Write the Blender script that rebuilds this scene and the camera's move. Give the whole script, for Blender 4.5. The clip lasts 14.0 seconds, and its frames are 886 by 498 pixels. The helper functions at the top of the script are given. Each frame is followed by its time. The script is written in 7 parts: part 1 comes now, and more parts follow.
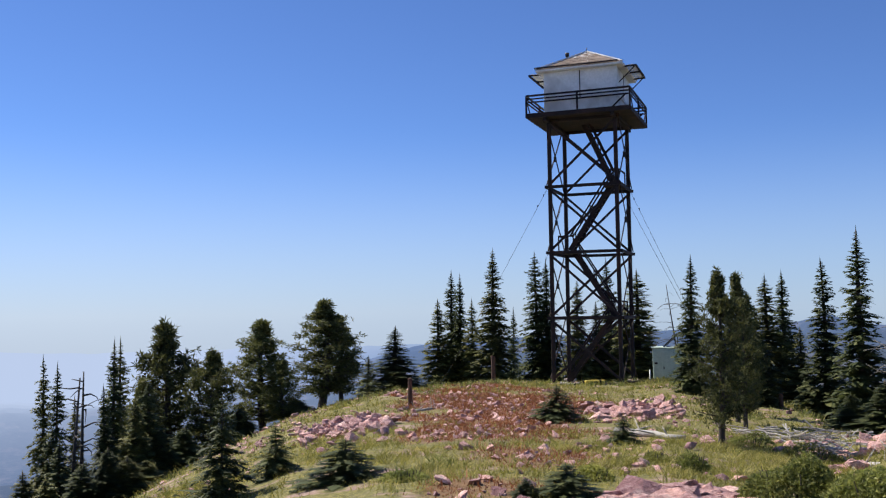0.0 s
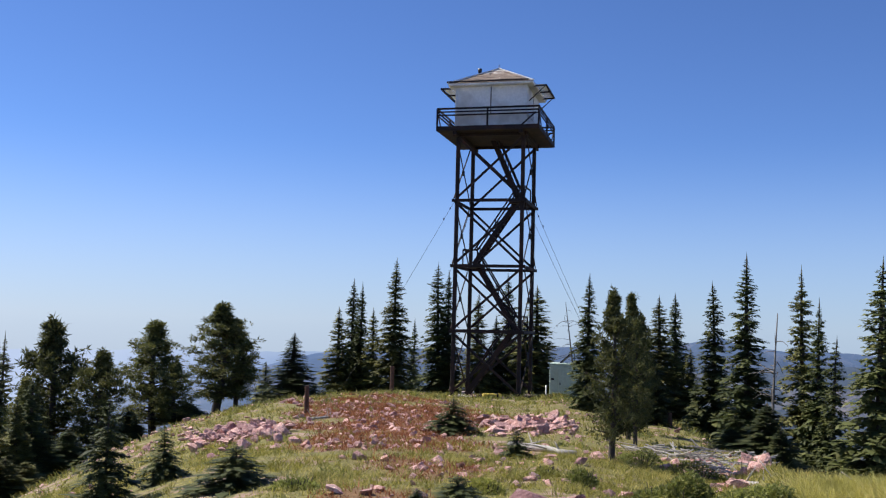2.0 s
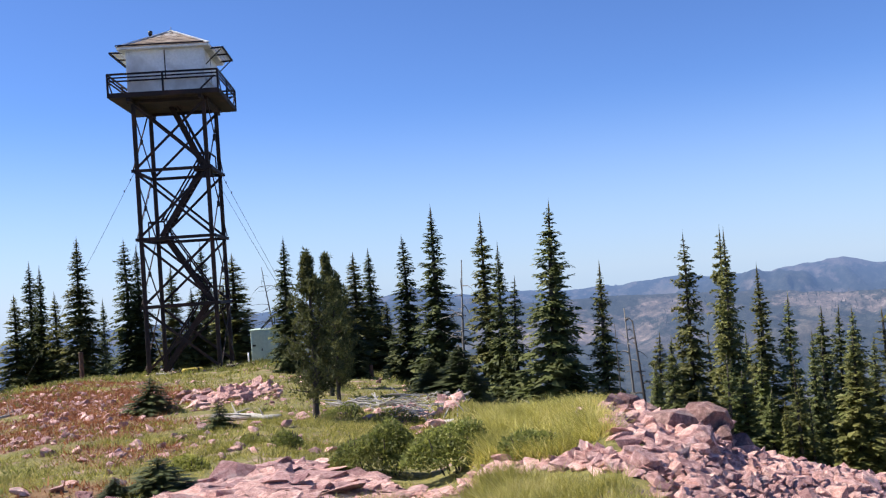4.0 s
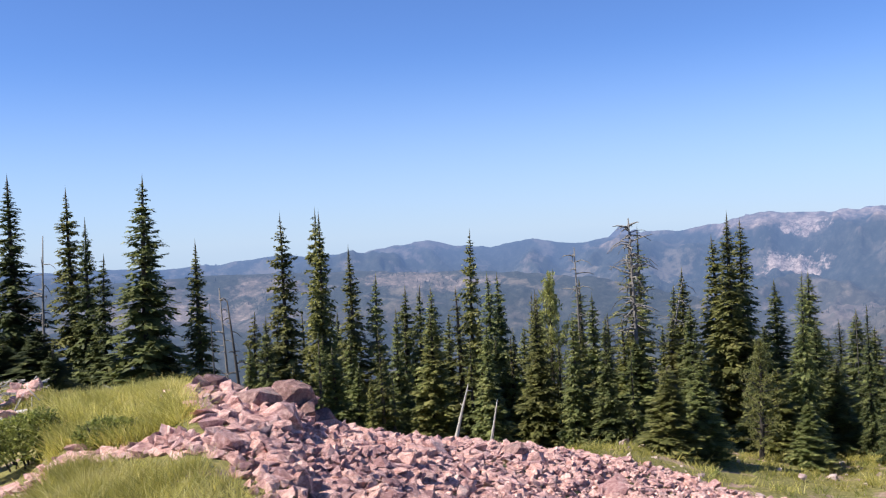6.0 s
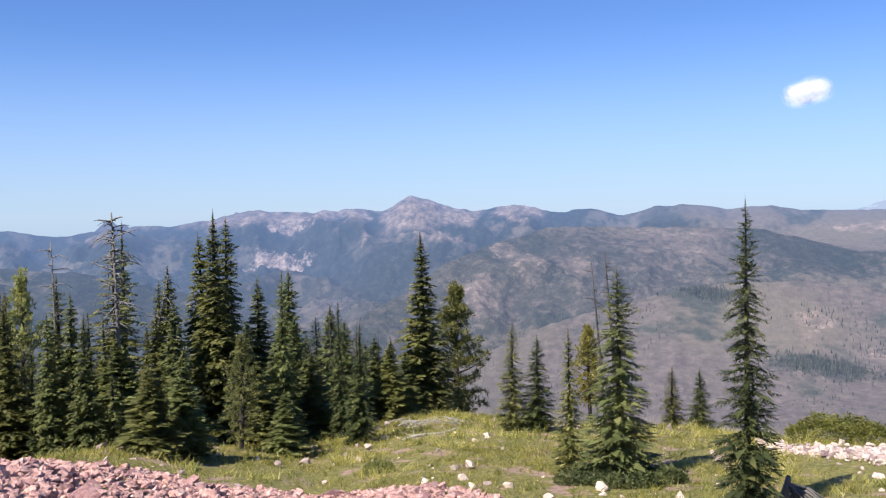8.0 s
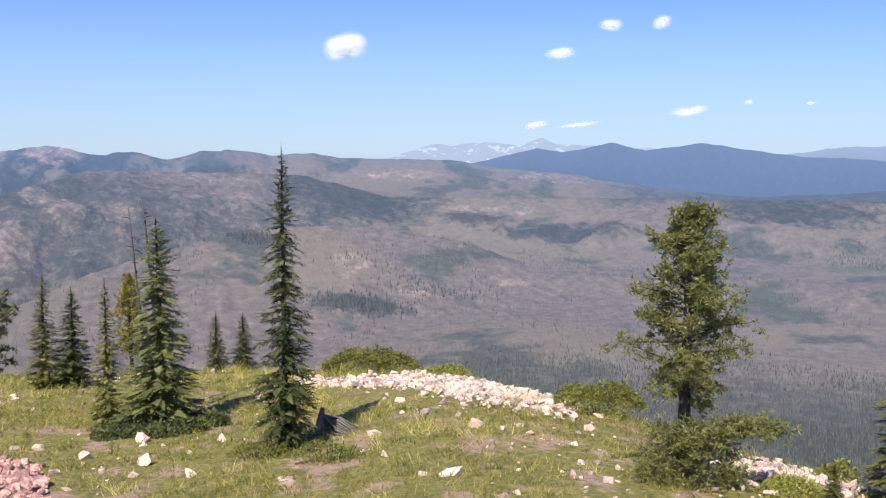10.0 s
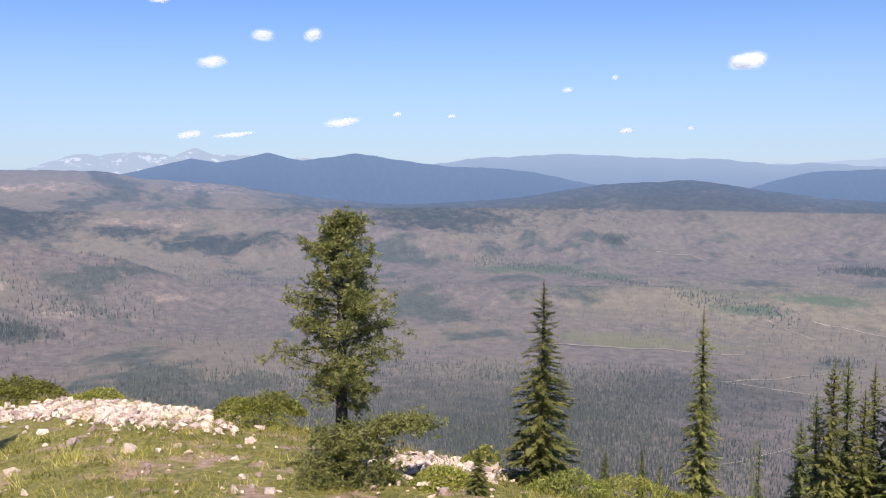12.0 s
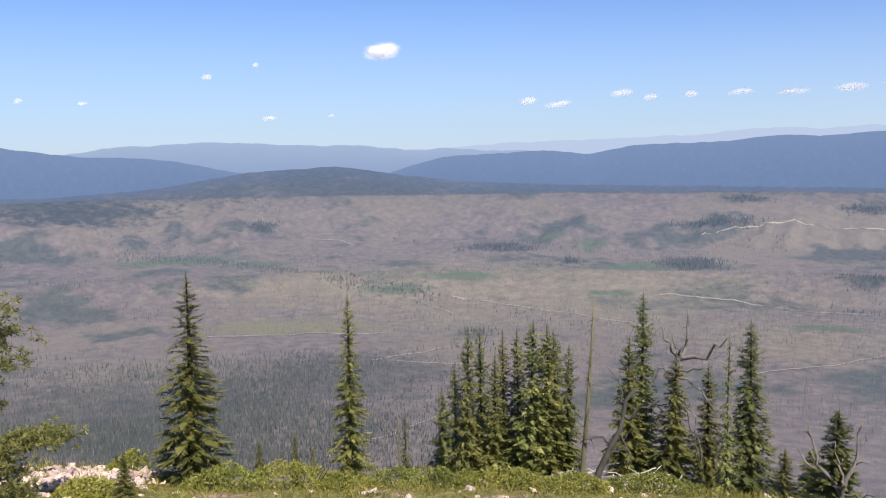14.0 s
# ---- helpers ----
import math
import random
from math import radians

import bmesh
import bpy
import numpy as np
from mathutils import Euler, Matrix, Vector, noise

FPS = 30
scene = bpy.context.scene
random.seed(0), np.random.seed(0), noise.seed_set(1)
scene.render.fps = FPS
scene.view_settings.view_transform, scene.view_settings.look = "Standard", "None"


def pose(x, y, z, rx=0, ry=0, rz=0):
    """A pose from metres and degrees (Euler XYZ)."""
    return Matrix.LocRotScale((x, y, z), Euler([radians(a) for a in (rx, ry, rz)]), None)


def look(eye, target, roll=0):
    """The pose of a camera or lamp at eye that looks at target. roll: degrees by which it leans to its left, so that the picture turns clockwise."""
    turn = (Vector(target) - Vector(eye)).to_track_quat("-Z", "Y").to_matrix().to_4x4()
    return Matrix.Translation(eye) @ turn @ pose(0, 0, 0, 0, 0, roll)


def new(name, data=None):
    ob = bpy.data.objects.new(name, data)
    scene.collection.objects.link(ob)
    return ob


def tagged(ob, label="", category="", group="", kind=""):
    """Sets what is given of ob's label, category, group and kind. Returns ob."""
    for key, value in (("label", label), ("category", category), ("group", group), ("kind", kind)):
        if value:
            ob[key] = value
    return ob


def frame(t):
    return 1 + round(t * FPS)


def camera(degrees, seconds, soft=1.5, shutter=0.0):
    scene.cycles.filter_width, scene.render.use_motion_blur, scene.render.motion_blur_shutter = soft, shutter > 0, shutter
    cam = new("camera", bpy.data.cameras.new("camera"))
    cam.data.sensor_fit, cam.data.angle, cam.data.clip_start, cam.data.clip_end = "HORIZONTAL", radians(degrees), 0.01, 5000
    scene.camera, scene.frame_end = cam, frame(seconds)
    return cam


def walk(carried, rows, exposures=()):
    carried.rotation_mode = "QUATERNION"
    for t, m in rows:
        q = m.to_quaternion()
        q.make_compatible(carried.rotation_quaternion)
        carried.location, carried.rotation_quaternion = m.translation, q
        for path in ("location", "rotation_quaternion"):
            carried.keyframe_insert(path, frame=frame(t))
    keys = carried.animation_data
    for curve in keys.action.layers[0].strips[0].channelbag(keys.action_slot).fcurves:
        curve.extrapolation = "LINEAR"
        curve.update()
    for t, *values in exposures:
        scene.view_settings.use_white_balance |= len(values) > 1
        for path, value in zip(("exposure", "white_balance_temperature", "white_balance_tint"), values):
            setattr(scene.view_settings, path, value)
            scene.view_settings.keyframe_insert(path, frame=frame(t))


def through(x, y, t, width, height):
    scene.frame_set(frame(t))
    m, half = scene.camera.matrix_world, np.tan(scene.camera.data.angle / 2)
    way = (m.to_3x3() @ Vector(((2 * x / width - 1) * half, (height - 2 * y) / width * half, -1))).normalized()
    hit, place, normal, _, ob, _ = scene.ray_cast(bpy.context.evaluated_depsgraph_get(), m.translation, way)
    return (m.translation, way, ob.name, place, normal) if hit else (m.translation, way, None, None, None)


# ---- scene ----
cam = camera(50.4, 14.0, soft=1.2)
EYE = 1.6      # eye height over the rock that the walker stands on
ARM = 0.3      # the camera swings round the walker at arm's length

# seconds, yaw, pitch, roll
PATH = [
    (0.0, 0.03, 3.84, -0.78),
    (0.5, -3.78, 6.19, 0.54),
    (1.0, -5.37, 6.64, 0.27),
    (1.5, -4.89, 5.94, 0.34),
    (2.0, -5.74, 4.49, 1.53),
    (2.2, -7.70, 4.06, 0.86),
    (4.3, -26.31, 1.26, -3.24),
    (4.5, -27.95, 0.85, -2.25),
    (5.0, -34.99, 2.43, -0.70),
    (5.5, -40.78, -0.57, -2.47),
    (6.0, -47.94, -0.97, -3.13),
    (6.5, -54.41, -1.10, -2.97),
    (7.0, -63.26, -0.87, -1.26),
    (7.5, -72.20, -1.08, -1.17),
    (8.0, -78.20, -2.36, -1.25),
    (8.5, -84.17, -3.40, -0.48),
    (9.0, -92.39, -3.66, -0.33),
    (9.2, -95.58, -4.08, -0.21),
    (11.3, -117.59, -4.98, 0.52),
    (11.5, -119.84, -4.21, 0.52),
    (12.0, -125.88, -5.27, 0.09),
    (12.5, -133.15, -5.49, -0.83),
    (13.0, -140.00, -5.02, -0.05),
    (13.5, -141.18, -5.08, -0.17),
    (14.0, -147.07, -6.12, -0.73),
]


def held(yaw, pitch, roll):
    turn = pose(0, 0, 0, 0, 0, yaw) @ pose(0, 0, 0, 90 + pitch) @ pose(0, 0, 0, 0, 0, roll)
    a = radians(yaw)
    return Matrix.Translation((-math.sin(a) * ARM, math.cos(a) * ARM, EYE)) @ turn


walk(cam, [(t, held(y, p, r)) for t, y, p, r in PATH],
     exposures=[(0.0, 0.40, 6450, 10), (2.2, 0.44, 6450, 10), (4.4, 0.77, 6400, 10), (6.5, 0.71, 6400, 10), (9.0, 0.64, 6500, 9), (11.5, 0.61, 6780, 10), (14.0, 0.58, 6880, 10)])

# ---- light ----
SUN_AZ, SUN_EL = -58.0, 50.0     # clockwise from +y, above the horizon
world = bpy.data.worlds.new("sky")
scene.world = world
world.use_nodes = True
wn = world.node_tree.nodes
sky = wn.new("ShaderNodeTexSky")
sky.sky_type = "NISHITA"
sky.sun_disc = False
sky.sun_elevation, sky.sun_rotation = radians(SUN_EL), radians(SUN_AZ)
sky.altitude, sky.air_density, sky.dust_density, sky.ozone_density = 2300, 1.0, 0.25, 2.0
wn["Background"].inputs["Strength"].default_value = 0.078
# the thin, clean air of a high place: a deeper blue
tint = wn.new("ShaderNodeMix")
tint.data_type, tint.blend_type = "RGBA", "MULTIPLY"
tint.inputs[0].default_value, tint.inputs[7].default_value = 1.0, (0.68, 0.885, 1.29, 1)
world.node_tree.links.new(sky.outputs[0], tint.inputs[6])
# summer haze low over the horizon, all the way round
ways = wn.new("ShaderNodeTexCoord")
split = wn.new("ShaderNodeSeparateXYZ")
low = wn.new("ShaderNodeMapRange")
low.interpolation_type = "SMOOTHSTEP"
low.inputs["From Min"].default_value, low.inputs["From Max"].default_value, low.inputs["To Max"].default_value = 0.20, -0.03, 0.74
veil = wn.new("ShaderNodeMix")
veil.data_type = "RGBA"
# the haze shines brighter on the sun's side
sunward = wn.new("ShaderNodeMapRange")
sunward.inputs["From Min"].default_value, sunward.inputs["From Max"].default_value = 0.35, -0.35
glow = wn.new("ShaderNodeMix")
glow.data_type = "RGBA"
glow.inputs[6].default_value, glow.inputs[7].default_value = (4.2, 5.2, 6.8, 1), (5.3, 6.0, 7.4, 1)
world.node_tree.links.new(ways.outputs["Generated"], split.inputs[0])
world.node_tree.links.new(split.outputs["Z"], low.inputs["Value"])
world.node_tree.links.new(split.outputs["X"], sunward.inputs["Value"])
world.node_tree.links.new(sunward.outputs[0], glow.inputs[0])
world.node_tree.links.new(glow.outputs[2], veil.inputs[7])
world.node_tree.links.new(low.outputs[0], veil.inputs[0])
world.node_tree.links.new(tint.outputs[2], veil.inputs[6])
world.node_tree.links.new(veil.outputs[2], wn["Background"].inputs["Color"])

sun_data = bpy.data.lights.new("sun", "SUN")
sun_data.energy, sun_data.angle, sun_data.color = 5.0, radians(0.53), (1.0, 0.93, 0.82)
sun = new("sun", sun_data)
_a, _e = radians(SUN_AZ), radians(SUN_EL)
sun.matrix_basis = look((0, 0, 0), (-math.sin(_a) * math.cos(_e), -math.cos(_a) * math.cos(_e), -math.sin(_e)))

# ---- materials ----
def surface(name, rough=0.8, metal=0.0):
    m = bpy.data.materials.new(name)
    m.use_nodes = True
    n, l = m.node_tree.nodes, m.node_tree.links
    b = n["Principled BSDF"]
    b.inputs["Roughness"].default_value, b.inputs["Metallic"].default_value = rough, metal
    return m, n, l, b


def node(n, kind, **inputs):
    made = n.new(kind)
    for key, value in inputs.items():
        made.inputs[key.replace("_", " ")].default_value = value
    return made


def ramp(n, l, source, stops):
    r = n.new("ShaderNodeValToRGB")
    e = r.color_ramp.elements
    e[0].position, e[0].color = stops[0][0], (*stops[0][1], 1)
    e[1].position, e[1].color = stops[-1][0], (*stops[-1][1], 1)
    for p, c in stops[1:-1]:
        e.new(p).color = (*c, 1)
    l.new(source, r.inputs[0])
    return r.outputs[0]


def blend(n, l, fac, a, b, how="MIX"):
    x = n.new("ShaderNodeMix")
    x.data_type, x.blend_type = "RGBA", how
    for socket, v in ((x.inputs[0], fac), (x.inputs[6], a), (x.inputs[7], b)):
        if isinstance(v, (int, float)):
            socket.default_value = v
        elif isinstance(v, tuple):
            socket.default_value = (*v, 1)
        else:
            l.new(v, socket)
    return x.outputs[2]


def noise_of(n, l, scale, detail=4.0, rough=0.55, place=None, stretch=None):
    if place is None:
        place = n.new("ShaderNodeNewGeometry").outputs["Position"]
    if stretch:
        mp = n.new("ShaderNodeMapping")
        mp.inputs["Scale"].default_value = stretch
        l.new(place, mp.inputs[0])
        place = mp.outputs[0]
    t = node(n, "ShaderNodeTexNoise", Scale=scale, Detail=detail, Roughness=rough)
    l.new(place, t.inputs["Vector"])
    return t.outputs["Fac"]


def relief(n, l, b, height, strength=0.4, distance=0.02):
    bump = node(n, "ShaderNodeBump", Strength=strength, Distance=distance)
    l.new(height, bump.inputs["Height"])
    l.new(bump.outputs[0], b.inputs["Normal"])


def object_place(n):
    return n.new("ShaderNodeTexCoord").outputs["Object"]


def grained(name, dark, light, scale=6.0, rough=0.8, metal=0.0, stretch=None, bump=0.3, distance=0.01, stain=None):
    """A surface with grain at one scale and stains at another."""
    m, n, l, b = surface(name, rough, metal)
    p = object_place(n)
    fine = noise_of(n, l, scale * 4, 5, 0.6, p, stretch)
    broad = noise_of(n, l, scale * 0.35, 3, 0.5, p)
    c = ramp(n, l, fine, [(0.3, dark), (0.7, light)])
    if stain:
        c = blend(n, l, ramp(n, l, broad, [(0.48, (0, 0, 0)), (0.68, (1, 1, 1))]), c, stain)
    else:
        c = blend(n, l, broad, c, tuple(0.75 * v for v in dark))
    l.new(c, b.inputs["Base Color"])
    relief(n, l, b, fine, bump, distance)
    return m


def leafy(name, dark, light, tip=None, through=0.36):
    """Needles and leaves: each spray a little different, some light passing through."""
    m, n, l, b = surface(name, 0.65)
    g = n.new("ShaderNodeNewGeometry")
    info = n.new("ShaderNodeObjectInfo")
    c = ramp(n, l, g.outputs["Random Per Island"], [(0.0, dark), (0.8, light), (1.0, tip or light)])
    broad = noise_of(n, l, 1.7, 3, 0.6)
    c = blend(n, l, ramp(n, l, broad, [(0.35, (0.55, 0.55, 0.55)), (0.52, (0, 0, 0))]), c, dark)
    c = blend(n, l, ramp(n, l, broad, [(0.52, (0, 0, 0)), (0.7, (0.55, 0.55, 0.55))]), c, tip or light)
    h = node(n, "ShaderNodeHueSaturation")
    mr = n.new("ShaderNodeMapRange")
    mr.inputs["To Min"].default_value, mr.inputs["To Max"].default_value = 0.75, 1.25
    l.new(info.outputs["Random"], mr.inputs["Value"])
    l.new(mr.outputs[0], h.inputs["Value"])
    l.new(c, h.inputs["Color"])
    l.new(h.outputs[0], b.inputs["Base Color"])
    t = n.new("ShaderNodeBsdfTranslucent")
    l.new(h.outputs[0], t.inputs["Color"])
    mix = n.new("ShaderNodeMixShader")
    mix.inputs[0].default_value = through
    l.new(b.outputs[0], mix.inputs[1])
    l.new(t.outputs[0], mix.inputs[2])
    l.new(mix.outputs[0], n["Material Output"].inputs[0])
    return m


# LIT and WARM needles carry sunlight in their colour, beside darker FIR and PINE
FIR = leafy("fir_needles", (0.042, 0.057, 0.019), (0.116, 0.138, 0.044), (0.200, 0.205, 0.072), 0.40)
FIR_LIT = leafy("sun_tinted_fir_needles", (0.098, 0.120, 0.042), (0.245, 0.272, 0.095), (0.380, 0.372, 0.155), 0.5)
FIR_WARM = leafy("warm_sun_tinted_fir_needles", (0.090, 0.098, 0.028), (0.225, 0.228, 0.068), (0.350, 0.322, 0.120), 0.45)
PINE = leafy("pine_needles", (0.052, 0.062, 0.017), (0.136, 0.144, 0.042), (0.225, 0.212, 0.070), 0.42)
PINE_LIT = leafy("sun_tinted_pine_needles", (0.090, 0.095, 0.024), (0.225, 0.220, 0.062), (0.350, 0.320, 0.110), 0.42)
LARCH = leafy("larch_needles", (0.160, 0.170, 0.054), (0.370, 0.375, 0.122), (0.520, 0.495, 0.200), 0.5)
YELLOW = leafy("yellowing_pine_needles", (0.220, 0.190, 0.035), (0.440, 0.390, 0.085), (0.560, 0.470, 0.120), 0.45)
RED_DEAD = leafy("dead_red_needles", (0.060, 0.035, 0.020), (0.130, 0.065, 0.035))
SHRUB = leafy("shrub_leaves", (0.120, 0.140, 0.030), (0.300, 0.325, 0.076), (0.450, 0.440, 0.140), 0.5)
SHRUB_PALE = leafy("pale_shrub_leaves", (0.170, 0.180, 0.034), (0.340, 0.340, 0.074), (0.450, 0.415, 0.125), 0.5)
GRASS = leafy("summer_grass", (0.125, 0.125, 0.022), (0.370, 0.340, 0.070), (0.600, 0.500, 0.185), 0.45)
LONG_GRASS = leafy("long_yellow_grass", (0.250, 0.235, 0.050), (0.600, 0.540, 0.140), (0.800, 0.700, 0.310), 0.5)
RED_HERB = leafy("red_dry_herbs", (0.150, 0.050, 0.020), (0.310, 0.110, 0.045), (0.380, 0.190, 0.075), 0.35)
BARK = grained("conifer_bark", (0.045, 0.036, 0.030), (0.120, 0.100, 0.085), 5, 0.9, stretch=(1, 1, 0.25), bump=0.6)
DEADWOOD = grained("weathered_deadwood", (0.360, 0.330, 0.295), (0.700, 0.655, 0.595), 5, 0.85, stretch=(1, 1, 0.2), bump=0.5)
LICHEN = grained("lichened_dead_wood", (0.110, 0.100, 0.055), (0.260, 0.240, 0.140), 5, 0.9, stretch=(1, 1, 0.2), bump=0.5)
GREYWOOD = grained("grey_dead_wood", (0.130, 0.118, 0.108), (0.310, 0.285, 0.262), 5, 0.9, stretch=(1, 1, 0.2), bump=0.5)
CHAR = grained("dark_dead_wood", (0.050, 0.045, 0.042), (0.140, 0.125, 0.115), 5, 0.9, stretch=(1, 1, 0.2), bump=0.5)
TIMBER = grained("creosoted_timber", (0.008, 0.004, 0.004), (0.024, 0.013, 0.012), 3, 0.85, bump=0.4, stain=(0.042, 0.019, 0.014))
WHITE = grained("white_paint", (0.70, 0.70, 0.68), (0.84, 0.84, 0.82), 2, 0.55, bump=0.1, stain=(0.55, 0.53, 0.50))
SHINGLE = grained("cedar_shingles", (0.150, 0.110, 0.086), (0.330, 0.255, 0.200), 5, 0.9, bump=0.5, stain=(0.34, 0.26, 0.21))
MINT = grained("pale_green_paint", (0.40, 0.50, 0.42), (0.52, 0.62, 0.53), 1.5, 0.5, bump=0.1, stain=(0.36, 0.42, 0.36))
IRON = grained("dark_iron", (0.03, 0.028, 0.027), (0.09, 0.08, 0.075), 6, 0.5, 0.8)
CABLE = grained("steel_cable", (0.10, 0.10, 0.10), (0.22, 0.22, 0.22), 20, 0.45, 0.9)
POSTWOOD = grained("weathered_red_brown_timber", (0.070, 0.034, 0.022), (0.190, 0.098, 0.062), 5, 0.85, stretch=(1, 1, 0.2), bump=0.5)
YELLOW_PAINT = grained("yellow_plastic", (0.55, 0.42, 0.06), (0.70, 0.55, 0.10), 3, 0.5)


def stone(name, dark, mid, light, lichen):
    m, n, l, b = surface(name, 0.88)
    info = n.new("ShaderNodeObjectInfo")
    g = n.new("ShaderNodeNewGeometry")
    fine = noise_of(n, l, 13, 8, 0.75)
    broad = noise_of(n, l, 2.6, 5, 0.65)
    c = ramp(n, l, fine, [(0.34, dark), (0.5, mid), (0.66, light)])
    tone = node(n, "ShaderNodeMath")
    tone.operation = "FRACT"
    add = node(n, "ShaderNodeMath")
    l.new(info.outputs["Random"], add.inputs[0])
    l.new(g.outputs["Random Per Island"], add.inputs[1])
    l.new(add.outputs[0], tone.inputs[0])
    own = ramp(n, l, tone.outputs[0], [(0.0, (0.50, 0.40, 0.43)), (0.3, (0.85, 0.76, 0.76)), (0.65, (1.05, 0.95, 0.90)), (0.85, (1.12, 0.97, 0.88)), (1.0, (1.28, 1.22, 1.16))])
    c = blend(n, l, 1.0, c, own, "MULTIPLY")
    c = blend(n, l, ramp(n, l, broad, [(0.56, (0, 0, 0)), (0.70, (0.7, 0.7, 0.7))]), c, lichen)
    l.new(c, b.inputs["Base Color"])
    relief(n, l, b, fine, 1.0, 0.05)
    return m


PINK_ROCK = stone("pink_quartzite", (0.29, 0.152, 0.142), (0.58, 0.366, 0.340), (0.82, 0.655, 0.605), (0.40, 0.32, 0.30))
DARK_ROCK = stone("dark_purple_rock", (0.13, 0.080, 0.075), (0.27, 0.170, 0.160), (0.46, 0.34, 0.32), (0.22, 0.20, 0.19))
PALE_ROCK = stone("pale_quartzite", (0.48, 0.40, 0.36), (0.68, 0.59, 0.545), (0.82, 0.755, 0.71), (0.56, 0.50, 0.45))


def ground_material():
    m, n, l, b = surface("hilltop_ground", 0.95)
    pos = n.new("ShaderNodeNewGeometry").outputs["Position"]
    fine = noise_of(n, l, 7, 6, 0.7, pos)
    mid = noise_of(n, l, 0.9, 4, 0.6, pos)
    grass = ramp(n, l, fine, [(0.28, (0.050, 0.055, 0.014)), (0.5, (0.165, 0.150, 0.038)), (0.72, (0.350, 0.285, 0.100))])
    soil = ramp(n, l, fine, [(0.3, (0.200, 0.120, 0.090)), (0.7, (0.420, 0.300, 0.240))])
    red = ramp(n, l, fine, [(0.3, (0.085, 0.042, 0.018)), (0.55, (0.200, 0.098, 0.044)), (0.75, (0.360, 0.230, 0.140))])
    c = blend(n, l, ramp(n, l, mid, [(0.54, (0, 0, 0)), (0.62, (1, 1, 1))]), grass, soil)
    # the red herbs grow on the dry flat before the tower
    rust = n.new("ShaderNodeAttribute")
    rust.attribute_name = "rust_herbs"
    c = blend(n, l, rust.outputs["Fac"], c, red)
    l.new(c, b.inputs["Base Color"])
    relief(n, l, b, fine, 0.8, 0.06)
    return m


GROUND = ground_material()


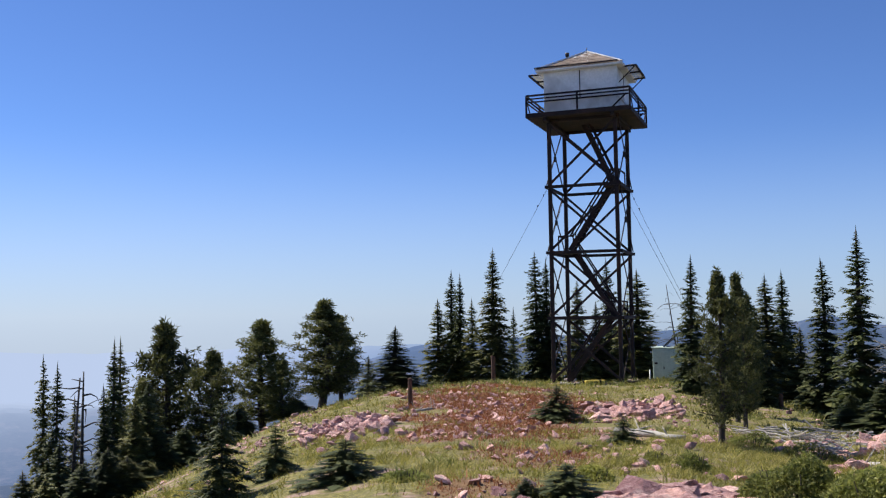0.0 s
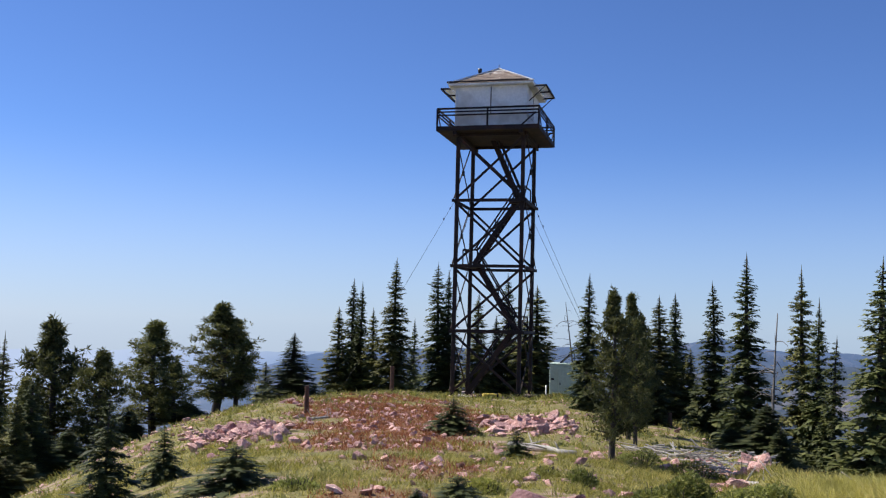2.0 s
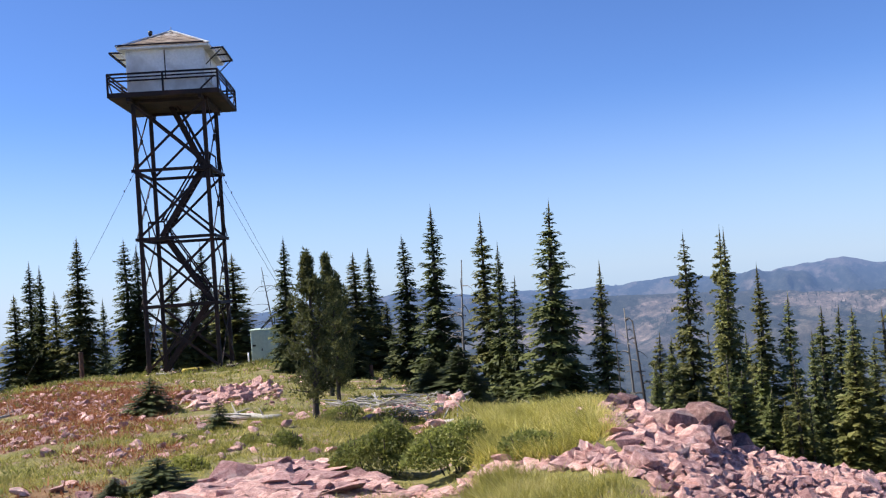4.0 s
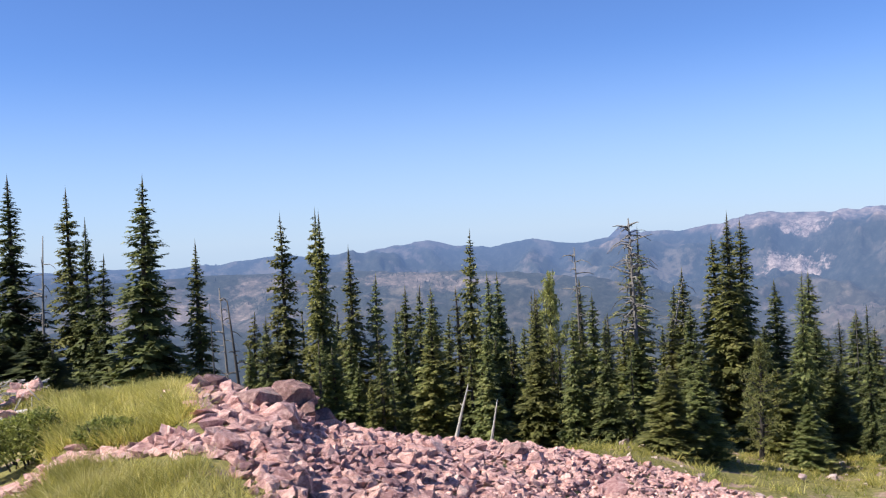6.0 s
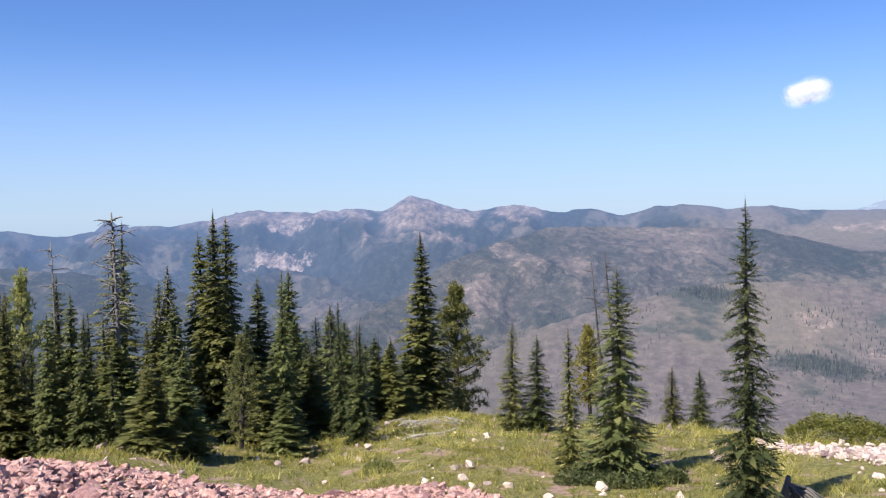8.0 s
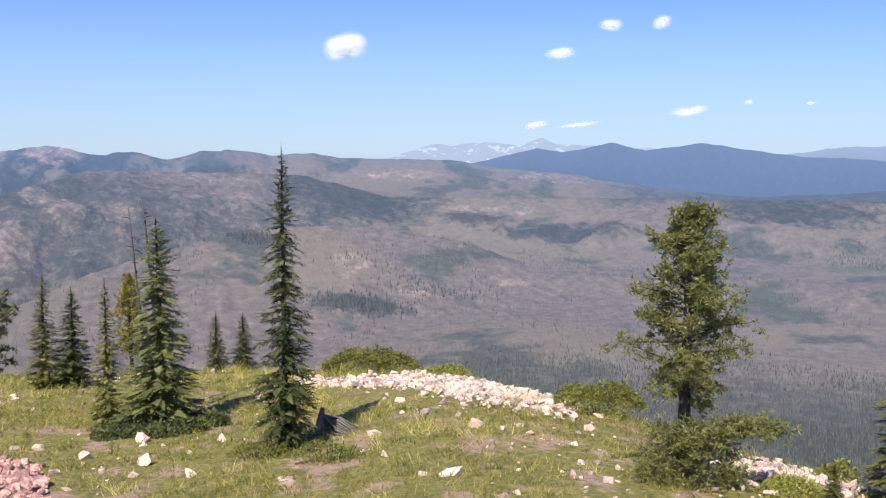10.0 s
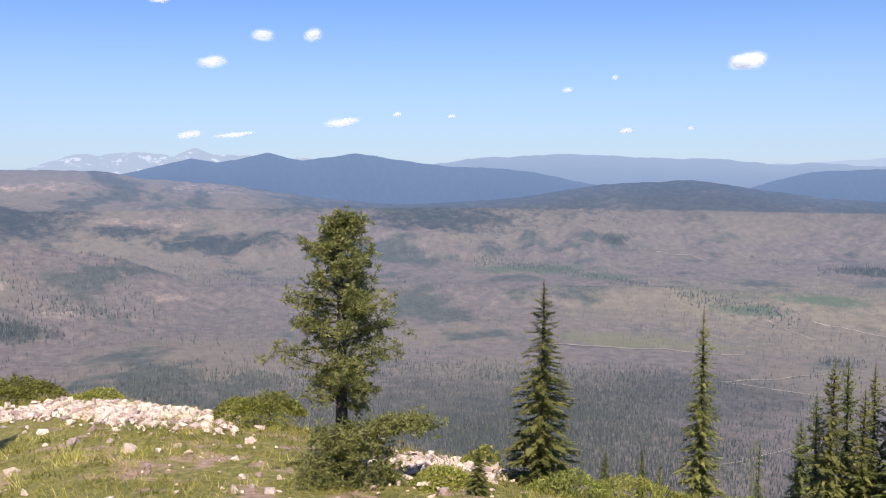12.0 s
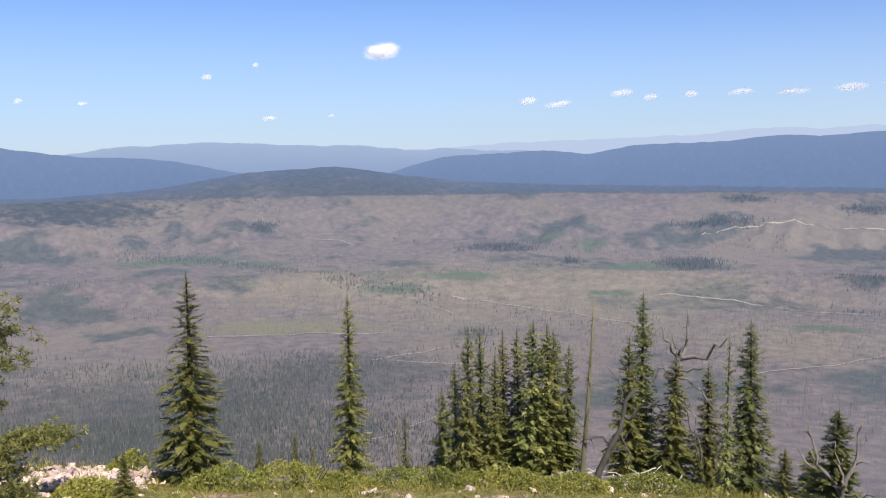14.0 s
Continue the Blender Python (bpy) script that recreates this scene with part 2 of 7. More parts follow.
def distance_material(name, kind):
    """Far land: burnt forest, meadows and rock, with summer haze painted on as blue emission."""
    m, n, l, b = surface(name, 0.95)
    pos = n.new("ShaderNodeNewGeometry").outputs["Position"]
    fine = noise_of(n, l, 0.045, 8, 0.72, pos, (1, 1, 0.4))
    mid = noise_of(n, l, 0.0045, 5, 0.6, pos)
    broad = noise_of(n, l, 0.0016, 4, 0.55, pos)
    if kind == "snow":
        c = blend(n, l, ramp(n, l, noise_of(n, l, 0.016, 6, 0.7, pos, (1, 1, 2.2)), [(0.56, (0, 0, 0)), (0.60, (1, 1, 1))]), (0.14, 0.13, 0.13), (0.95, 0.95, 0.97))
    elif kind in ("woods", "snags", "track"):
        g = n.new("ShaderNodeNewGeometry")
        stops = {"woods": [(0.0, (0.040, 0.048, 0.038)), (0.7, (0.078, 0.086, 0.062)), (1.0, (0.140, 0.134, 0.100))],
                 "snags": [(0.0, (0.080, 0.072, 0.068)), (0.7, (0.150, 0.134, 0.127)), (1.0, (0.230, 0.209, 0.195))],
                 "track": [(0.0, (0.30, 0.25, 0.20)), (1.0, (0.45, 0.38, 0.31))]}[kind]
        c = ramp(n, l, g.outputs["Random Per Island"] if kind != "track" else fine, stops)
    else:
        burnt = ramp(n, l, fine, [(0.28, (0.066, 0.055, 0.052)), (0.50, (0.130, 0.105, 0.098)), (0.74, (0.220, 0.177, 0.154))])
        meadow = ramp(n, l, fine, [(0.30, (0.120, 0.100, 0.079)), (0.70, (0.195, 0.161, 0.126))])
        green = ramp(n, l, fine, [(0.35, (0.036, 0.043, 0.037)), (0.65, (0.088, 0.090, 0.074))])
        c = blend(n, l, ramp(n, l, broad, [(0.46, (0, 0, 0)), (0.60, (1, 1, 1))]), burnt, meadow)
        c = blend(n, l, ramp(n, l, mid, [(0.53, (0, 0, 0)), (0.60, (1, 1, 1))]), c, green)
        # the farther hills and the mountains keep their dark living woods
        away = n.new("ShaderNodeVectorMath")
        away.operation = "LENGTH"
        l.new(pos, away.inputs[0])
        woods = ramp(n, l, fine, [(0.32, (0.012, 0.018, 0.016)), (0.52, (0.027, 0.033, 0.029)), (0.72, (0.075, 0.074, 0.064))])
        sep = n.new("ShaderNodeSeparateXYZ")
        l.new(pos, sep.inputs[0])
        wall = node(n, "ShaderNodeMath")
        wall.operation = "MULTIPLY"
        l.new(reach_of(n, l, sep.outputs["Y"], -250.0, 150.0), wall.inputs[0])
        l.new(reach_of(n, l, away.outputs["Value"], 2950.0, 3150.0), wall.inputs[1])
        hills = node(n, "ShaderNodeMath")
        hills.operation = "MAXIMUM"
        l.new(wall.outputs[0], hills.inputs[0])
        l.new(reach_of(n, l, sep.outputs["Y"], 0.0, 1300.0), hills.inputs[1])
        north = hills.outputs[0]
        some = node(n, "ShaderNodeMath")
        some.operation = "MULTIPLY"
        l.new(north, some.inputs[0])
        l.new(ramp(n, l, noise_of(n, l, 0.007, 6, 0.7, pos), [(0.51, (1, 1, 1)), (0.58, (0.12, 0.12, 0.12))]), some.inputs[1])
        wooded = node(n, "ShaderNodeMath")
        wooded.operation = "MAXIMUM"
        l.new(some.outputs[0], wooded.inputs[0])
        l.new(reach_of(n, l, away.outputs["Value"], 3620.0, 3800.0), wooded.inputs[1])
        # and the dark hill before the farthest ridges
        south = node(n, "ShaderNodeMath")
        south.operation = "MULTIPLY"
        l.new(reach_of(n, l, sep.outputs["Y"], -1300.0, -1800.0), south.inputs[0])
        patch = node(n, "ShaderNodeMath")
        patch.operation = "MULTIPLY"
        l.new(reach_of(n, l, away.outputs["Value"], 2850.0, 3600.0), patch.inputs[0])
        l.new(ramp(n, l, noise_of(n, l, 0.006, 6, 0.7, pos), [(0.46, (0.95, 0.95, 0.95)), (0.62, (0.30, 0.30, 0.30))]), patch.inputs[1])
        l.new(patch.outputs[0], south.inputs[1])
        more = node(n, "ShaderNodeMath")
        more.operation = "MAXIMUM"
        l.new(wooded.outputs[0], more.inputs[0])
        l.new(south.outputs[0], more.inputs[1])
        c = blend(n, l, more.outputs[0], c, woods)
        rocky = ramp(n, l, noise_of(n, l, 0.028, 8, 0.78, pos), [(0.38, (0.090, 0.078, 0.074)), (0.52, (0.260, 0.195, 0.165)), (0.66, (0.560, 0.430, 0.370))])
        cliff = ramp(n, l, noise_of(n, l, 0.035, 8, 0.8, pos), [(0.40, (0.130, 0.100, 0.090)), (0.50, (0.400, 0.300, 0.260)), (0.60, (0.640, 0.510, 0.450))])
        tan = ramp(n, l, fine, [(0.3, (0.120, 0.104, 0.062)), (0.5, (0.200, 0.172, 0.108)), (0.7, (0.300, 0.250, 0.170))])
        # the land's own patches, by direction, distance and half their spread: spared woods, wet green ground, bare rock
        c = blend(n, l, patches(n, l, pos, ((151, 2087, 16, 330), (168, 1690, 7, 200), (142, 2070, 4, 80)), 0.45, 6.0), c, tan)
        c = blend(n, l, patches(n, l, pos, ((99.8, 2960, 5.4, 240), (94.1, 2182, 1.6, 45), (100.1, 1882, 3.0, 42), (107.4, 2849, 2.4, 51), (84.7, 2607, 2.1, 58), (112.7, 2758, 4.1, 53),
                                            (125.6, 2909, 5.0, 100), (91.9, 3474, 2.1, 41)), 0.95), c, woods)
        c = blend(n, l, patches(n, l, pos, ((142.2, 3433, 11, 330), (131.9, 3400, 7, 420), (160, 3540, 17, 130), (123, 3480, 6, 130)), 0.75, 6.0), c, woods)
        c = blend(n, l, patches(n, l, pos, ((127, 1240, 12, 250), (141, 1400, 6, 160), (113, 1150, 6, 180)), 0.6), c, woods)
        c = blend(n, l, patches(n, l, pos, ((150.6, 2591, 2.1, 45), (163.2, 2758, 2.1, 29), (161.9, 2406, 1.9, 90), (136.2, 2766, .9, 25), (154.8, 2435, .5, 50), (164.9, 2943, 1.5, 35), (171.5, 2883, 1.5, 30), (171.5, 2150, 1.4, 70)), 0.85, 4.0), c, woods)
        c = blend(n, l, patches(n, l, pos, ((131.4, 2508, 3.8, 52), (135.6, 2435, 2.1, 50), (144.1, 2057, 2.1, 26), (156, 2622, 1.1, 60), (158.9, 2350, 2.1, 90), (153.3, 2693, 1.4, 30), (148.3, 2119, 2.4, 28), (169.7, 1784, 2.4, 26), (157.2, 2033, 1.4, 14)), 0.8, 5.0), c, (0.058, 0.092, 0.046))
        c = blend(n, l, patches(n, l, pos, ((137.9, 1774, 5.8, 60),), 0.6, 4.0), c, (0.150, 0.150, 0.060))
        c = blend(n, l, patches(n, l, pos, ((99.8, 2094, 1.0, 46), (99.3, 2015, .9, 24), (108, 2900, 2.6, 36), (109.4, 2081, 1.1, 28), (103.5, 1962, .9, 20), (91.6, 2996, 2.4, 44), (103.1, 3474, 2.8, 41), (111.8, 3558, 2.4, 53)), 0.6, 7.0), c, rocky)
        # on the mountain slopes: dark bands of timber, tan burnt benches and stripes, pale cliffs
        c = blend(n, l, patches(n, l, pos, ((36, 2960, 9, 60), (48.4, 2900, 7, 50), (55.1, 2646, 5.2, 90), (26, 2900, 5, 90), (71, 3413, 3.1, 170), (74.6, 3050, 2.1, 300), (45, 2250, 24, 420), (62, 3150, 5, 120), (71, 3217, 2.8, 115), (81.5, 3200, 2.5, 100)), 0.9), c, woods)
        c = blend(n, l, patches(n, l, pos, ((84, 2620, 9, 360), (93, 2560, 7, 230), (78, 2300, 6, 260)), 0.72, 9.0), c, woods)
        c = blend(n, l, patches(n, l, pos, ((37.2, 2849, 1.7, 59), (35.4, 2741, 1.4, 45), (45.7, 2850, 2.4, 50), (49.4, 2807, 2.1, 33), (31.5, 2780, 3, 60), (83.4, 2638, 1.0, 90), (80.3, 2450, 1.0, 98), (86.1, 2653, .9, 67), (92.9, 2866, 1.4, 46), (82, 2725, .9, 52)), 0.6, 7.0), c, rocky)
        c = blend(n, l, patches(n, l, pos, ((68.4, 3423, 1.5, 34), (68.9, 3550, 1.3, 32), (66.7, 3558, .9, 37), (76.6, 3568, 1.2, 36), (78, 3547, .7, 26), (73.4, 3558, .5, 34)), 0.9, 8.0), c, cliff)
        # bare pink rock on the high buttresses
        bare = n.new("ShaderNodeAttribute")
        bare.attribute_name = "bare_rock"
        c = blend(n, l, bare.outputs["Fac"], c, rocky)
    l.new(c, b.inputs["Base Color"])
    relief(n, l, b, fine, 0.8, 5.0)
    # haze painted on the land: the farther off, the more blue emission
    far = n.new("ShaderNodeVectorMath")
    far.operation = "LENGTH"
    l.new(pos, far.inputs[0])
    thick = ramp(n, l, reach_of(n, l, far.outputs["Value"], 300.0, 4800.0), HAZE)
    # more painted haze on the mountains to the north, to set them farther off
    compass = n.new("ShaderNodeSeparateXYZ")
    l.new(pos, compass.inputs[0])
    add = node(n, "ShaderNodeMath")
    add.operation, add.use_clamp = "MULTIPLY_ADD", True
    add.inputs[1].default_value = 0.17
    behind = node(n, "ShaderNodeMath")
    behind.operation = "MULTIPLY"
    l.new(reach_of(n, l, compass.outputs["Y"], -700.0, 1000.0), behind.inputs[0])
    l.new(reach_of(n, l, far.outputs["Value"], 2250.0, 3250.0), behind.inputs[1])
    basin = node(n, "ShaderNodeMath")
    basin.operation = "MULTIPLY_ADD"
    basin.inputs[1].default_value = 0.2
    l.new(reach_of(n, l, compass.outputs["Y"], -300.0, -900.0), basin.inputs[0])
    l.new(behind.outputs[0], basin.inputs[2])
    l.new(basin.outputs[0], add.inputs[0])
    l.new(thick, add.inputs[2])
    # and the thickest painted haze on the low country to the west
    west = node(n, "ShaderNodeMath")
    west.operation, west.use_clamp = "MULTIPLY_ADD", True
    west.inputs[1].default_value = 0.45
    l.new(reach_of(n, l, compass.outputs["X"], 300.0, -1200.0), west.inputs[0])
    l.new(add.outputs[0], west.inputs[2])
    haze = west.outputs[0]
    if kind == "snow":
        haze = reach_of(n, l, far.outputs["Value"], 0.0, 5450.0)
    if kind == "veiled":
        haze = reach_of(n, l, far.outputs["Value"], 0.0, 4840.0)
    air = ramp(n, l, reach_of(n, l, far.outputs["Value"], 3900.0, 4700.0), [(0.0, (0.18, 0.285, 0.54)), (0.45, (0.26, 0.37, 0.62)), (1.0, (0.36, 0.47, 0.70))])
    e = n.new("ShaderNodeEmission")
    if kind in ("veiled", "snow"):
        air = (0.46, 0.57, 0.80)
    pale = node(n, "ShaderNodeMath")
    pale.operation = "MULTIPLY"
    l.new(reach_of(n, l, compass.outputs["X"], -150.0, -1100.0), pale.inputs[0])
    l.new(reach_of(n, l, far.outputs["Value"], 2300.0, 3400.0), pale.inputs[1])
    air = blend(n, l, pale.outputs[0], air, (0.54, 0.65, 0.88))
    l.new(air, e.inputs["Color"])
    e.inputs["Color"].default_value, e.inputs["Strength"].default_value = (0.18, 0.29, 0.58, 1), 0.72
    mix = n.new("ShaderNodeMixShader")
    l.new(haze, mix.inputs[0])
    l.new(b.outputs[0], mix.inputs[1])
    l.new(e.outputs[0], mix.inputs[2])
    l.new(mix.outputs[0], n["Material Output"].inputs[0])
    return m


def patches(n, l, pos, spots, most=0.9, uneven=4.0):
    """Where any of the patches lies, with an uneven edge."""
    sep = n.new("ShaderNodeSeparateXYZ")
    l.new(pos, sep.inputs[0])

    def calc(how, a, b):
        x = node(n, "ShaderNodeMath")
        x.operation = how
        for socket, v in zip(x.inputs, (a, b)):
            if isinstance(v, (int, float)):
                socket.default_value = v
            else:
                l.new(v, socket)
        return x.outputs[0]

    turn = calc("MULTIPLY", calc("ARCTAN2", sep.outputs["X"], sep.outputs["Y"]), 57.29578)
    away = calc("SQRT", calc("ADD", calc("MULTIPLY", sep.outputs["X"], sep.outputs["X"]), calc("MULTIPLY", sep.outputs["Y"], sep.outputs["Y"])), 0)
    nearest = None
    for a, d, across, deep in spots:
        u = calc("DIVIDE", calc("SUBTRACT", turn, float(a)), float(across))
        v = calc("DIVIDE", calc("SUBTRACT", away, float(d)), float(deep))
        r = calc("ADD", calc("MULTIPLY", u, u), calc("MULTIPLY", v, v))
        nearest = r if nearest is None else calc("MINIMUM", nearest, r)
    ragged = calc("ADD", nearest, calc("MULTIPLY", calc("SUBTRACT", noise_of(n, l, 0.026, 9, 0.78, pos), 0.5), uneven * 1.5))
    return calc("MULTIPLY", reach_of(n, l, ragged, 1.45, 0.25), most)


def reach_of(n, l, value, lo, hi):
    r = n.new("ShaderNodeMapRange")
    r.inputs["From Min"].default_value, r.inputs["From Max"].default_value = lo, hi
    l.new(value, r.inputs["Value"])
    return r.outputs[0]


HAZE = [(0.0, (0.02,) * 3), (0.2, (0.07,) * 3), (0.5, (0.19,) * 3), (0.61, (0.23,) * 3), (0.70, (0.31,) * 3), (0.79, (0.70,) * 3), (0.86, (0.84,) * 3), (0.97, (0.90,) * 3)]
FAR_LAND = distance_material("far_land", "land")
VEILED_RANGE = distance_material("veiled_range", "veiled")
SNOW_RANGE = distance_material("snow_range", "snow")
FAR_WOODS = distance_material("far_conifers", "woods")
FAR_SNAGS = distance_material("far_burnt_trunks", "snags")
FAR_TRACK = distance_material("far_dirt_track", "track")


def cloud_material(name, most):
    """White vapour, thick in the middle of each puff and fraying out to nothing at its rim."""
    m, n, l, b = surface(name, 1.0)
    b.inputs["Base Color"].default_value = (0.86, 0.86, 0.87, 1)
    t = n.new("ShaderNodeBsdfTranslucent")
    t.inputs["Color"].default_value = (0.96, 0.96, 0.97, 1)
    body = n.new("ShaderNodeMixShader")
    body.inputs[0].default_value = 0.45
    l.new(b.outputs[0], body.inputs[1])
    l.new(t.outputs[0], body.inputs[2])
    place = object_place(n)
    flat = n.new("ShaderNodeVectorMath")
    flat.operation = "MULTIPLY"
    flat.inputs[1].default_value = (1, 0, 1)
    l.new(place, flat.inputs[0])
    rim = n.new("ShaderNodeVectorMath")
    rim.operation = "LENGTH"
    l.new(flat.outputs[0], rim.inputs[0])
    inner = reach_of(n, l, rim.outputs["Value"], 1.0, 0.15)
    info = n.new("ShaderNodeObjectInfo")
    shift = n.new("ShaderNodeVectorMath")
    shift.operation = "ADD"
    spread = node(n, "ShaderNodeMath")
    spread.operation = "MULTIPLY"
    spread.inputs[1].default_value = 40.0
    l.new(info.outputs["Random"], spread.inputs[0])
    l.new(place, shift.inputs[0])
    l.new(spread.outputs[0], shift.inputs[1])
    wisps = noise_of(n, l, 1.15, 3, 0.5, shift.outputs[0])
    sumup = node(n, "ShaderNodeMath")
    sumup.operation = "MULTIPLY_ADD"
    sumup.inputs[1].default_value = 1.3
    l.new(wisps, sumup.inputs[0])
    l.new(inner, sumup.inputs[2])
    dense = reach_of(n, l, sumup.outputs[0], 0.72, 1.35)
    alpha = node(n, "ShaderNodeMath")
    alpha.operation = "MULTIPLY"
    fray = reach_of(n, l, rim.outputs["Value"], 0.95, 0.30)
    l.new(dense, alpha.inputs[0])
    l.new(fray, alpha.inputs[1])
    thin = node(n, "ShaderNodeMath")
    thin.operation = "MULTIPLY"
    thin.inputs[1].default_value = most
    l.new(alpha.outputs[0], thin.inputs[0])
    clear = n.new("ShaderNodeBsdfTransparent")
    mix = n.new("ShaderNodeMixShader")
    l.new(thin.outputs[0], mix.inputs[0])
    l.new(clear.outputs[0], mix.inputs[1])
    l.new(body.outputs[0], mix.inputs[2])
    l.new(mix.outputs[0], n["Material Output"].inputs[0])
    return m


CLOUD = cloud_material("cloud", 1.0)
THIN_CLOUD = cloud_material("thin_cloud", 0.55)

# ---- the lie of the land ----
# The hilltop, by compass direction (degrees clockwise from +y): the angle at which its brow is seen, how far
# off the brow is, how the ground bends on the way there, and how steeply it falls beyond.
BROW = (
    (-95, -12.0, 24, 1.0, .45), (-30, -14.5, 21, 1.0, .45), (-22, -12.3, 25, 1.0, .42), (-18.6, -10.6, 29, 1.0, .38), (-14, -8.4, 36, 1.0, .32), (-9, -6.2, 45, 1.0, .28),
    (-3.7, -5.0, 52, 1.0, .28), (3, -4.5, 64, 1.0, .25), (7, -4.65, 66, 1.0, .25), (10.5, -4.65, 67, 1.0, .25), (13, -4.45, 68, 1.0, .25),
    (19, -5.4, 58, 1.0, .30), (23, -7.2, 30, 1.0, .30), (26, -7.9, 16, 1.0, .30), (30, -8.3, 14, 1.0, .34),
    (33, -8.4, 12, 1.0, .36), (38, -9.5, 12, 1.0, .38), (40, -11.0, 12.5, 1.0, .38), (45, -12.2, 14, .95, .36),
    (49, -12.6, 17, .9, .34), (54, -13.3, 20, .85, .33), (59, -12.9, 28, .8, .33), (64, -12.8, 36, .75, .4),
    (70, -12.6, 42, .7, .45), (78, -12.4, 40, .7, .5), (85, -13.0, 37, .68, .5), (92, -13.1, 35, .66, .5),
    (98, -13.5, 32, .66, .5),
)
BROW_MORE = (
    (103, -13.3, 30, .66, .5), (107, -13.9, 28, .68, .5), (113, -15.0, 25, .7, .5), (117, -15.8, 23, .7, .5),
    (122, -17.0, 20, .72, .5), (128, -17.9, 18, .75, .5), (135, -19.5, 16, .8, .55), (141, -20.0, 16, .8, .55),
    (150, -20.1, 17, .8, .55), (160, -19.8, 18, .8, .55), (172, -20.0, 18, .8, .5), (200, -14, 24, .9, .45),
    (230, -9.0, 30, 1.0, .45), (265, -9.0, 30, 1.0, .45),
)
_B = np.array(BROW + BROW_MORE, float)


def _hash(ix, iy, seed):
    h = np.sin(ix * 127.1 + iy * 311.7 + seed * 74.7) * 43758.5453
    return h - np.floor(h)


def lattice(x, y, seed=0):
    """Smooth value noise, -1 to 1."""
    ix, iy = np.floor(x), np.floor(y)
    fx, fy = x - ix, y - iy
    fx, fy = fx * fx * (3 - 2 * fx), fy * fy * (3 - 2 * fy)
    a = _hash(ix, iy, seed) * (1 - fx) + _hash(ix + 1, iy, seed) * fx
    b = _hash(ix, iy + 1, seed) * (1 - fx) + _hash(ix + 1, iy + 1, seed) * fx
    return (a * (1 - fy) + b * fy) * 2 - 1


def fbm(x, y, octaves=4, seed=0, ridged=False):
    out, amp, f = 0.0, 0.5, 1.0
    for k in range(octaves):
        n = lattice(x * f + 13.7 * k, y * f - 7.3 * k, seed + k)
        out = out + amp * ((1 - 2 * np.abs(n)) if ridged else n)
        amp, f = amp * 0.5, f * 2.03
    return out


def bearing(x, y):
    return (np.degrees(np.arctan2(x, y)) + 95) % 360 - 95


def land(x, y):
    """Height of the hilltop at a place."""
    x, y = np.asarray(x, float), np.asarray(y, float)
    az, d = bearing(x, y), np.hypot(x, y)
    brow, far, bend, fall = (np.interp(az, _B[:, 0], _B[:, k]) for k in (1, 2, 3, 4))
    zc = EYE + far * np.tan(np.radians(brow))
    up = zc * (np.maximum(d, 1e-3) / far) ** bend
    # underfoot the slopes run together into one even top
    w = np.clip((d - 0.4) / 4.2, 0, 1)
    up = up + (1 - w * w * (3 - 2 * w)) * (-0.10 * d - up)
    down = zc - fall * (d - far)
    soft = 0.018 * far
    gap = np.clip((up - down) / soft, -30, 30)
    z = np.where(up < down, up - soft * np.log1p(np.exp(gap)), down - soft * np.log1p(np.exp(-gap)))
    z = z + 0.72 * soft * np.exp(-((d - far) / (0.35 * far)) ** 2)
    rough = 0.05 * fbm(x * 0.9, y * 0.9, 3, 5) * np.clip(d / 6, 0.2, 1.5)
    return z + rough


def at(az, d):
    """The place on the ground in that direction, that far off."""
    a = radians(az)
    x, y = d * math.sin(a), d * math.cos(a)
    return Vector((x, y, float(land(x, y))))


# ---- building helpers ----
def mesh_of(name, verts, faces, material):
    me = bpy.data.meshes.new(name)
    me.from_pydata(verts, [], faces)
    me.materials.append(material)
    return me


def thing(name, label, category, m=None, group="", kind=""):
    ob = new(name)
    ob.empty_display_size = 0.2
    if m is not None:
        ob.matrix_basis = m
    return tagged(ob, label, category, group, kind)


def part(name, data, material, parent, label=""):
    """Links a bmesh or a mesh as one mesh object under a thing or a part."""
    if isinstance(data, bmesh.types.BMesh):
        me = bpy.data.meshes.new(name)
        data.to_mesh(me)
        data.free()
        me.materials.append(material)
        data = me
    ob = new(name, data)
    ob.parent = parent
    return tagged(ob, label)


def smooth(me, on=True):
    me.polygons.foreach_set("use_smooth", [on] * len(me.polygons))
    return me


def sheet(name, azimuths, ranges, height, material, closed=False):
    """A sheet of land on a fan of directions and distances."""
    az, d = np.meshgrid(np.radians(azimuths), ranges, indexing="ij")
    x, y = d * np.sin(az), d * np.cos(az)
    z = height(np.degrees(az), d, x, y)
    na, nd = az.shape
    v = np.stack([x, y, z], -1).reshape(-1, 3)
    i = np.arange(na if closed else na - 1)[:, None]
    j = np.arange(nd - 1)[None]
    k = (i + 1) % na
    f = np.stack([i * nd + j, i * nd + j + 1, k * nd + j + 1, k * nd + j], -1).reshape(-1, 4)
    return smooth(mesh_of(name, v.tolist(), f.tolist(), material))


# ---- the ground and the far country ----
fine_az = np.concatenate([np.arange(-40, 185, 0.6), np.arange(185, 320, 3.0)])
near_ranges = np.concatenate([[0.02], np.geomspace(0.6, 170, 150)])


def red_flat(a, d, x, y):
    """Where the rust-red herbs grow, 0 to 1."""
    return np.clip((1.0 - ((a - 2.6) / 6.3) ** 2 - ((d - 28) / 17) ** 2 + 1.9 * fbm(x / 2.4, y / 2.4, 5, 61)) / .5, 0, .85)


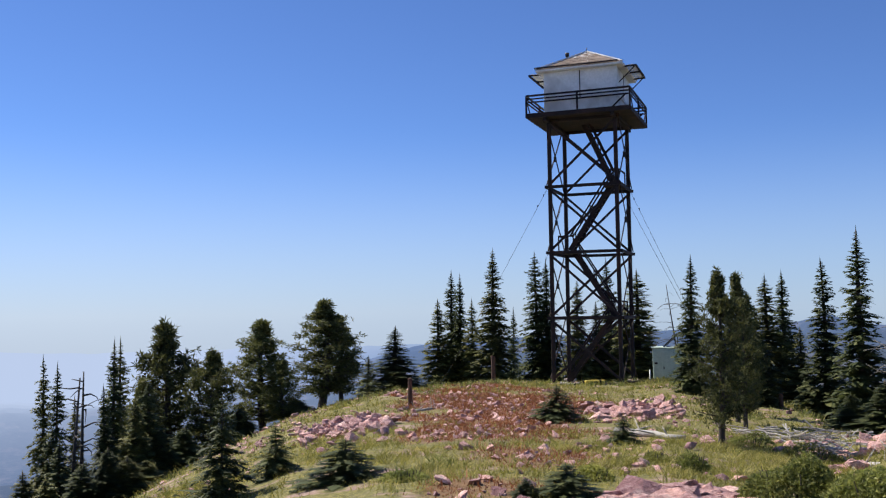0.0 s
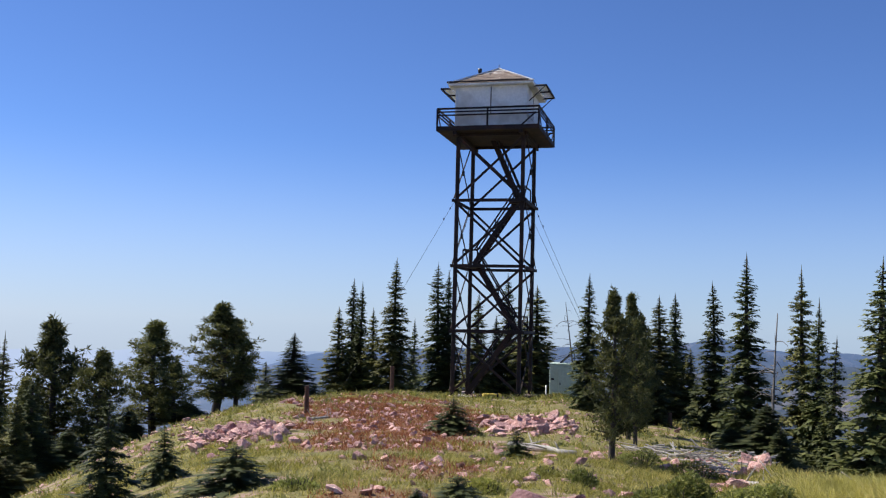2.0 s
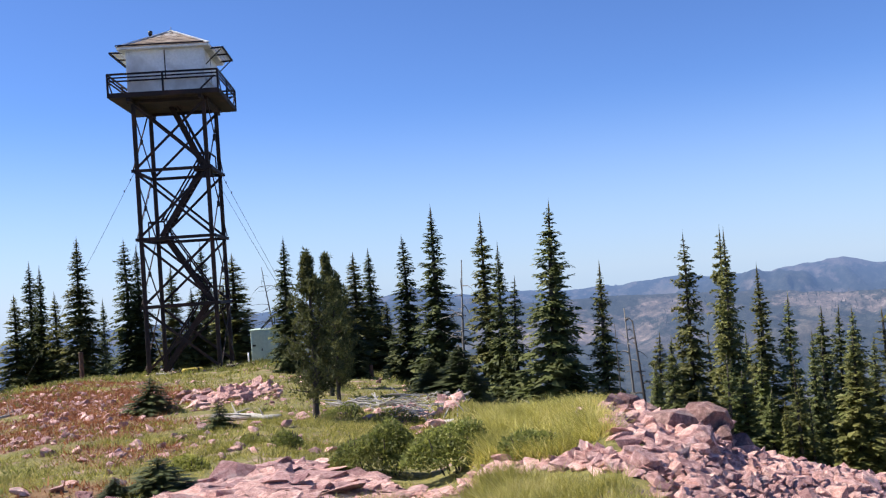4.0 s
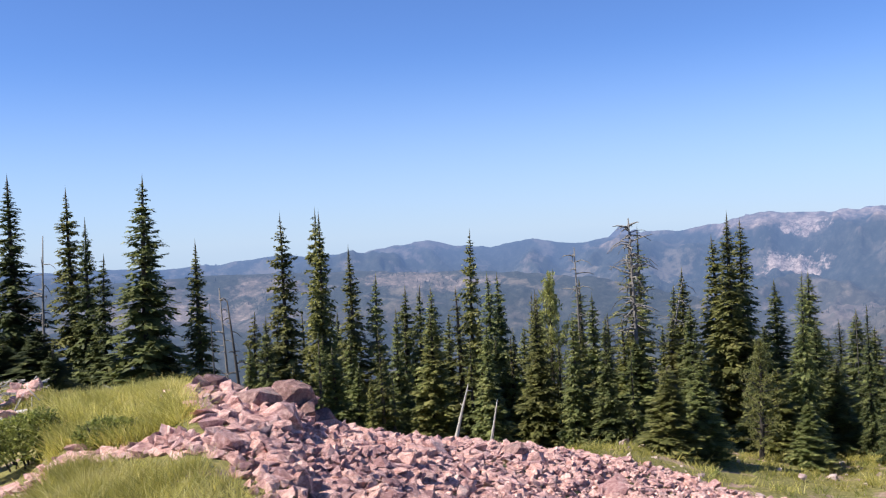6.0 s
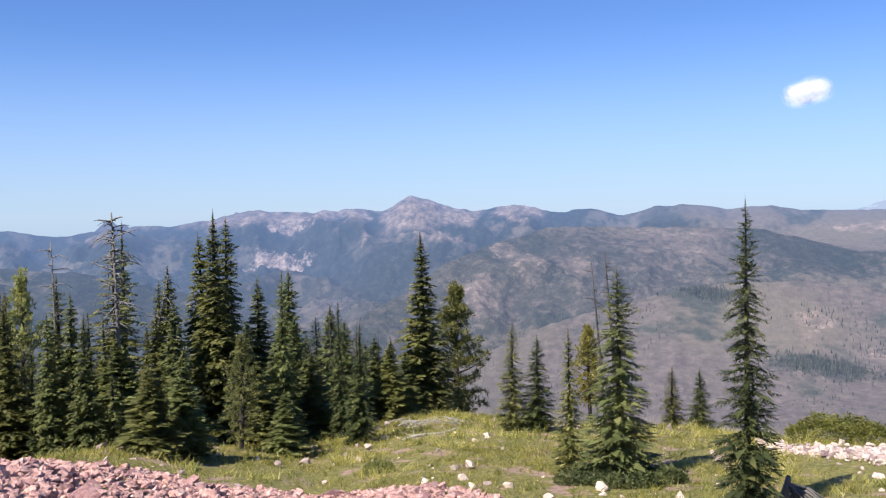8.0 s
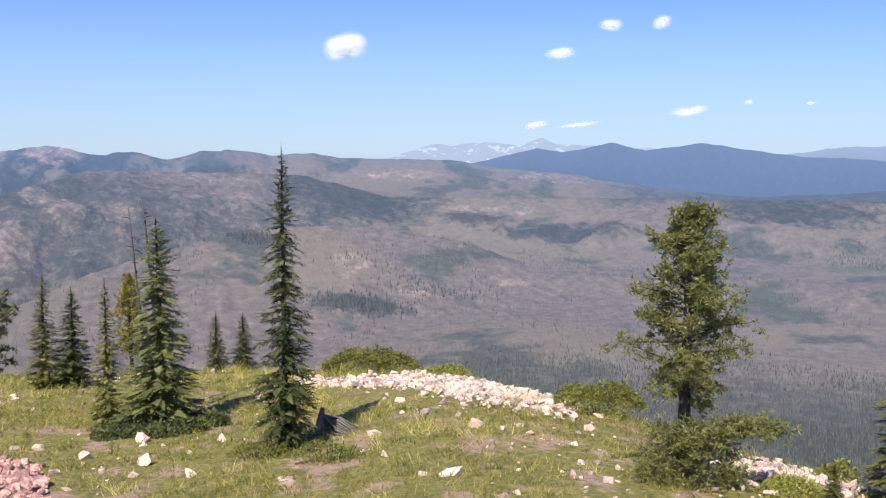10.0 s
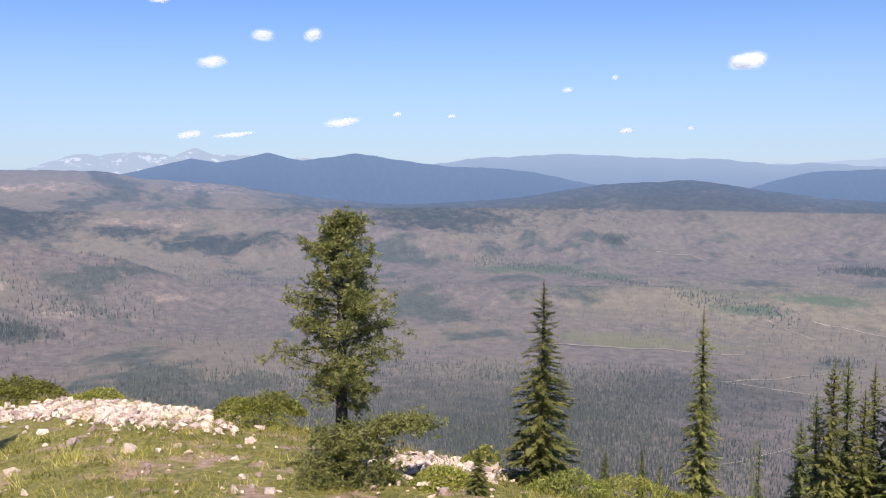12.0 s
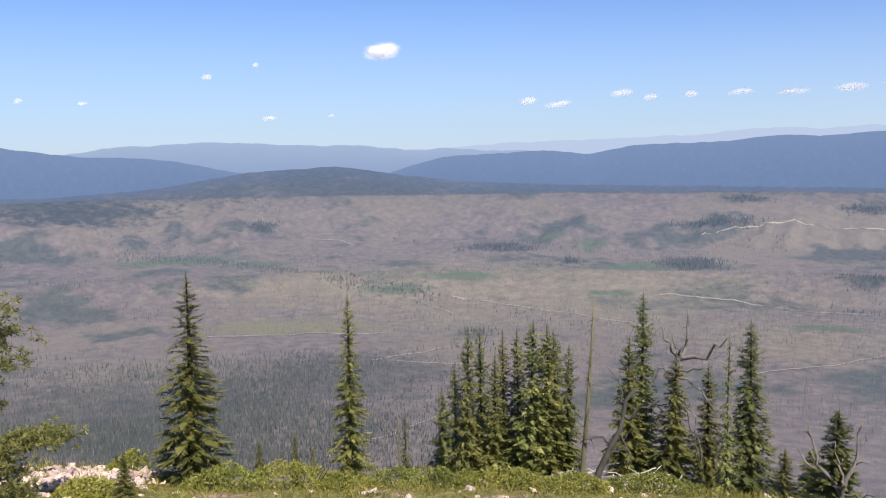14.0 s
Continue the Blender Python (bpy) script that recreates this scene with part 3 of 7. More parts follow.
ground_mesh = sheet("ground", fine_az, near_ranges, lambda a, d, x, y: land(x, y), GROUND, True)
_v = np.empty(len(ground_mesh.vertices) * 3, np.float32)
ground_mesh.vertices.foreach_get("co", _v)
_v = _v.reshape(-1, 3).astype(float)
ground_mesh.attributes.new("rust_herbs", "FLOAT", "POINT").data.foreach_set("value", red_flat(bearing(_v[:, 0], _v[:, 1]), np.hypot(_v[:, 0], _v[:, 1]), _v[:, 0], _v[:, 1]).astype(np.float32))
tagged(new("ground", ground_mesh),
       "stony hilltop with dry summer grass and red herbs", "ground", kind="structure")

# Skylines: direction and the angle at which the ridge stands against what lies behind it.
MAIN_RIDGE = (
    (-100, -3), (-25, -4.65), (-18, -5.1), (-9, -4.2), (-5, -2.9), (-1.6, -2.0), (5, -1.6), (14, -1.3), (19.8, -1.1), (22, -.4), (23.4, -.95),
    (26.4, -1.1), (31.8, -1.16), (38.3, -.9), (43.2, -.95), (44.2, -.7), (47, -.32), (48.6, -.75), (50.8, -.95), (52.8, -.55),
    (56.7, -1.0), (59.1, -.8), (63.5, -.44), (66.5, .08), (68.5, .04), (71.4, -.08), (73.1, .19), (74.6, .05), (76.3, .8),
    (78, .22), (80.1, -.12), (82.6, .27), (84.8, -.2), (87.1, -.08), (89.2, -.5), (90.9, -.05),
)
MAIN_RIDGE_ON = (
    (93.1, .02), (95, -.36), (97.4, -.12), (99.1, -.42), (102.1, -.45), (105.7, -.5), (108.6, -1), (112.7, -1.32), (117.4, -2),
    (122, -2.5), (124.2, -2.55), (130.3, -2.16), (135.5, -1.31), (140.6, -1.0), (144, -1.5), (148, -2.0), (155, -2.3), (165, -2.4), (185, -2.6), (260, -3),
)
BLUE_RIDGE = (
    (-100, -2.5), (-30, -1.7), (-25, -1.9), (-18, -2.4), (-9, -3.2), (60, -3), (100, -2.2), (108, -.5), (111, .2), (112.5, -.05), (115.4, .53), (117.4, .11), (120.7, .53), (123.6, .09),
    (125.9, -.21), (128.7, -.32), (131.7, -.64), (134.8, -1.3), (141, -2.0), (143.9, -1.47), (145, -1.1), (147.2, -.51), (150, -.35), (153.2, -.18), (156, -.45), (158.6, .08),
    (163.6, .2), (166.7, .53), (168.8, .43), (172.2, .62), (185, .3), (260, -2),
)
PALE_RIDGE = (
    (-100, -2.5), (-60, -2.2), (100, -1.5), (122, -.6), (125.6, -.11), (128.3, .26), (133.8, .52), (137.2, .33), (140.6, .27), (145, -.1), (147, -.05), (150.4, -.16), (153, -.3), (157.2, -.5),
    (164.2, -.3), (172.2, .1), (185, .4), (260, -2),
)
_main, _blue, _pale = (np.array(t, float) for t in (MAIN_RIDGE + MAIN_RIDGE_ON, BLUE_RIDGE, PALE_RIDGE))


def crest_line(az, d, row, front, back):
    """A nearer ridge: direction, angle and distance of its crest, and how steeply it falls on this side and beyond."""
    t = np.array(row, float)
    el, far = np.interp(az, t[:, 0], t[:, 1]), np.interp(az, t[:, 0], t[:, 2])
    top = EYE + far * np.tan(np.radians(el))
    below = np.where(d < far, front * (far - d), back * (d - far))
    return top - below, below


# a dark wooded ridge before the mountains, and a burnt spur that climbs to the plateau
WOODED_SPUR = ((10, -9, 2950), (16, -4, 2950), (20, -2.6, 2950), (26, -1.95, 2950), (31, -1.8, 2950), (35, -1.75, 2950), (42, -1.95, 2940), (46, -2.25, 2900), (50, -2.35, 2880), (57, -3.1, 2800), (63, -4.6, 2700), (68, -7.5, 2600))
BURNT_SPUR = ((66, -9.5, 2200), (70, -8, 2280), (73.6, -6, 2400), (76.4, -4.6, 2500), (78.1, -3.3, 2600), (80.8, -2.2, 2750), (84.5, -1.15, 2950), (88, -1.2, 3000), (92, -1.3, 3050), (97, -1.5, 3050), (102, -2.8, 3000))
LOW_SPUR = ((80, -9, 1900), (84, -7.2, 1980), (88, -6.0, 2080), (92, -5.0, 2180), (95, -4.55, 2260), (99, -4.45, 2300), (103, -4.8, 2300), (107, -5.6, 2250), (112, -7.4, 2150))


def relief_of(x, y, az, d):
    """Buttresses and gullies that run down the slopes, 0 to 1."""
    u, v = np.radians(az) * 3000, d
    warp = 60 * fbm(x / 400, y / 400, 3, 83)
    return fbm((u + 1.4 * warp) / 360, v / 480 - warp / 260, 5, 27, True)


def far_height(az, d, x, y):
    az = (az + 100) % 360 - 100
    main, blue, pale = (np.interp(az, t[:, 0], t[:, 1]) for t in (_main, _blue, _pale))
    # crags on the skylines
    jag = np.interp(az, [20, 40, 46, 92, 97, 125], [.3, .6, 1.0, 1.0, .4, .25])
    main = main + jag * 0.10 * fbm(az * 1.6, az * 0, 5, 87)
    blue = blue + 0.05 * fbm(az * 1.1, az * 0, 5, 89)
    pale = pale + 0.12 * fbm(az * 0.5, az * 0, 5, 93)
    # a deep valley under the mountains, a shallower basin further round
    deep = np.interp(az, [-60, 20, 85, 110, 180], [1.3, 1.3, 1.1, 1.0, 1.0])
    rings = np.array([100, 160, 420, 800, 1300, 1900, 2500, 3000, 3400, 3620, 3800, 4020, 4200, 4400, 4700, 4800], float)
    low = np.minimum(main - 1.2, -1.6)
    valley = np.interp(az, [12, 30, 66, 84, 92, 100], [0, 1, 1, .8, .3, 0])
    before = 0.55 * (-4.8) + 0.45 * (main - 1.6) - 2.2 * valley
    rise = 0.25 * (-4.5) + 0.75 * (main - .6) - 0.9 * valley
    el = np.stack([
        0 * az - 27, 0 * az - 28, -27 * deep ** 0.3, -21 * deep ** 0.3, -14.6 * deep, -9.8 * deep, -6.6 * deep ** 1.0, before,
        rise, main, low, blue, np.minimum(blue - 1.0, -1.5), np.minimum(pale - 0.9, -1.2), pale, pale - 2], 0)
    zr = EYE + rings[:, None] * np.tan(np.radians(el[:, :, 0]))
    hop = np.clip(np.searchsorted(rings, d) - 1, 0, len(rings) - 2)
    row = np.arange(d.shape[0])[:, None]
    part_way = np.clip((d - rings[hop]) / (rings[hop + 1] - rings[hop]), 0, 1)
    z = zr[hop, row] * (1 - part_way) + zr[hop + 1, row] * part_way
    # spurs and gullies, fading out on the skylines
    steep = np.interp(az, [15, 30, 88, 100], [.5, 1.5, 1.5, .55])
    cut = relief_of(x, y, az, d)
    fine = fbm(x / 120, y / 120, 4, 9, True)
    calm = 1 - np.exp(-((d - 3620) / 75) ** 2) - np.exp(-((d - 4020) / 120) ** 2) - np.exp(-((d - 4700) / 150) ** 2)
    grow = np.clip((d - 250) / 1400, 0, 1) * np.clip(calm, 0.15, 1) * steep
    gullied = np.interp(az, [86, 104], [1.0, 0.0])
    z = z + grow * (gullied * np.interp(d, [2900, 3150], [44, 84]) * (cut - .15) + (1 - gullied) * 26 * fbm(x / 480, y / 480, 4, 27) + (6 + 12 * gullied) * fine + 12 * gullied * fbm(x / 520, y / 520, 3, 3))
    for line, front, back, rough in ((WOODED_SPUR, .42, .75, 46), (BURNT_SPUR, .40, .55, 52), (LOW_SPUR, .30, .25, 5)):
        h, below = crest_line(az, d, line, front, back)
        h = h + np.clip(below / 110, 0.08, 1) * (rough * (cut - .1) + 0.3 * rough * fine)
        z = np.maximum(z, h)
    return z + np.clip((d - 900) / 2500, 0, 1) * 4 * fbm(x / 45, y / 45, 3, 21)


def bare_rock(az, d, x, y, z):
    """Where the mountains are bare: on the crests of the buttresses, the more the higher."""
    side = np.interp(az, [42, 50, 60, 66, 92, 97], [0, .35, .5, 1, 1, 0]) * np.clip((d - 3050) / 150, 0, 1) * np.clip((3800 - d) / 60, 0, 1)
    lift = (z - np.interp(az, [45, 66, 74, 80, 92], [-15, -75, -75, -80, -30])) / 110
    keep = lift + 1.5 * relief_of(x, y, az, d) + 0.9 * fbm(x / 110, y / 110, 5, 91) - .25
    return side * np.clip((keep - .40) / .25, 0, 1)


far_az = np.concatenate([np.arange(-45, 15, 0.4), np.arange(15, 112, 0.15), np.arange(112, 185, 0.2), np.arange(185, 315, 4.0)])
far_ranges = np.concatenate([np.geomspace(100, 1200, 32), np.linspace(1220, 2300, 44), np.linspace(2315, 3700, 86), np.linspace(3720, 4800, 44)])
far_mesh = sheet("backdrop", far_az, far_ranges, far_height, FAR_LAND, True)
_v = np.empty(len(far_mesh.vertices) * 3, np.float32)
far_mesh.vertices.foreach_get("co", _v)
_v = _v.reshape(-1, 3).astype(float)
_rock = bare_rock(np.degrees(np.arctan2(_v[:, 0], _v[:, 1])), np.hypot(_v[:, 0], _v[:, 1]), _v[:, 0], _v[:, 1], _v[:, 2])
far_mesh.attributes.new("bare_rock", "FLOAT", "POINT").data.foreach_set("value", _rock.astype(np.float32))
tagged(new("backdrop", far_mesh), "burnt-over valley and mountain ridges with painted blue haze", "mountains", kind="structure")


def snow_height(az, d, x, y):
    top = np.interp(az, [100, 102.5, 104.8, 106, 108, 110, 111.3, 112.2, 115, 119, 122], [-.8, -.25, .41, .35, .6, .35, .85, .45, .42, .1, -.6])
    crag = 0.12 * fbm(az * 1.7, d / 300, 4, 31)
    t = (d - 4720) / 120
    return EYE + d * np.tan(np.radians(top + crag * np.clip(1.2 - t, 0, 1) - 1.1 * np.clip(-t, 0, 9) - 3 * np.clip(t - 0.05, 0, 1)))


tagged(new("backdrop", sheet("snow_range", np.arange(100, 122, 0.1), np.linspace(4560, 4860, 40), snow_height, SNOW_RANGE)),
       "far mountain range with patches of snow, paled by painted haze", "mountains", kind="structure")


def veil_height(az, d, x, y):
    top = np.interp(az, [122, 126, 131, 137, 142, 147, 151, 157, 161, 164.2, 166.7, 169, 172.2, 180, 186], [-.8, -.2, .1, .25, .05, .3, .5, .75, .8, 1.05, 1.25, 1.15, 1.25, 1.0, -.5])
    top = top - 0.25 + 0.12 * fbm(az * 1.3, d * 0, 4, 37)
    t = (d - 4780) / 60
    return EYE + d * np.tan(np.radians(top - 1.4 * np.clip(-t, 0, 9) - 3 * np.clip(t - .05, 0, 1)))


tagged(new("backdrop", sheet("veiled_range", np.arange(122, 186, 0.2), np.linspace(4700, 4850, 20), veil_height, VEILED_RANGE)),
       "farthest range, almost lost in painted haze", "mountains", kind="structure")


def quick_mesh(name, verts, tris, material, flat=True):
    """A mesh from arrays of corners and triangles."""
    verts, tris = np.asarray(verts, np.float32).reshape(-1, 3), np.asarray(tris, np.int32).reshape(-1, 3)
    me = bpy.data.meshes.new(name)
    me.vertices.add(len(verts))
    me.vertices.foreach_set("co", verts.ravel())
    me.loops.add(tris.size)
    me.loops.foreach_set("vertex_index", tris.ravel())
    me.polygons.add(len(tris))
    me.polygons.foreach_set("loop_start", np.arange(0, tris.size, 3, dtype=np.int32))
    me.update(calc_edges=True)
    me.materials.append(material)
    me.shade_flat()
    return me


def far_points(az, d):
    az, d = np.asarray(az, float)[:, None], np.asarray(d, float)[:, None]
    x, y = d * np.sin(np.radians(az)), d * np.cos(np.radians(az))
    return np.concatenate([x, y, far_height(az, d, x, y)], 1)


def spires(name, az, d, height, width, material, label, seed):
    """Far trees: each a slim three-sided spire."""
    rng = np.random.default_rng(seed)
    p = far_points(az, d)
    n = len(p)
    h, w = height * rng.uniform(0.55, 1.25, n), width * rng.uniform(0.7, 1.3, n)
    turn = rng.uniform(0, 6.28, n)
    v = np.zeros((n, 4, 3))
    for k in range(3):
        v[:, k] = p + np.stack([np.cos(turn + 2.094 * k) * w / 2, np.sin(turn + 2.094 * k) * w / 2, np.zeros(n) - 1.5], 1)
    v[:, 3] = p + np.stack([rng.normal(0, .4, n), rng.normal(0, .4, n), h], 1)
    t = np.array([(0, 1, 3), (1, 2, 3), (2, 0, 3)])[None] + 4 * np.arange(n)[:, None, None]
    ob = tagged(new(name, quick_mesh(name, v, t, material)), label, "trees", kind="stuff")
    return ob


def scatter(n, az0, az1, d0, d1, seed, keep):
    rng = np.random.default_rng(seed)
    az, d = rng.uniform(az0, az1, n), np.sqrt(rng.uniform(d0 ** 2, d1 ** 2, n))
    x, y = d * np.sin(np.radians(az)), d * np.cos(np.radians(az))
    ok = rng.random(n) < keep(az, d, x, y)
    return az[ok], d[ok]


grove_noise = lambda x, y, s, seed: np.clip(fbm(x / s, y / s, 4, seed) * 3.2 + 0.5, 0, 1)
az_, d_ = scatter(64000, 102, 152, 900, 1640, 5, lambda a, d, x, y: np.clip(grove_noise(x, y, 260, 41) + .25, 0, 1) * np.clip((1600 - d) / 260, 0, 1) * np.clip((a - 102) / 8, 0, 1) * np.clip((152 - a) / 14, 0, 1))
spires("far_conifers", az_, d_, 7.0, 1.7, FAR_WOODS, "dark conifer woods on the valley floor", 6)
az_, d_ = scatter(18000, 60, 174, 1500, 3000, 7, lambda a, d, x, y: np.clip(fbm(x / 300, y / 150, 4, 47) * 5 - 1.1, 0, 1))
spires("far_conifers", az_, d_, 8.0, 2.6, FAR_WOODS, "scattered dark conifer groves on burnt hills", 8)
az_, d_ = scatter(62000, 62, 174, 760, 2700, 9, lambda a, d, x, y: 0.12 + 0.88 * grove_noise(x, y, 300, 53))
spires("burnt_trunks", az_, d_, 9.0, 0.8, FAR_SNAGS, "grey standing burnt trunks on the hillsides", 10)
az_, d_ = scatter(8000, 18, 80, 1500, 3300, 11, lambda a, d, x, y: np.clip(fbm(x / 300, y / 200, 4, 57) * 4, 0, 1))
spires("far_conifers", az_, d_, 9.0, 3.2, FAR_WOODS, "dark conifer woods on the mountain slopes", 12)
# spared groves in the basin, and the trees along its stream
_g = np.random.default_rng(17)
for k, (a_, f_, wide, deep, count) in enumerate(((150.6, 2591, 1.5, 36, 420), (163.2, 2758, 1.5, 24, 420), (161.9, 2406, 1.4, 60, 520), (136.2, 2766, .7, 22, 160), (154.8, 2435, .4, 36, 90), (164.9, 2943, 1.1, 28, 160),
                                                 (171.5, 2883, 1.2, 24, 160), (171.5, 2150, 1.2, 50, 160), (149, 1687, .8, 30, 90), (94.1, 2182, 1.4, 34, 260), (100.1, 1882, 2.2, 30, 620), (99.8, 2094, 1.4, 40, 40), (105, 1990, 3.0, 36, 170))):
    spires("far_conifers", a_ + wide * _g.normal(0, .7, count), f_ + deep * _g.normal(0, .7, count), 9.5, 3.0, FAR_WOODS, "dark spared conifer grove in the burnt basin", 30 + k)
along = _g.random(900)
spires("far_conifers", 128 + 18.5 * along + _g.normal(0, .25, 900), np.interp(along, [0, .3, .51, .66, .84, .95, 1], [2584, 2486, 2343, 2112, 2063, 2033, 2010]) + _g.normal(0, 22, 900), 6.5, 3.2, FAR_WOODS, "green trees along the stream", 50)


def track(points, width=5.0):
    """A pale dirt road over the valley floor."""
    az = np.interp(np.linspace(0, len(points) - 1, 120), range(len(points)), [p[0] for p in points])
    d = np.interp(np.linspace(0, len(points) - 1, 120), range(len(points)), [p[1] for p in points])
    d = d + 8 * fbm(az * 0.9, az * 0 + len(points), 3, 71)
    inner, outer = far_points(az, d - width * 0.6), far_points(az, d + width * 0.6)
    inner[:, 2] += 1.2
    outer[:, 2] += 1.2
    v = np.stack([inner, outer], 1).reshape(-1, 3)
    i = 2 * np.arange(len(az) - 1)[:, None]
    t = np.concatenate([i + (0, 1, 3), i + (0, 3, 2)])
    tagged(new("road", quick_mesh("road", v, t, FAR_TRACK)), "pale dirt road winding over the valley floor", "road", kind="structure")


for line, wide in (
    ([(142.6, 1494), (145.4, 1534), (148.6, 1599), (150.4, 1632)], 3.0), ([(142.8, 1494), (145.4, 1459), (148.2, 1437)], 2.4),
    ([(145.2, 2003), (146.5, 1933), (147.6, 1882)], 2.6), ([(147.6, 2015), (150, 1979), (153.1, 1904), (156.6, 1827), (158.6, 1800)], 3.2),
    ([(160.1, 2033), (163.5, 2015), (166.6, 1985), (169.1, 1950), (172.5, 1927)], 3.0), ([(165.8, 1425), (169.2, 1489), (171.8, 1575), (172.6, 1613)], 3.0),
    ([(162.5, 2677), (164.4, 2733), (167.5, 2741), (172.4, 2749)], 3.6), ([(142.2, 1019), (144, 1041), (145.4, 1091), (146.6, 1127)], 2.4),
    ([(132.7, 1717), (135.5, 1707), (139.2, 1722), (143.7, 1707)], 3.0), ([(138.7, 2693), (140.7, 2661), (141.6, 2607)], 3.2),
):
    track(line, wide)


_puff = bmesh.new()
bmesh.ops.create_uvsphere(_puff, u_segments=20, v_segments=12, radius=1.0)
PUFF = bpy.data.meshes.new("puff")
_puff.to_mesh(PUFF)
_puff.free()
PUFF.materials.append(CLOUD)
smooth(PUFF)
WISP = PUFF.copy()
WISP.materials[0] = THIN_CLOUD


def cloud(az, el, wide, tall, seed):
    """A small fair-weather cloud of overlapping soft puffs, heaped on a flatter base."""
    rng = np.random.default_rng(seed)
    far = 4300.0
    w, h = far * math.radians(wide), far * math.radians(tall)
    a, e = radians(az), radians(el)
    ob = thing("cloud", "small white fair-weather cloud in the blue sky", "cloud", pose(far * math.sin(a), far * math.cos(a), EYE + far * math.tan(e), 0, 0, -az), "fair-weather clouds", "structure")
    big = wide > 2.2 and tall > 1.0
    count = 2 if wide > .8 else 1
    for k in range(count):
        u = (k + .5) / count * 2 - 1
        puff = part("puff", PUFF if big else WISP, CLOUD, ob)
        # a thin tail on one side, heaped up on the other
        swell = (.9 + .2 * u if big else .9) * rng.uniform(.9, 1.08)
        puff.matrix_basis = pose(u * w * .26, 40 * k, h * (.16 * u + rng.normal(0, .03)), 0, rng.uniform(-12, 0)) @ Matrix.Diagonal((w * (.52 if count == 2 else .62) * swell, h * .4, h * .62 * swell, 1))
    return ob


for k, row in enumerate(((99.4, 6.2, 2.8, 1.7), (112.3, 5.85, 1.8, .75), (115.2, 7.4, 1.5, .85), (118.1, 7.5, 1.2, .85), (107.1, 9.3, .9, .5), (109.4, 9.2, 1.3, .4),
                         (110.9, 1.6, 1.5, .5), (119.8, 2.4, 2.3, .65), (123.1, 2.85, .6, .35), (126.4, 2.74, .65, .3), (133.3, 4.28, .7, .4), (136.1, 5.0, .5, .4),
                         (143.5, 5.77, 2.4, 1.2), (136.8, 1.88, .9, .35), (152.3, 2.75, 1.1, .5), (154.1, 2.55, 1.7, .4), (157.8, 3.12, 1.4, .5), (159.5, 2.85, .9, .4))):
    cloud(*row, 100 + k)
for k, row in enumerate(((161.8, 2.97, .9, .45), (164.6, 3.03, 1.7, .35), (167.3, 2.96, 1.9, .35), (170.4, 3.1, 1.9, .5), (172.6, 3.5, 1.3, .5), (140.5, 2.0, .5, .25), (113.5, 1.6, 2.6, .3))):
    cloud(*row, 140 + k)


# ---- trees ----
def tube(verts, faces, line, radii, sides=6):
    """Adds a round limb along a line of points."""
    base = len(verts)
    for k, (p, r) in enumerate(zip(line, radii)):
        p = np.asarray(p, float)
        q = np.asarray(line[min(k + 1, len(line) - 1)], float) - np.asarray(line[max(k - 1, 0)], float)
        q = q / (np.linalg.norm(q) + 1e-9)
        a = np.cross(q, (0.13, 0.91, 0.4) if abs(q[2]) > 0.7 else (0, 0, 1.0))
        a = a / (np.linalg.norm(a) + 1e-9)
        b = np.cross(q, a)
        for s in range(sides):
            w = 2 * math.pi * s / sides
            verts.append(tuple(p + r * (math.cos(w) * a + math.sin(w) * b)))
    for k in range(len(line) - 1):
        for s in range(sides):
            i, j = base + k * sides + s, base + k * sides + (s + 1) % sides
            faces.append((i, j, j + sides, i + sides))
    faces.append(tuple(base + (len(line) - 1) * sides + s for s in range(sides)))


def unit(v):
    return v / (np.linalg.norm(v, axis=-1, keepdims=True) + 1e-9)


def sprays(root, tip, side, width):
    """Small sprays of needles, each from its root to its tip."""
    m = root + 0.42 * (tip - root)
    return np.stack([root - side * width * 0.5, m + side * width, tip], -2).reshape(-1, 3, 3)


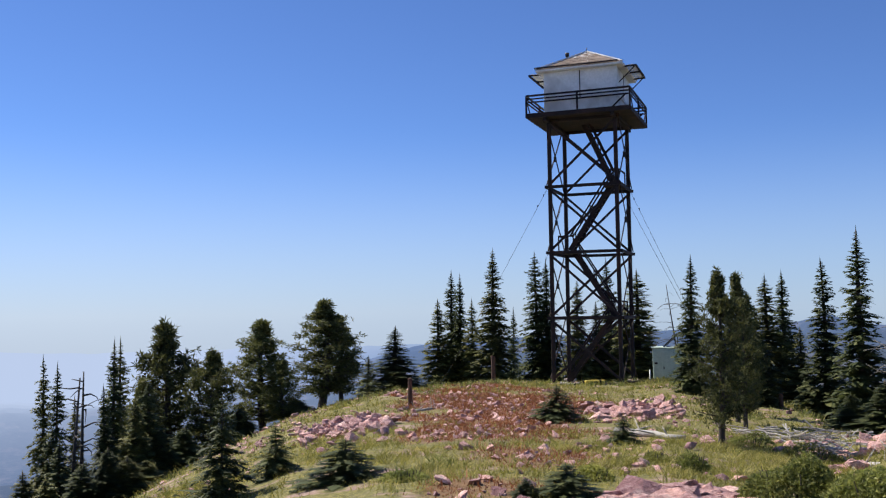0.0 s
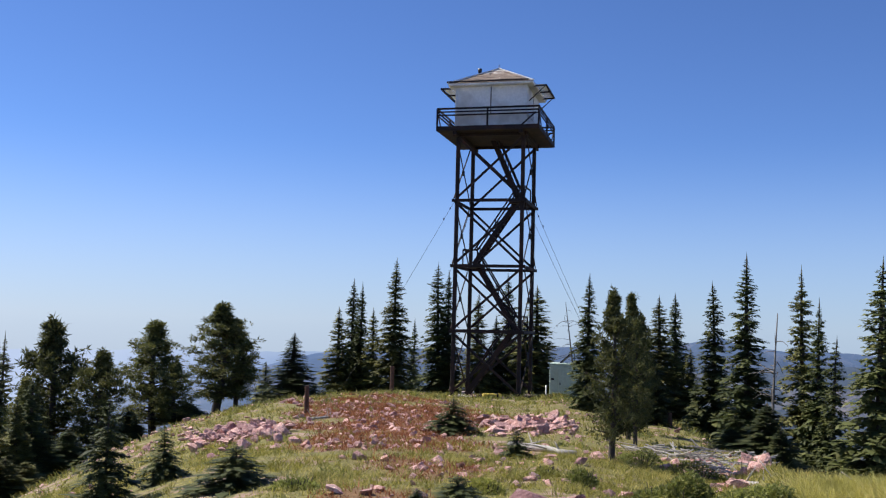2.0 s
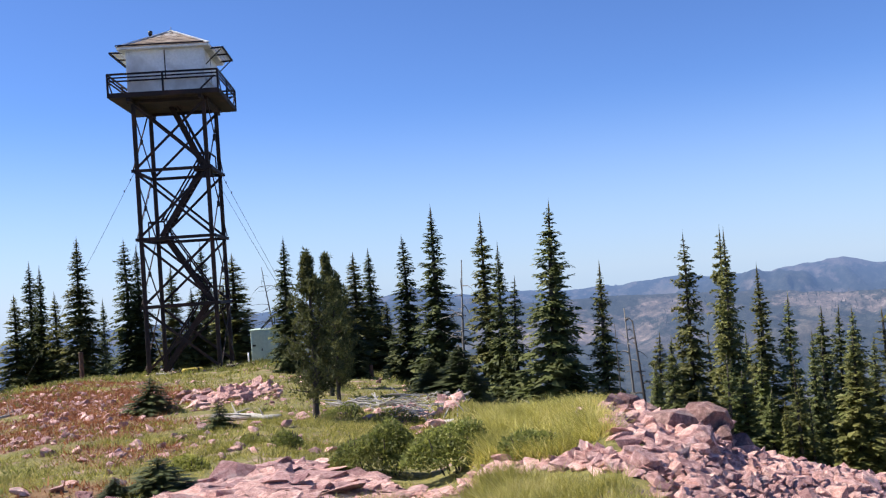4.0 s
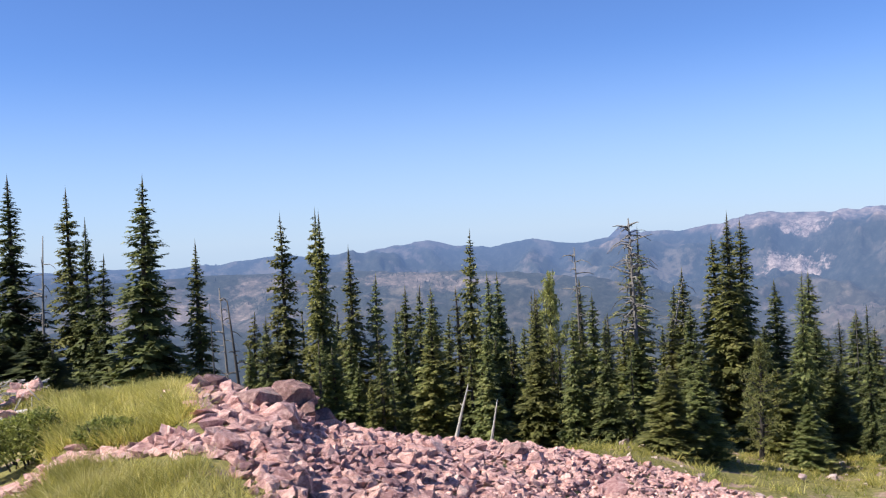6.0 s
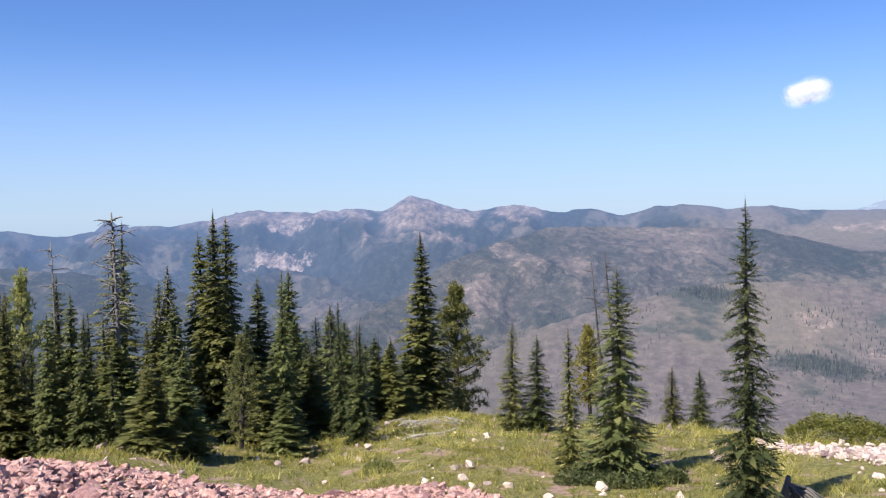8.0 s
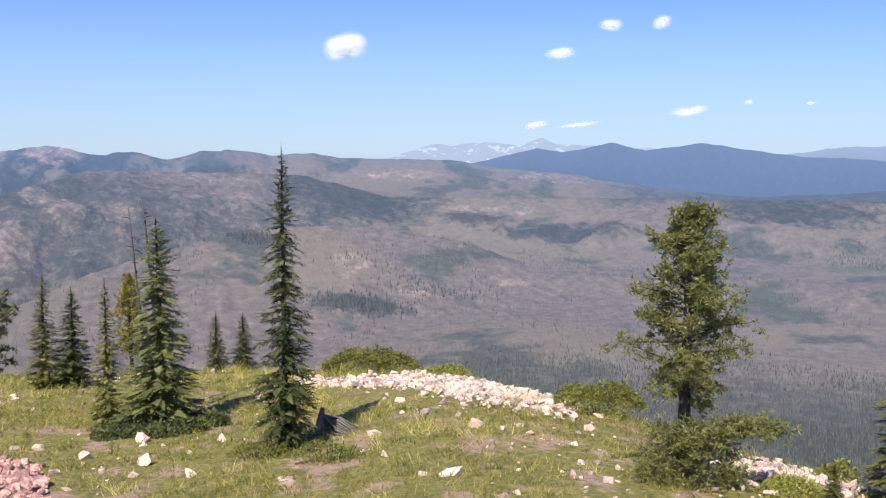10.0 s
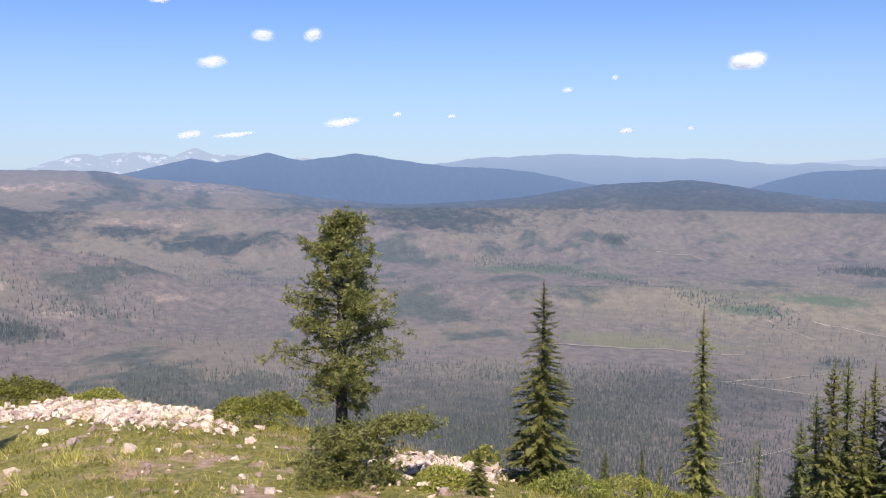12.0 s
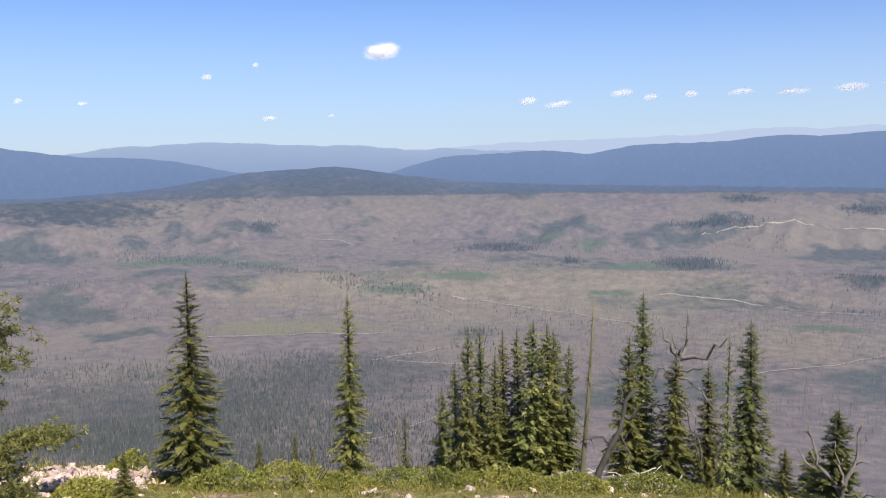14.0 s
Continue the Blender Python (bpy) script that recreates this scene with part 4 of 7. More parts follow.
def fir_meshes(seed, ratio, tiers, ragged=0.25, bare=0.05, shape=0.85, thin=1.0, stations=9, fine=0.72, tuft=0.36):
    """Trunk and crown of a fir one metre tall, ratio wide."""
    rng = np.random.default_rng(seed)
    tv, tf = [], []
    lean = rng.normal(0, 0.008, 2)
    line = [(lean[0] * math.sin(3 * u), lean[1] * math.sin(2.3 * u), u) for u in np.linspace(0, 1, 9)]
    tube(tv, tf, line, [0.016 * (1 - u) ** 0.8 + 0.0015 for u in np.linspace(0, 1, 9)], 7)
    r0 = ratio * 0.6
    rows = []
    # whorls of boughs up the trunk, closer together towards the top, with gaps between them
    whorls = int(tiers * 0.68)
    for k in range(whorls):
        u = bare + (0.985 - bare) * (1 - (1 - max(0, k + rng.uniform(-0.45, 0.45)) / whorls) ** 1.25 if k < whorls - 1 else 1)
        u = min(max(u, bare), 0.985)
        reach = r0 * ((1 - u) ** shape) * (1 - 0.35 * max(0, 0.12 - u) / 0.12) + 0.010 * min(1, (1 - u) / 0.12) + 0.002
        reach = reach * rng.uniform(0.80, 1.14)
        n = int(round(6 + 6 * (1 - u)))
        turn = rng.uniform(0, 6.28)
        for s in range(n):
            if rng.random() > thin:
                continue
            w = turn + 6.283 * s / n + rng.normal(0, 0.25)
            ln = reach * min(max(1 + ragged * rng.normal(), 0.35), 1.28)
            drop = rng.uniform(-0.48, -0.10) if u < 0.75 else rng.uniform(-0.2, 0.35)
            at_u = min(max(u + rng.normal(0, 0.006), 0.01), 0.985)
            trunk = line[min(8, int(u * 8))]
            rows.append((trunk[0], trunk[1], at_u, math.cos(w), math.sin(w), 0.0, ln, drop))
    rows = np.array(rows)
    n = len(rows)
    up = np.array((0, 0, 1.0))
    root, out = rows[:, None, None, :3], rows[:, None, None, 3:6]
    ln, drop = rows[:, 6].reshape(-1, 1, 1, 1), rows[:, 7].reshape(-1, 1, 1, 1)
    across = np.cross(out, up)
    pick = lambda lo, hi: rng.uniform(lo, hi, (n, stations, 2, 1))
    f = 0.05 + 0.87 * (np.arange(stations).reshape(1, -1, 1, 1) + rng.uniform(0.1, 0.9, (n, stations, 1, 1))) / stations
    p = root + out * ln * f + up * drop * ln * f * (0.7 + 0.4 * f)
    hand = np.array((-1.0, 1.0)).reshape(1, 1, 2, 1)
    go = unit(out * pick(0.35, 0.9) + across * hand * pick(0.4, 1.0) + up * pick(-0.62, 0.14))
    size = (ln * (0.42 - 0.20 * f) * pick(0.7, 1.25) + 0.004 * np.minimum(1, (1 - root[..., 2:]) / 0.1) + 0.002) * fine
    tilt = np.concatenate([rng.normal(0, .28, (n, stations, 2, 2)), np.ones((n, stations, 2, 1))], -1)
    p = np.broadcast_to(p, go.shape)
    crown = [sprays(p, p + go * size, unit(np.cross(go, tilt)), size * tuft)]
    root, out, ln, drop, across = root[:, 0, 0], out[:, 0, 0], ln[:, 0, 0], drop[:, 0, 0], across[:, 0, 0]
    crown.append(sprays(root + out * ln * 0.5 + up * drop * ln * 0.45, root + out * ln * 1.06 + up * (drop * ln + rng.uniform(0, 0.12, (n, 1)) * ln), across, ln * 0.15 + 0.002))
    top = np.array([(line[8][0], line[8][1], 0.95)] * 2)
    crown.append(sprays(top, top + up * 0.07, np.array(((1.0, 0, 0), (0, 1.0, 0))), 0.004))
    return tv, tf, np.concatenate(crown)


def bursts(rng, centres, sizes, count, flat=0.8, broad=0.15):
    """Tufts of needles round their centres."""
    n = len(centres)
    go = unit(rng.normal(size=(n, count, 3)) * (1, 1, flat) + (0, 0, 0.25))
    side = unit(np.cross(go, rng.normal(size=(n, count, 3))))
    s = np.asarray(sizes).reshape(-1, 1, 1) * rng.uniform(0.6, 1.15, (n, count, 1))
    c = np.asarray(centres)[:, None]
    return sprays(c + go * s * 0.08, c + go * s, side, s * broad)


def leaf_mesh(name, triangles, material):
    return quick_mesh(name, triangles, np.arange(3 * len(triangles)).reshape(-1, 3), material)


def pine_meshes(seed, ratio, limbs, base=0.18, tuft=0.055, needles=13, round_top=0.6, droop=0.0, clumps=7, loose=0.018, profile=None):
    """Trunk with limbs, and crown, of an open irregular pine or larch one metre tall."""
    rng = np.random.default_rng(seed)
    tv, tf, hearts = [], [], []
    bend = rng.normal(0, 0.02, 2)
    spine = lambda u: np.array((bend[0] * math.sin(2.6 * u), bend[1] * math.sin(3.1 * u), u))
    us = np.linspace(0, 0.98, 9)
    tube(tv, tf, [spine(u) for u in us], [0.024 * (1 - u) ** 0.75 + 0.002 for u in us], 8)
    for k in range(limbs):
        u = base + (0.96 - base) * (k + rng.random()) / limbs
        bell = (math.sin(math.pi * min(1, max(0, (u - base * 0.55) / (1.06 - base * 0.55)) ** round_top)) * min(1.0, 0.25 + 2.6 * (1 - u)) + 0.11 * (1.05 - u))
        if profile:
            bell = float(np.interp(u, *profile))
        ln = ratio / 2 * bell * (rng.uniform(0.45, 1.15) if profile else rng.uniform(0.55, 1.14))
        w = k * 2.4 + rng.normal(0, 0.4)
        out = np.array((math.cos(w), math.sin(w), 0))
        rise = rng.uniform(0.15, 0.7) * (0.4 + u) - droop * (1 - u)
        reach = lambda f: spine(u) + out * ln * f + np.array((0, 0, ln * rise * f * (0.5 + 0.5 * f)))
        tube(tv, tf, [reach(f) for f in (0, 0.35, 0.7, 1.0)], [0.007 * (1 - u) + 0.003, 0.004, 0.0025, 0.001], 4)
        for f in rng.uniform(0.12, 1.0, clumps) ** 0.7:
            hearts.append(reach(f) + rng.normal(0, loose + 0.07 * ln, 3) * (1, 1, 0.7))
    hearts += [spine(0.97), spine(0.94), spine(0.99)]
    return tv, tf, bursts(rng, hearts, tuft * rng.uniform(0.7, 1.3, len(hearts)), needles)


def snag_mesh(seed, limbs=14, low=0.3, reach=0.12, thick=0.016, stout=1.0):
    """A bare dead trunk with broken limbs, one metre tall."""
    rng = np.random.default_rng(seed)
    v, f = [], []
    bend = rng.normal(0, 0.02, 2)
    spine = lambda u: np.array((bend[0] * u * u, bend[1] * math.sin(2 * u), u))
    us = np.linspace(0, 1, 8)
    tube(v, f, [spine(u) for u in us], [thick * (1 - 0.8 * u) for u in us], 6)
    for _ in range(limbs):
        u = rng.uniform(low, 0.97)
        w = rng.uniform(0, 6.28)
        ln = reach * rng.uniform(0.3, 1.0) * (1.1 - 0.5 * u)
        out = np.array((math.cos(w), math.sin(w), rng.uniform(-0.1, 0.45)))
        side = rng.normal(0, 0.22, 3)
        sag = np.array((0, 0, -rng.uniform(0.1, 0.6)))
        r = thick * rng.uniform(0.16, 0.34) * stout
        tube(v, f, [spine(u), spine(u) + out * ln * 0.4, spine(u) + (out + side * .6 + sag * .5) * ln * 0.75, spine(u) + (out + side + sag) * ln], [r, r * .75, r * .5, r * .2], 4)
    return v, f


def tree_kit(name, meshes, crown_material, label, category="tree"):
    """The first tree of a kind, kept as a pattern: its meshes."""
    tv, tf, leaves = meshes
    trunk = smooth(mesh_of("trunk", tv, tf, BARK))
    crown = leaf_mesh("crown", leaves, crown_material)
    return name, trunk, crown, label, category


def plant(kit, az, d, height, width, ratio, turn, group="", label="", lean=0.0, sink=0.05):
    name, trunk, crown, text, category = kit
    place = at(az, d)
    s = width / ratio
    m = Matrix.Translation(place - Vector((0, 0, sink))) @ pose(0, 0, 0, lean, lean * 0.5, turn) @ Matrix.Diagonal((s, s, height, 1))
    ob = thing(name, label or text, category, m, group)
    part("trunk", trunk, BARK, ob)
    part("crown", crown, FIR, ob)
    return ob


def recolour(kit, material, label=""):
    """The same kind of tree in other needles."""
    name, trunk, crown, text, category = kit
    crown = crown.copy()
    crown.materials[0] = material
    return name, trunk, crown, label or text, category


RATIO = 0.24
fir_kits = [tree_kit("fir_tree", fir_meshes(11 + k, RATIO, (78, 84, 72, 86)[k % 4], (0.20, 0.27, 0.17, 0.3)[k % 4], 0.03, (0.95, 1.08, 0.82, 0.9)[k % 4], 1.0, 7, 0.96, 0.40),
                     FIR if k % 3 else FIR_WARM, "dark green narrow fir with tiered boughs") for k in range(6)]
# copies of these firs with the sunlit look put into the needle colour
lit_kits = [recolour(kit, (FIR_LIT, FIR_LIT, FIR_WARM)[k % 3], "green narrow fir with tiered boughs tinted as sunlit") for k, kit in enumerate(fir_kits)]
near_kits = [tree_kit("fir_tree", fir_meshes(31 + k, RATIO, (84, 92, 78)[k], 0.28, 0.02, (0.70, 0.64, 0.78)[k], 0.96, 26, 0.52, 0.17), (FIR, FIR_LIT, FIR_WARM)[k], "sunlit olive-green fir with ragged tiered boughs") for k in range(3)]
slope_kits = [tree_kit("fir_tree", fir_meshes(36 + k, RATIO, (80, 88)[k], 0.28, 0.02, (0.72, 0.62)[k], 0.96, 14, 0.64, 0.24), (FIR_WARM, FIR_LIT)[k], "olive-green narrow fir with ragged tiered boughs") for k in range(2)]
thin_kits = [tree_kit("fir_tree", fir_meshes(41 + k, RATIO, 50, 0.4, 0.03, 0.9, 0.75), FIR_LIT if k else FIR_WARM, "thin ragged fir with gaps between its boughs") for k in range(3)]
pine_kits = [tree_kit("pine_tree", pine_meshes(61 + k, 0.42, 70, 0.13, 0.036, 15, 0.55, 0, 17, 0.012), PINE, "dark olive bushy pine with an uneven crown") for k in range(3)]
small_kits = [tree_kit("young_fir", fir_meshes(81 + k, 0.6, 36, 0.25, 0.02, 0.8, 1.0, 16, 0.66, 0.30), FIR, "small bushy young fir on the grass") for k in range(2)]

larch_kit = tree_kit("larch_tree", pine_meshes(71, 0.46, 64, 0.30, 0.021, 20, 0.50, 0.35, 30, 0.013, ((.30, .36, .42, .5, .6, .68, .78, .88, .94, 1.0), (.42, .62, .88, 1.0, .96, .80, .62, .44, .28, .12))), LARCH, "pale green feathery larch with a long low branch")
yellow_kit = tree_kit("pine_tree", pine_meshes(75, 0.42, 70, 0.3, 0.032, 20, clumps=8), YELLOW, "broken-topped pine with yellowing needles")
bright_kit = tree_kit("pine_tree", pine_meshes(77, 0.42, 76, 0.1, 0.030, 20, clumps=8), LARCH, "light green young pine among darker firs")
olive_kit = tree_kit("pine_tree", pine_meshes(79, 0.42, 56, 0.1, 0.032, 22, 0.6, 0, 16, 0.014), PINE_LIT, "olive-green open pine with upturned boughs")
red_kit = tree_kit("dying_fir", fir_meshes(91, RATIO, 44, 0.35, 0.05, 0.85, 0.7), RED_DEAD, "dying fir with rust-brown needles")
# Where the trees stand: direction, distance, height, width of the crown.
FIR_LEFTS = (
    (-19.06, 49.2, 12.36, 2.7), (-2.95, 49.2, 3.39, 2.7), (-4.55, 61.4, 4.47, 2.7), (4.2, 92, 12.14, 2.69),
)
FIR_BEHINDS = (
    (-0.48, 72.3, 9.32, 3.28), (0.52, 74.3, 11.57, 2.99), (0.92, 73.3, 10.83, 2.41), (1.61, 72.3, 8.29, 2.38), (3.01, 70.3, 10.87, 2.98),
    (5.7, 73.3, 11.35, 3.11), (6.19, 73.3, 10.84, 2.68), (7.99, 70.3, 8.33, 2.67), (9.88, 76.3, 11.37, 3.46), (11.37, 72.3, 9.28, 4.5),
    (9.08, 72.3, 7.08, 2.65), (10.68, 73.3, 7.22, 3.22),
)
PINE_LEFTS = (
    (-16.15, 42.3, 8.46, 3.06), (-13.66, 40.3, 4.90, 2.16), (-10.79, 43.3, 5.30, 2.59), (-7.42, 46.3, 5.40, 2.92), (-6.23, 47.3, 4.51, 1.79),
    (-17.44, 40.3, 6.37, 1.78), (-9.6, 42.3, 2.79, 1.6),
)
FIR_LOWS = (
    (-22.82, 36.3, 9.02, 1.59), (-22.31, 35.3, 8.22, 1.55), (-19.15, 37.3, 7.93, 1.8), (-17.15, 34.3, 4.22, 1.88), (-21.23, 37.3, 7.25, 1.64),
    (-19.72, 33.3, 5.24, 1.22), (-17.94, 33.3, 3.81, 1.46),
)
SMALL_FIRS = (
    (-12.97, 16.8, 1.88, 1.17), (-10.04, 18.4, 1.08, 0.81), (-5.88, 14.8, 0.69, 1.25), (6.53, 26.6, 1.04, 1.46), (10.34, 19.9, 0.67, 0.73),
    (6.92, 11.9, 0.47, 0.95), (4.68, 11.9, 0.28, 0.44),
)
FIR_RIGHTS = (
    (14.59, 44.3, 6.30, 1.69), (18.86, 46.3, 5.81, 2.1), (19.75, 48.3, 6.42, 1.84), (21.64, 43.3, 7.52, 1.96), (23.74, 36.3, 9.01, 2.34),
    (26.71, 35.3, 10.46, 2.17), (27.21, 34.3, 9.19, 1.76), (28.3, 33.3, 7.98, 1.66), (20.45, 47.3, 4.04, 1.45), (17.97, 40.3, 4.08, 1.47),
    (24.54, 29.3, 2.84, 2.47), (22.85, 30.3, 1.28, 1.33), (25.53, 28.3, 2.94, 1.66),
)
PINE_RIGHTS = (
    (15.9, 21.0, 3.74, 1.2), (16.9, 30.3, 4.6, 1.34), (17.3, 27.3, 3.6, 1.1), (17.49, 34.3, 4.14, 1.08),
)
FIR_MIDS = (
    (30.35, 30.3, 9.85, 2.33), (30.94, 31.3, 9.27, 1.6), (33.32, 31.3, 8.94, 1.83), (38.17, 32.3, 10.63, 1.77), (40.45, 33.3, 11.26, 1.71),
    (40.85, 34.3, 11.68, 1.76), (42.23, 32.3, 9.47, 1.84), (43.82, 32.3, 8.43, 1.56), (44.8, 30.3, 6.61, 1.22), (46.4, 34.3, 8.29, 1.38),
    (47.09, 32.3, 6.8, 1.42), (49.47, 34.3, 9.67, 1.38), (50.56, 33.3, 7.75, 1.46), (36.98, 36.3, 8.12, 1.06), (51.86, 35.3, 6.15, 1.16),
    (52.95, 35.3, 7.5, 1.29), (40.94, 28.3, 5.23, 1.66), (44.11, 29.3, 4.98, 1.29),
)
FIR_DENSES = (
    (51.13, 36.3, 8.6, 1.59), (51.82, 34.3, 5.69, 1.51), (53.11, 38.3, 8.23, 1.54), (56.18, 34.3, 7.07, 2.26), (61.94, 36.3, 6.8, 1.59),
    (63.43, 37.3, 7.94, 1.8), (64.61, 35.3, 8.1, 1.81), (65.11, 36.3, 8.1, 1.59), (67.1, 38.3, 6.13, 1.74), (68.88, 37.3, 6.21, 1.75),
    (57.67, 36.3, 5.99, 2.12), (49.84, 31.3, 4.45, 1.6), (53.21, 32.3, 4.36, 2.36), (47.96, 35.3, 7.24, 1.29), (45.28, 34.3, 7.53, 1.25),
)
FIR_FRONTS = (
    (60.53, 24.8, 2.23, 1.27), (69.8, 46.2, 5.25, 1.69), (71.49, 47.1, 6.88, 2.59), (62.7, 25.9, 2.91, 1.14), (67.27, 30.6, 2.71, 1.34),
    (59.06, 31.7, 3.69, 2.09), (64.53, 42.1, 6.09, 3.08), (73.38, 46.3, 4.87, 1.86), (68.55, 28.4, 2.0, 1.04), (76.81, 41.0, 8.18, 2.4),
)
BRIGHT_PINES = (
    (54.2, 33.3, 7.58, 1.78), (65.88, 28.5, 3.51, 1.25),
)
PINE_MIDS = (
    (78.79, 44.5, 7.49, 2.8), (74.62, 43.0, 3.36, 1.49),
)
RED_FIRS = (
    (72.78, 46.5, 5.7, 1.53),
)
DEAD_TOPS = (
    (59.16, 33.3, 7.16, 2.52),
)
FIR_SLOPES = (
    (70.53, 48.0, 6.6, 2.05), (71.79, 32.2, 4.76, 0.73), (72.89, 30.2, 3.89, 0.94), (82.2, 31.7, 3.73, 1.08), (83.68, 31.6, 3.25, 1.17),
    (85.59, 23.5, 3.64, 0.8), (88.45, 22.3, 4.97, 1.5), (91.71, 36.6, 2.72, 1.0), (93.29, 35.3, 2.49, 0.96), (95.74, 18.3, 5.87, 1.1),
    (68.52, 31.7, 5.74, 1.09),
)
PINE_SLOPES = (
    (86.94, 39.5, 4.84, 1.37),
)
LARCHS = (
    (119.67, 15.2, 4.49, 2.26),
)
FIR_EDGES = (
    (131.92, 15.8, 3.54, 1.13), (141.25, 16.8, 3.69, 0.77), (135.76, 17.9, 1.2, 0.35), (137.91, 16.2, 1.09, 0.24), (138.99, 16.4, 0.89, 0.19),
    (128.01, 13.9, 0.76, 0.32),
)
FIR_CLUSTERS = (
    (146.93, 24.3, 4.09, 0.82), (148.49, 22.3, 4.91, 0.87), (149.39, 23.3, 5.28, 0.78), (150.58, 23.3, 5.18, 0.78), (152.44, 22.3, 4.97, 1.12),
    (153.33, 22.3, 4.85, 1.12), (154.42, 22.3, 4.31, 0.75), (151.56, 23.3, 5.15, 0.94), (153.84, 23.3, 5.01, 1.09), (149.97, 22.3, 4.21, 0.9),
    (147.92, 24.3, 4.73, 0.82), (158.24, 21.3, 4.03, 0.94), (159.04, 22.3, 5.39, 0.9), (162.79, 22.3, 3.71, 0.82), (165.16, 22.3, 4.74, 0.99),
    (167.15, 24.3, 2.33, 0.82), (168.74, 24.3, 2.35, 0.9), (161.0, 21.3, 3.6, 1.0), (169.98, 21.3, 2.53, 0.94),
)

_turn = random.Random(7)


def grove(rows, kits, ratio, group, label="", full=1.0):
    for k, (az, d, h, w) in enumerate(rows):
        plant(kits[(k * 5 + int(d * 10)) % len(kits)], az, d, h, w * full, ratio, _turn.uniform(0, 360), group, label, _turn.uniform(-1.2, 1.2))


def grove_to(rows, kits, ratio, group, label="", full=1.0):
    """The same, but each row gives the angle at which the tree's top is seen."""
    for k, (az, d, el, w) in enumerate(rows):
        h = EYE + d * math.tan(radians(el)) - at(az, d).z
        plant(kits[(k * 5 + int(d * 10)) % len(kits)], az, d, h, w * full, ratio, _turn.uniform(0, 360), group, label, _turn.uniform(-1.2, 1.2))


BEHIND = "firs behind the tower"
grove_to(((-24.9, 21, -10.8, 1.7), (-23.9, 22, -12.2, 1.6), (-22.9, 23, -11.4, 1.6), (-21.3, 25, -10.8, 1.5), (-24.6, 27, -9.6, 1.7), (-23.7, 29, -8.2, 1.8), (-22.5, 30, -8.6, 1.9), (-21.8, 33, -6.6, 1.8), (-20.4, 31, -8.0, 1.9), (-19.4, 31, -7.2, 1.8), (-18.4, 31, -7.8, 1.7), (-17.3, 32, -8.0, 1.8), (-16.4, 34, -6.4, 1.8), (-15.2, 35, -6.3, 1.9), (-12.4, 40, -5.3, 2.0), (-9.0, 43, -4.9, 2.0)), fir_kits, RATIO, "firs below the brow", "dark fir below the brow of the hill")
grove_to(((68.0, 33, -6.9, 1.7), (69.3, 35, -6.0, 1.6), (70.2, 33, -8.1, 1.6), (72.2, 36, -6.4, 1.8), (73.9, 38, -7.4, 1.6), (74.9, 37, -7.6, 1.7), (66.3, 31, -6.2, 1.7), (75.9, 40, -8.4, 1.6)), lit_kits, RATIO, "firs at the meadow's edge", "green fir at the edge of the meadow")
grove(FIR_LEFTS, fir_kits, RATIO, "trees on the brow")
grove(FIR_BEHINDS, fir_kits, RATIO, BEHIND, full=1.0)
grove(PINE_LEFTS, pine_kits, 0.42, "pines on the brow", full=1.2)
grove(FIR_LOWS, fir_kits, RATIO, "firs below the brow")
grove(SMALL_FIRS, small_kits, 0.6, "young firs on the grass")
grove(FIR_RIGHTS, fir_kits, RATIO, "firs beside the shed", full=1.1)
grove(PINE_RIGHTS, pine_kits, 0.42, "pines beside the shed", full=0.98)
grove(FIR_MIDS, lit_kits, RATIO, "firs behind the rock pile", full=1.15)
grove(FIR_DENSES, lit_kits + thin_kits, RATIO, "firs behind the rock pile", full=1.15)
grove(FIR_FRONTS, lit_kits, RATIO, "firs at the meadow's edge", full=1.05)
grove(PINE_MIDS, [olive_kit], 0.42, "pines at the meadow's edge")
grove(DEAD_TOPS, thin_kits, RATIO, "firs behind the rock pile")
grove(FIR_SLOPES, near_kits, RATIO, "firs on the grassy slope", full=0.92)
grove(PINE_SLOPES, [yellow_kit], 0.42, "pines on the grassy slope", full=1.15)
grove(LARCHS, [larch_kit], 0.46, "trees on the scree edge", full=0.92)
grove(FIR_EDGES, [near_kits[2]], RATIO, "firs on the scree edge", full=0.9)
grove(FIR_CLUSTERS, slope_kits, RATIO, "fir clump on the slope")
grove(BRIGHT_PINES, [bright_kit], 0.42, "pines at the meadow's edge")
grove(RED_FIRS, [red_kit], RATIO, "firs at the meadow's edge")

grove_to(((163.9, 20.5, -10.6, .5), (144.6, 18.2, -15.2, .3)), thin_kits, RATIO, "fir clump on the slope", "slender ragged fir with lichened lower boughs")

# young firs fill the gaps below the tall ones behind the rock pile
UNDER = random.Random(19)
for k in range(50):
    az_k = 35.5 + 27.0 * (k + UNDER.random()) / 50
    d_k = UNDER.uniform(27, 37)
    spot = at(az_k, d_k)
    h_k = EYE + d_k * math.tan(radians(UNDER.gauss(-5.4, 1.9))) - spot.z
    if h_k > 1.0:
        plant((lit_kits + thin_kits)[k % 9], az_k, d_k, h_k, h_k * UNDER.uniform(.22, .34), RATIO, UNDER.uniform(0, 360), "young firs behind the rock pile", "young dark green fir below taller firs")


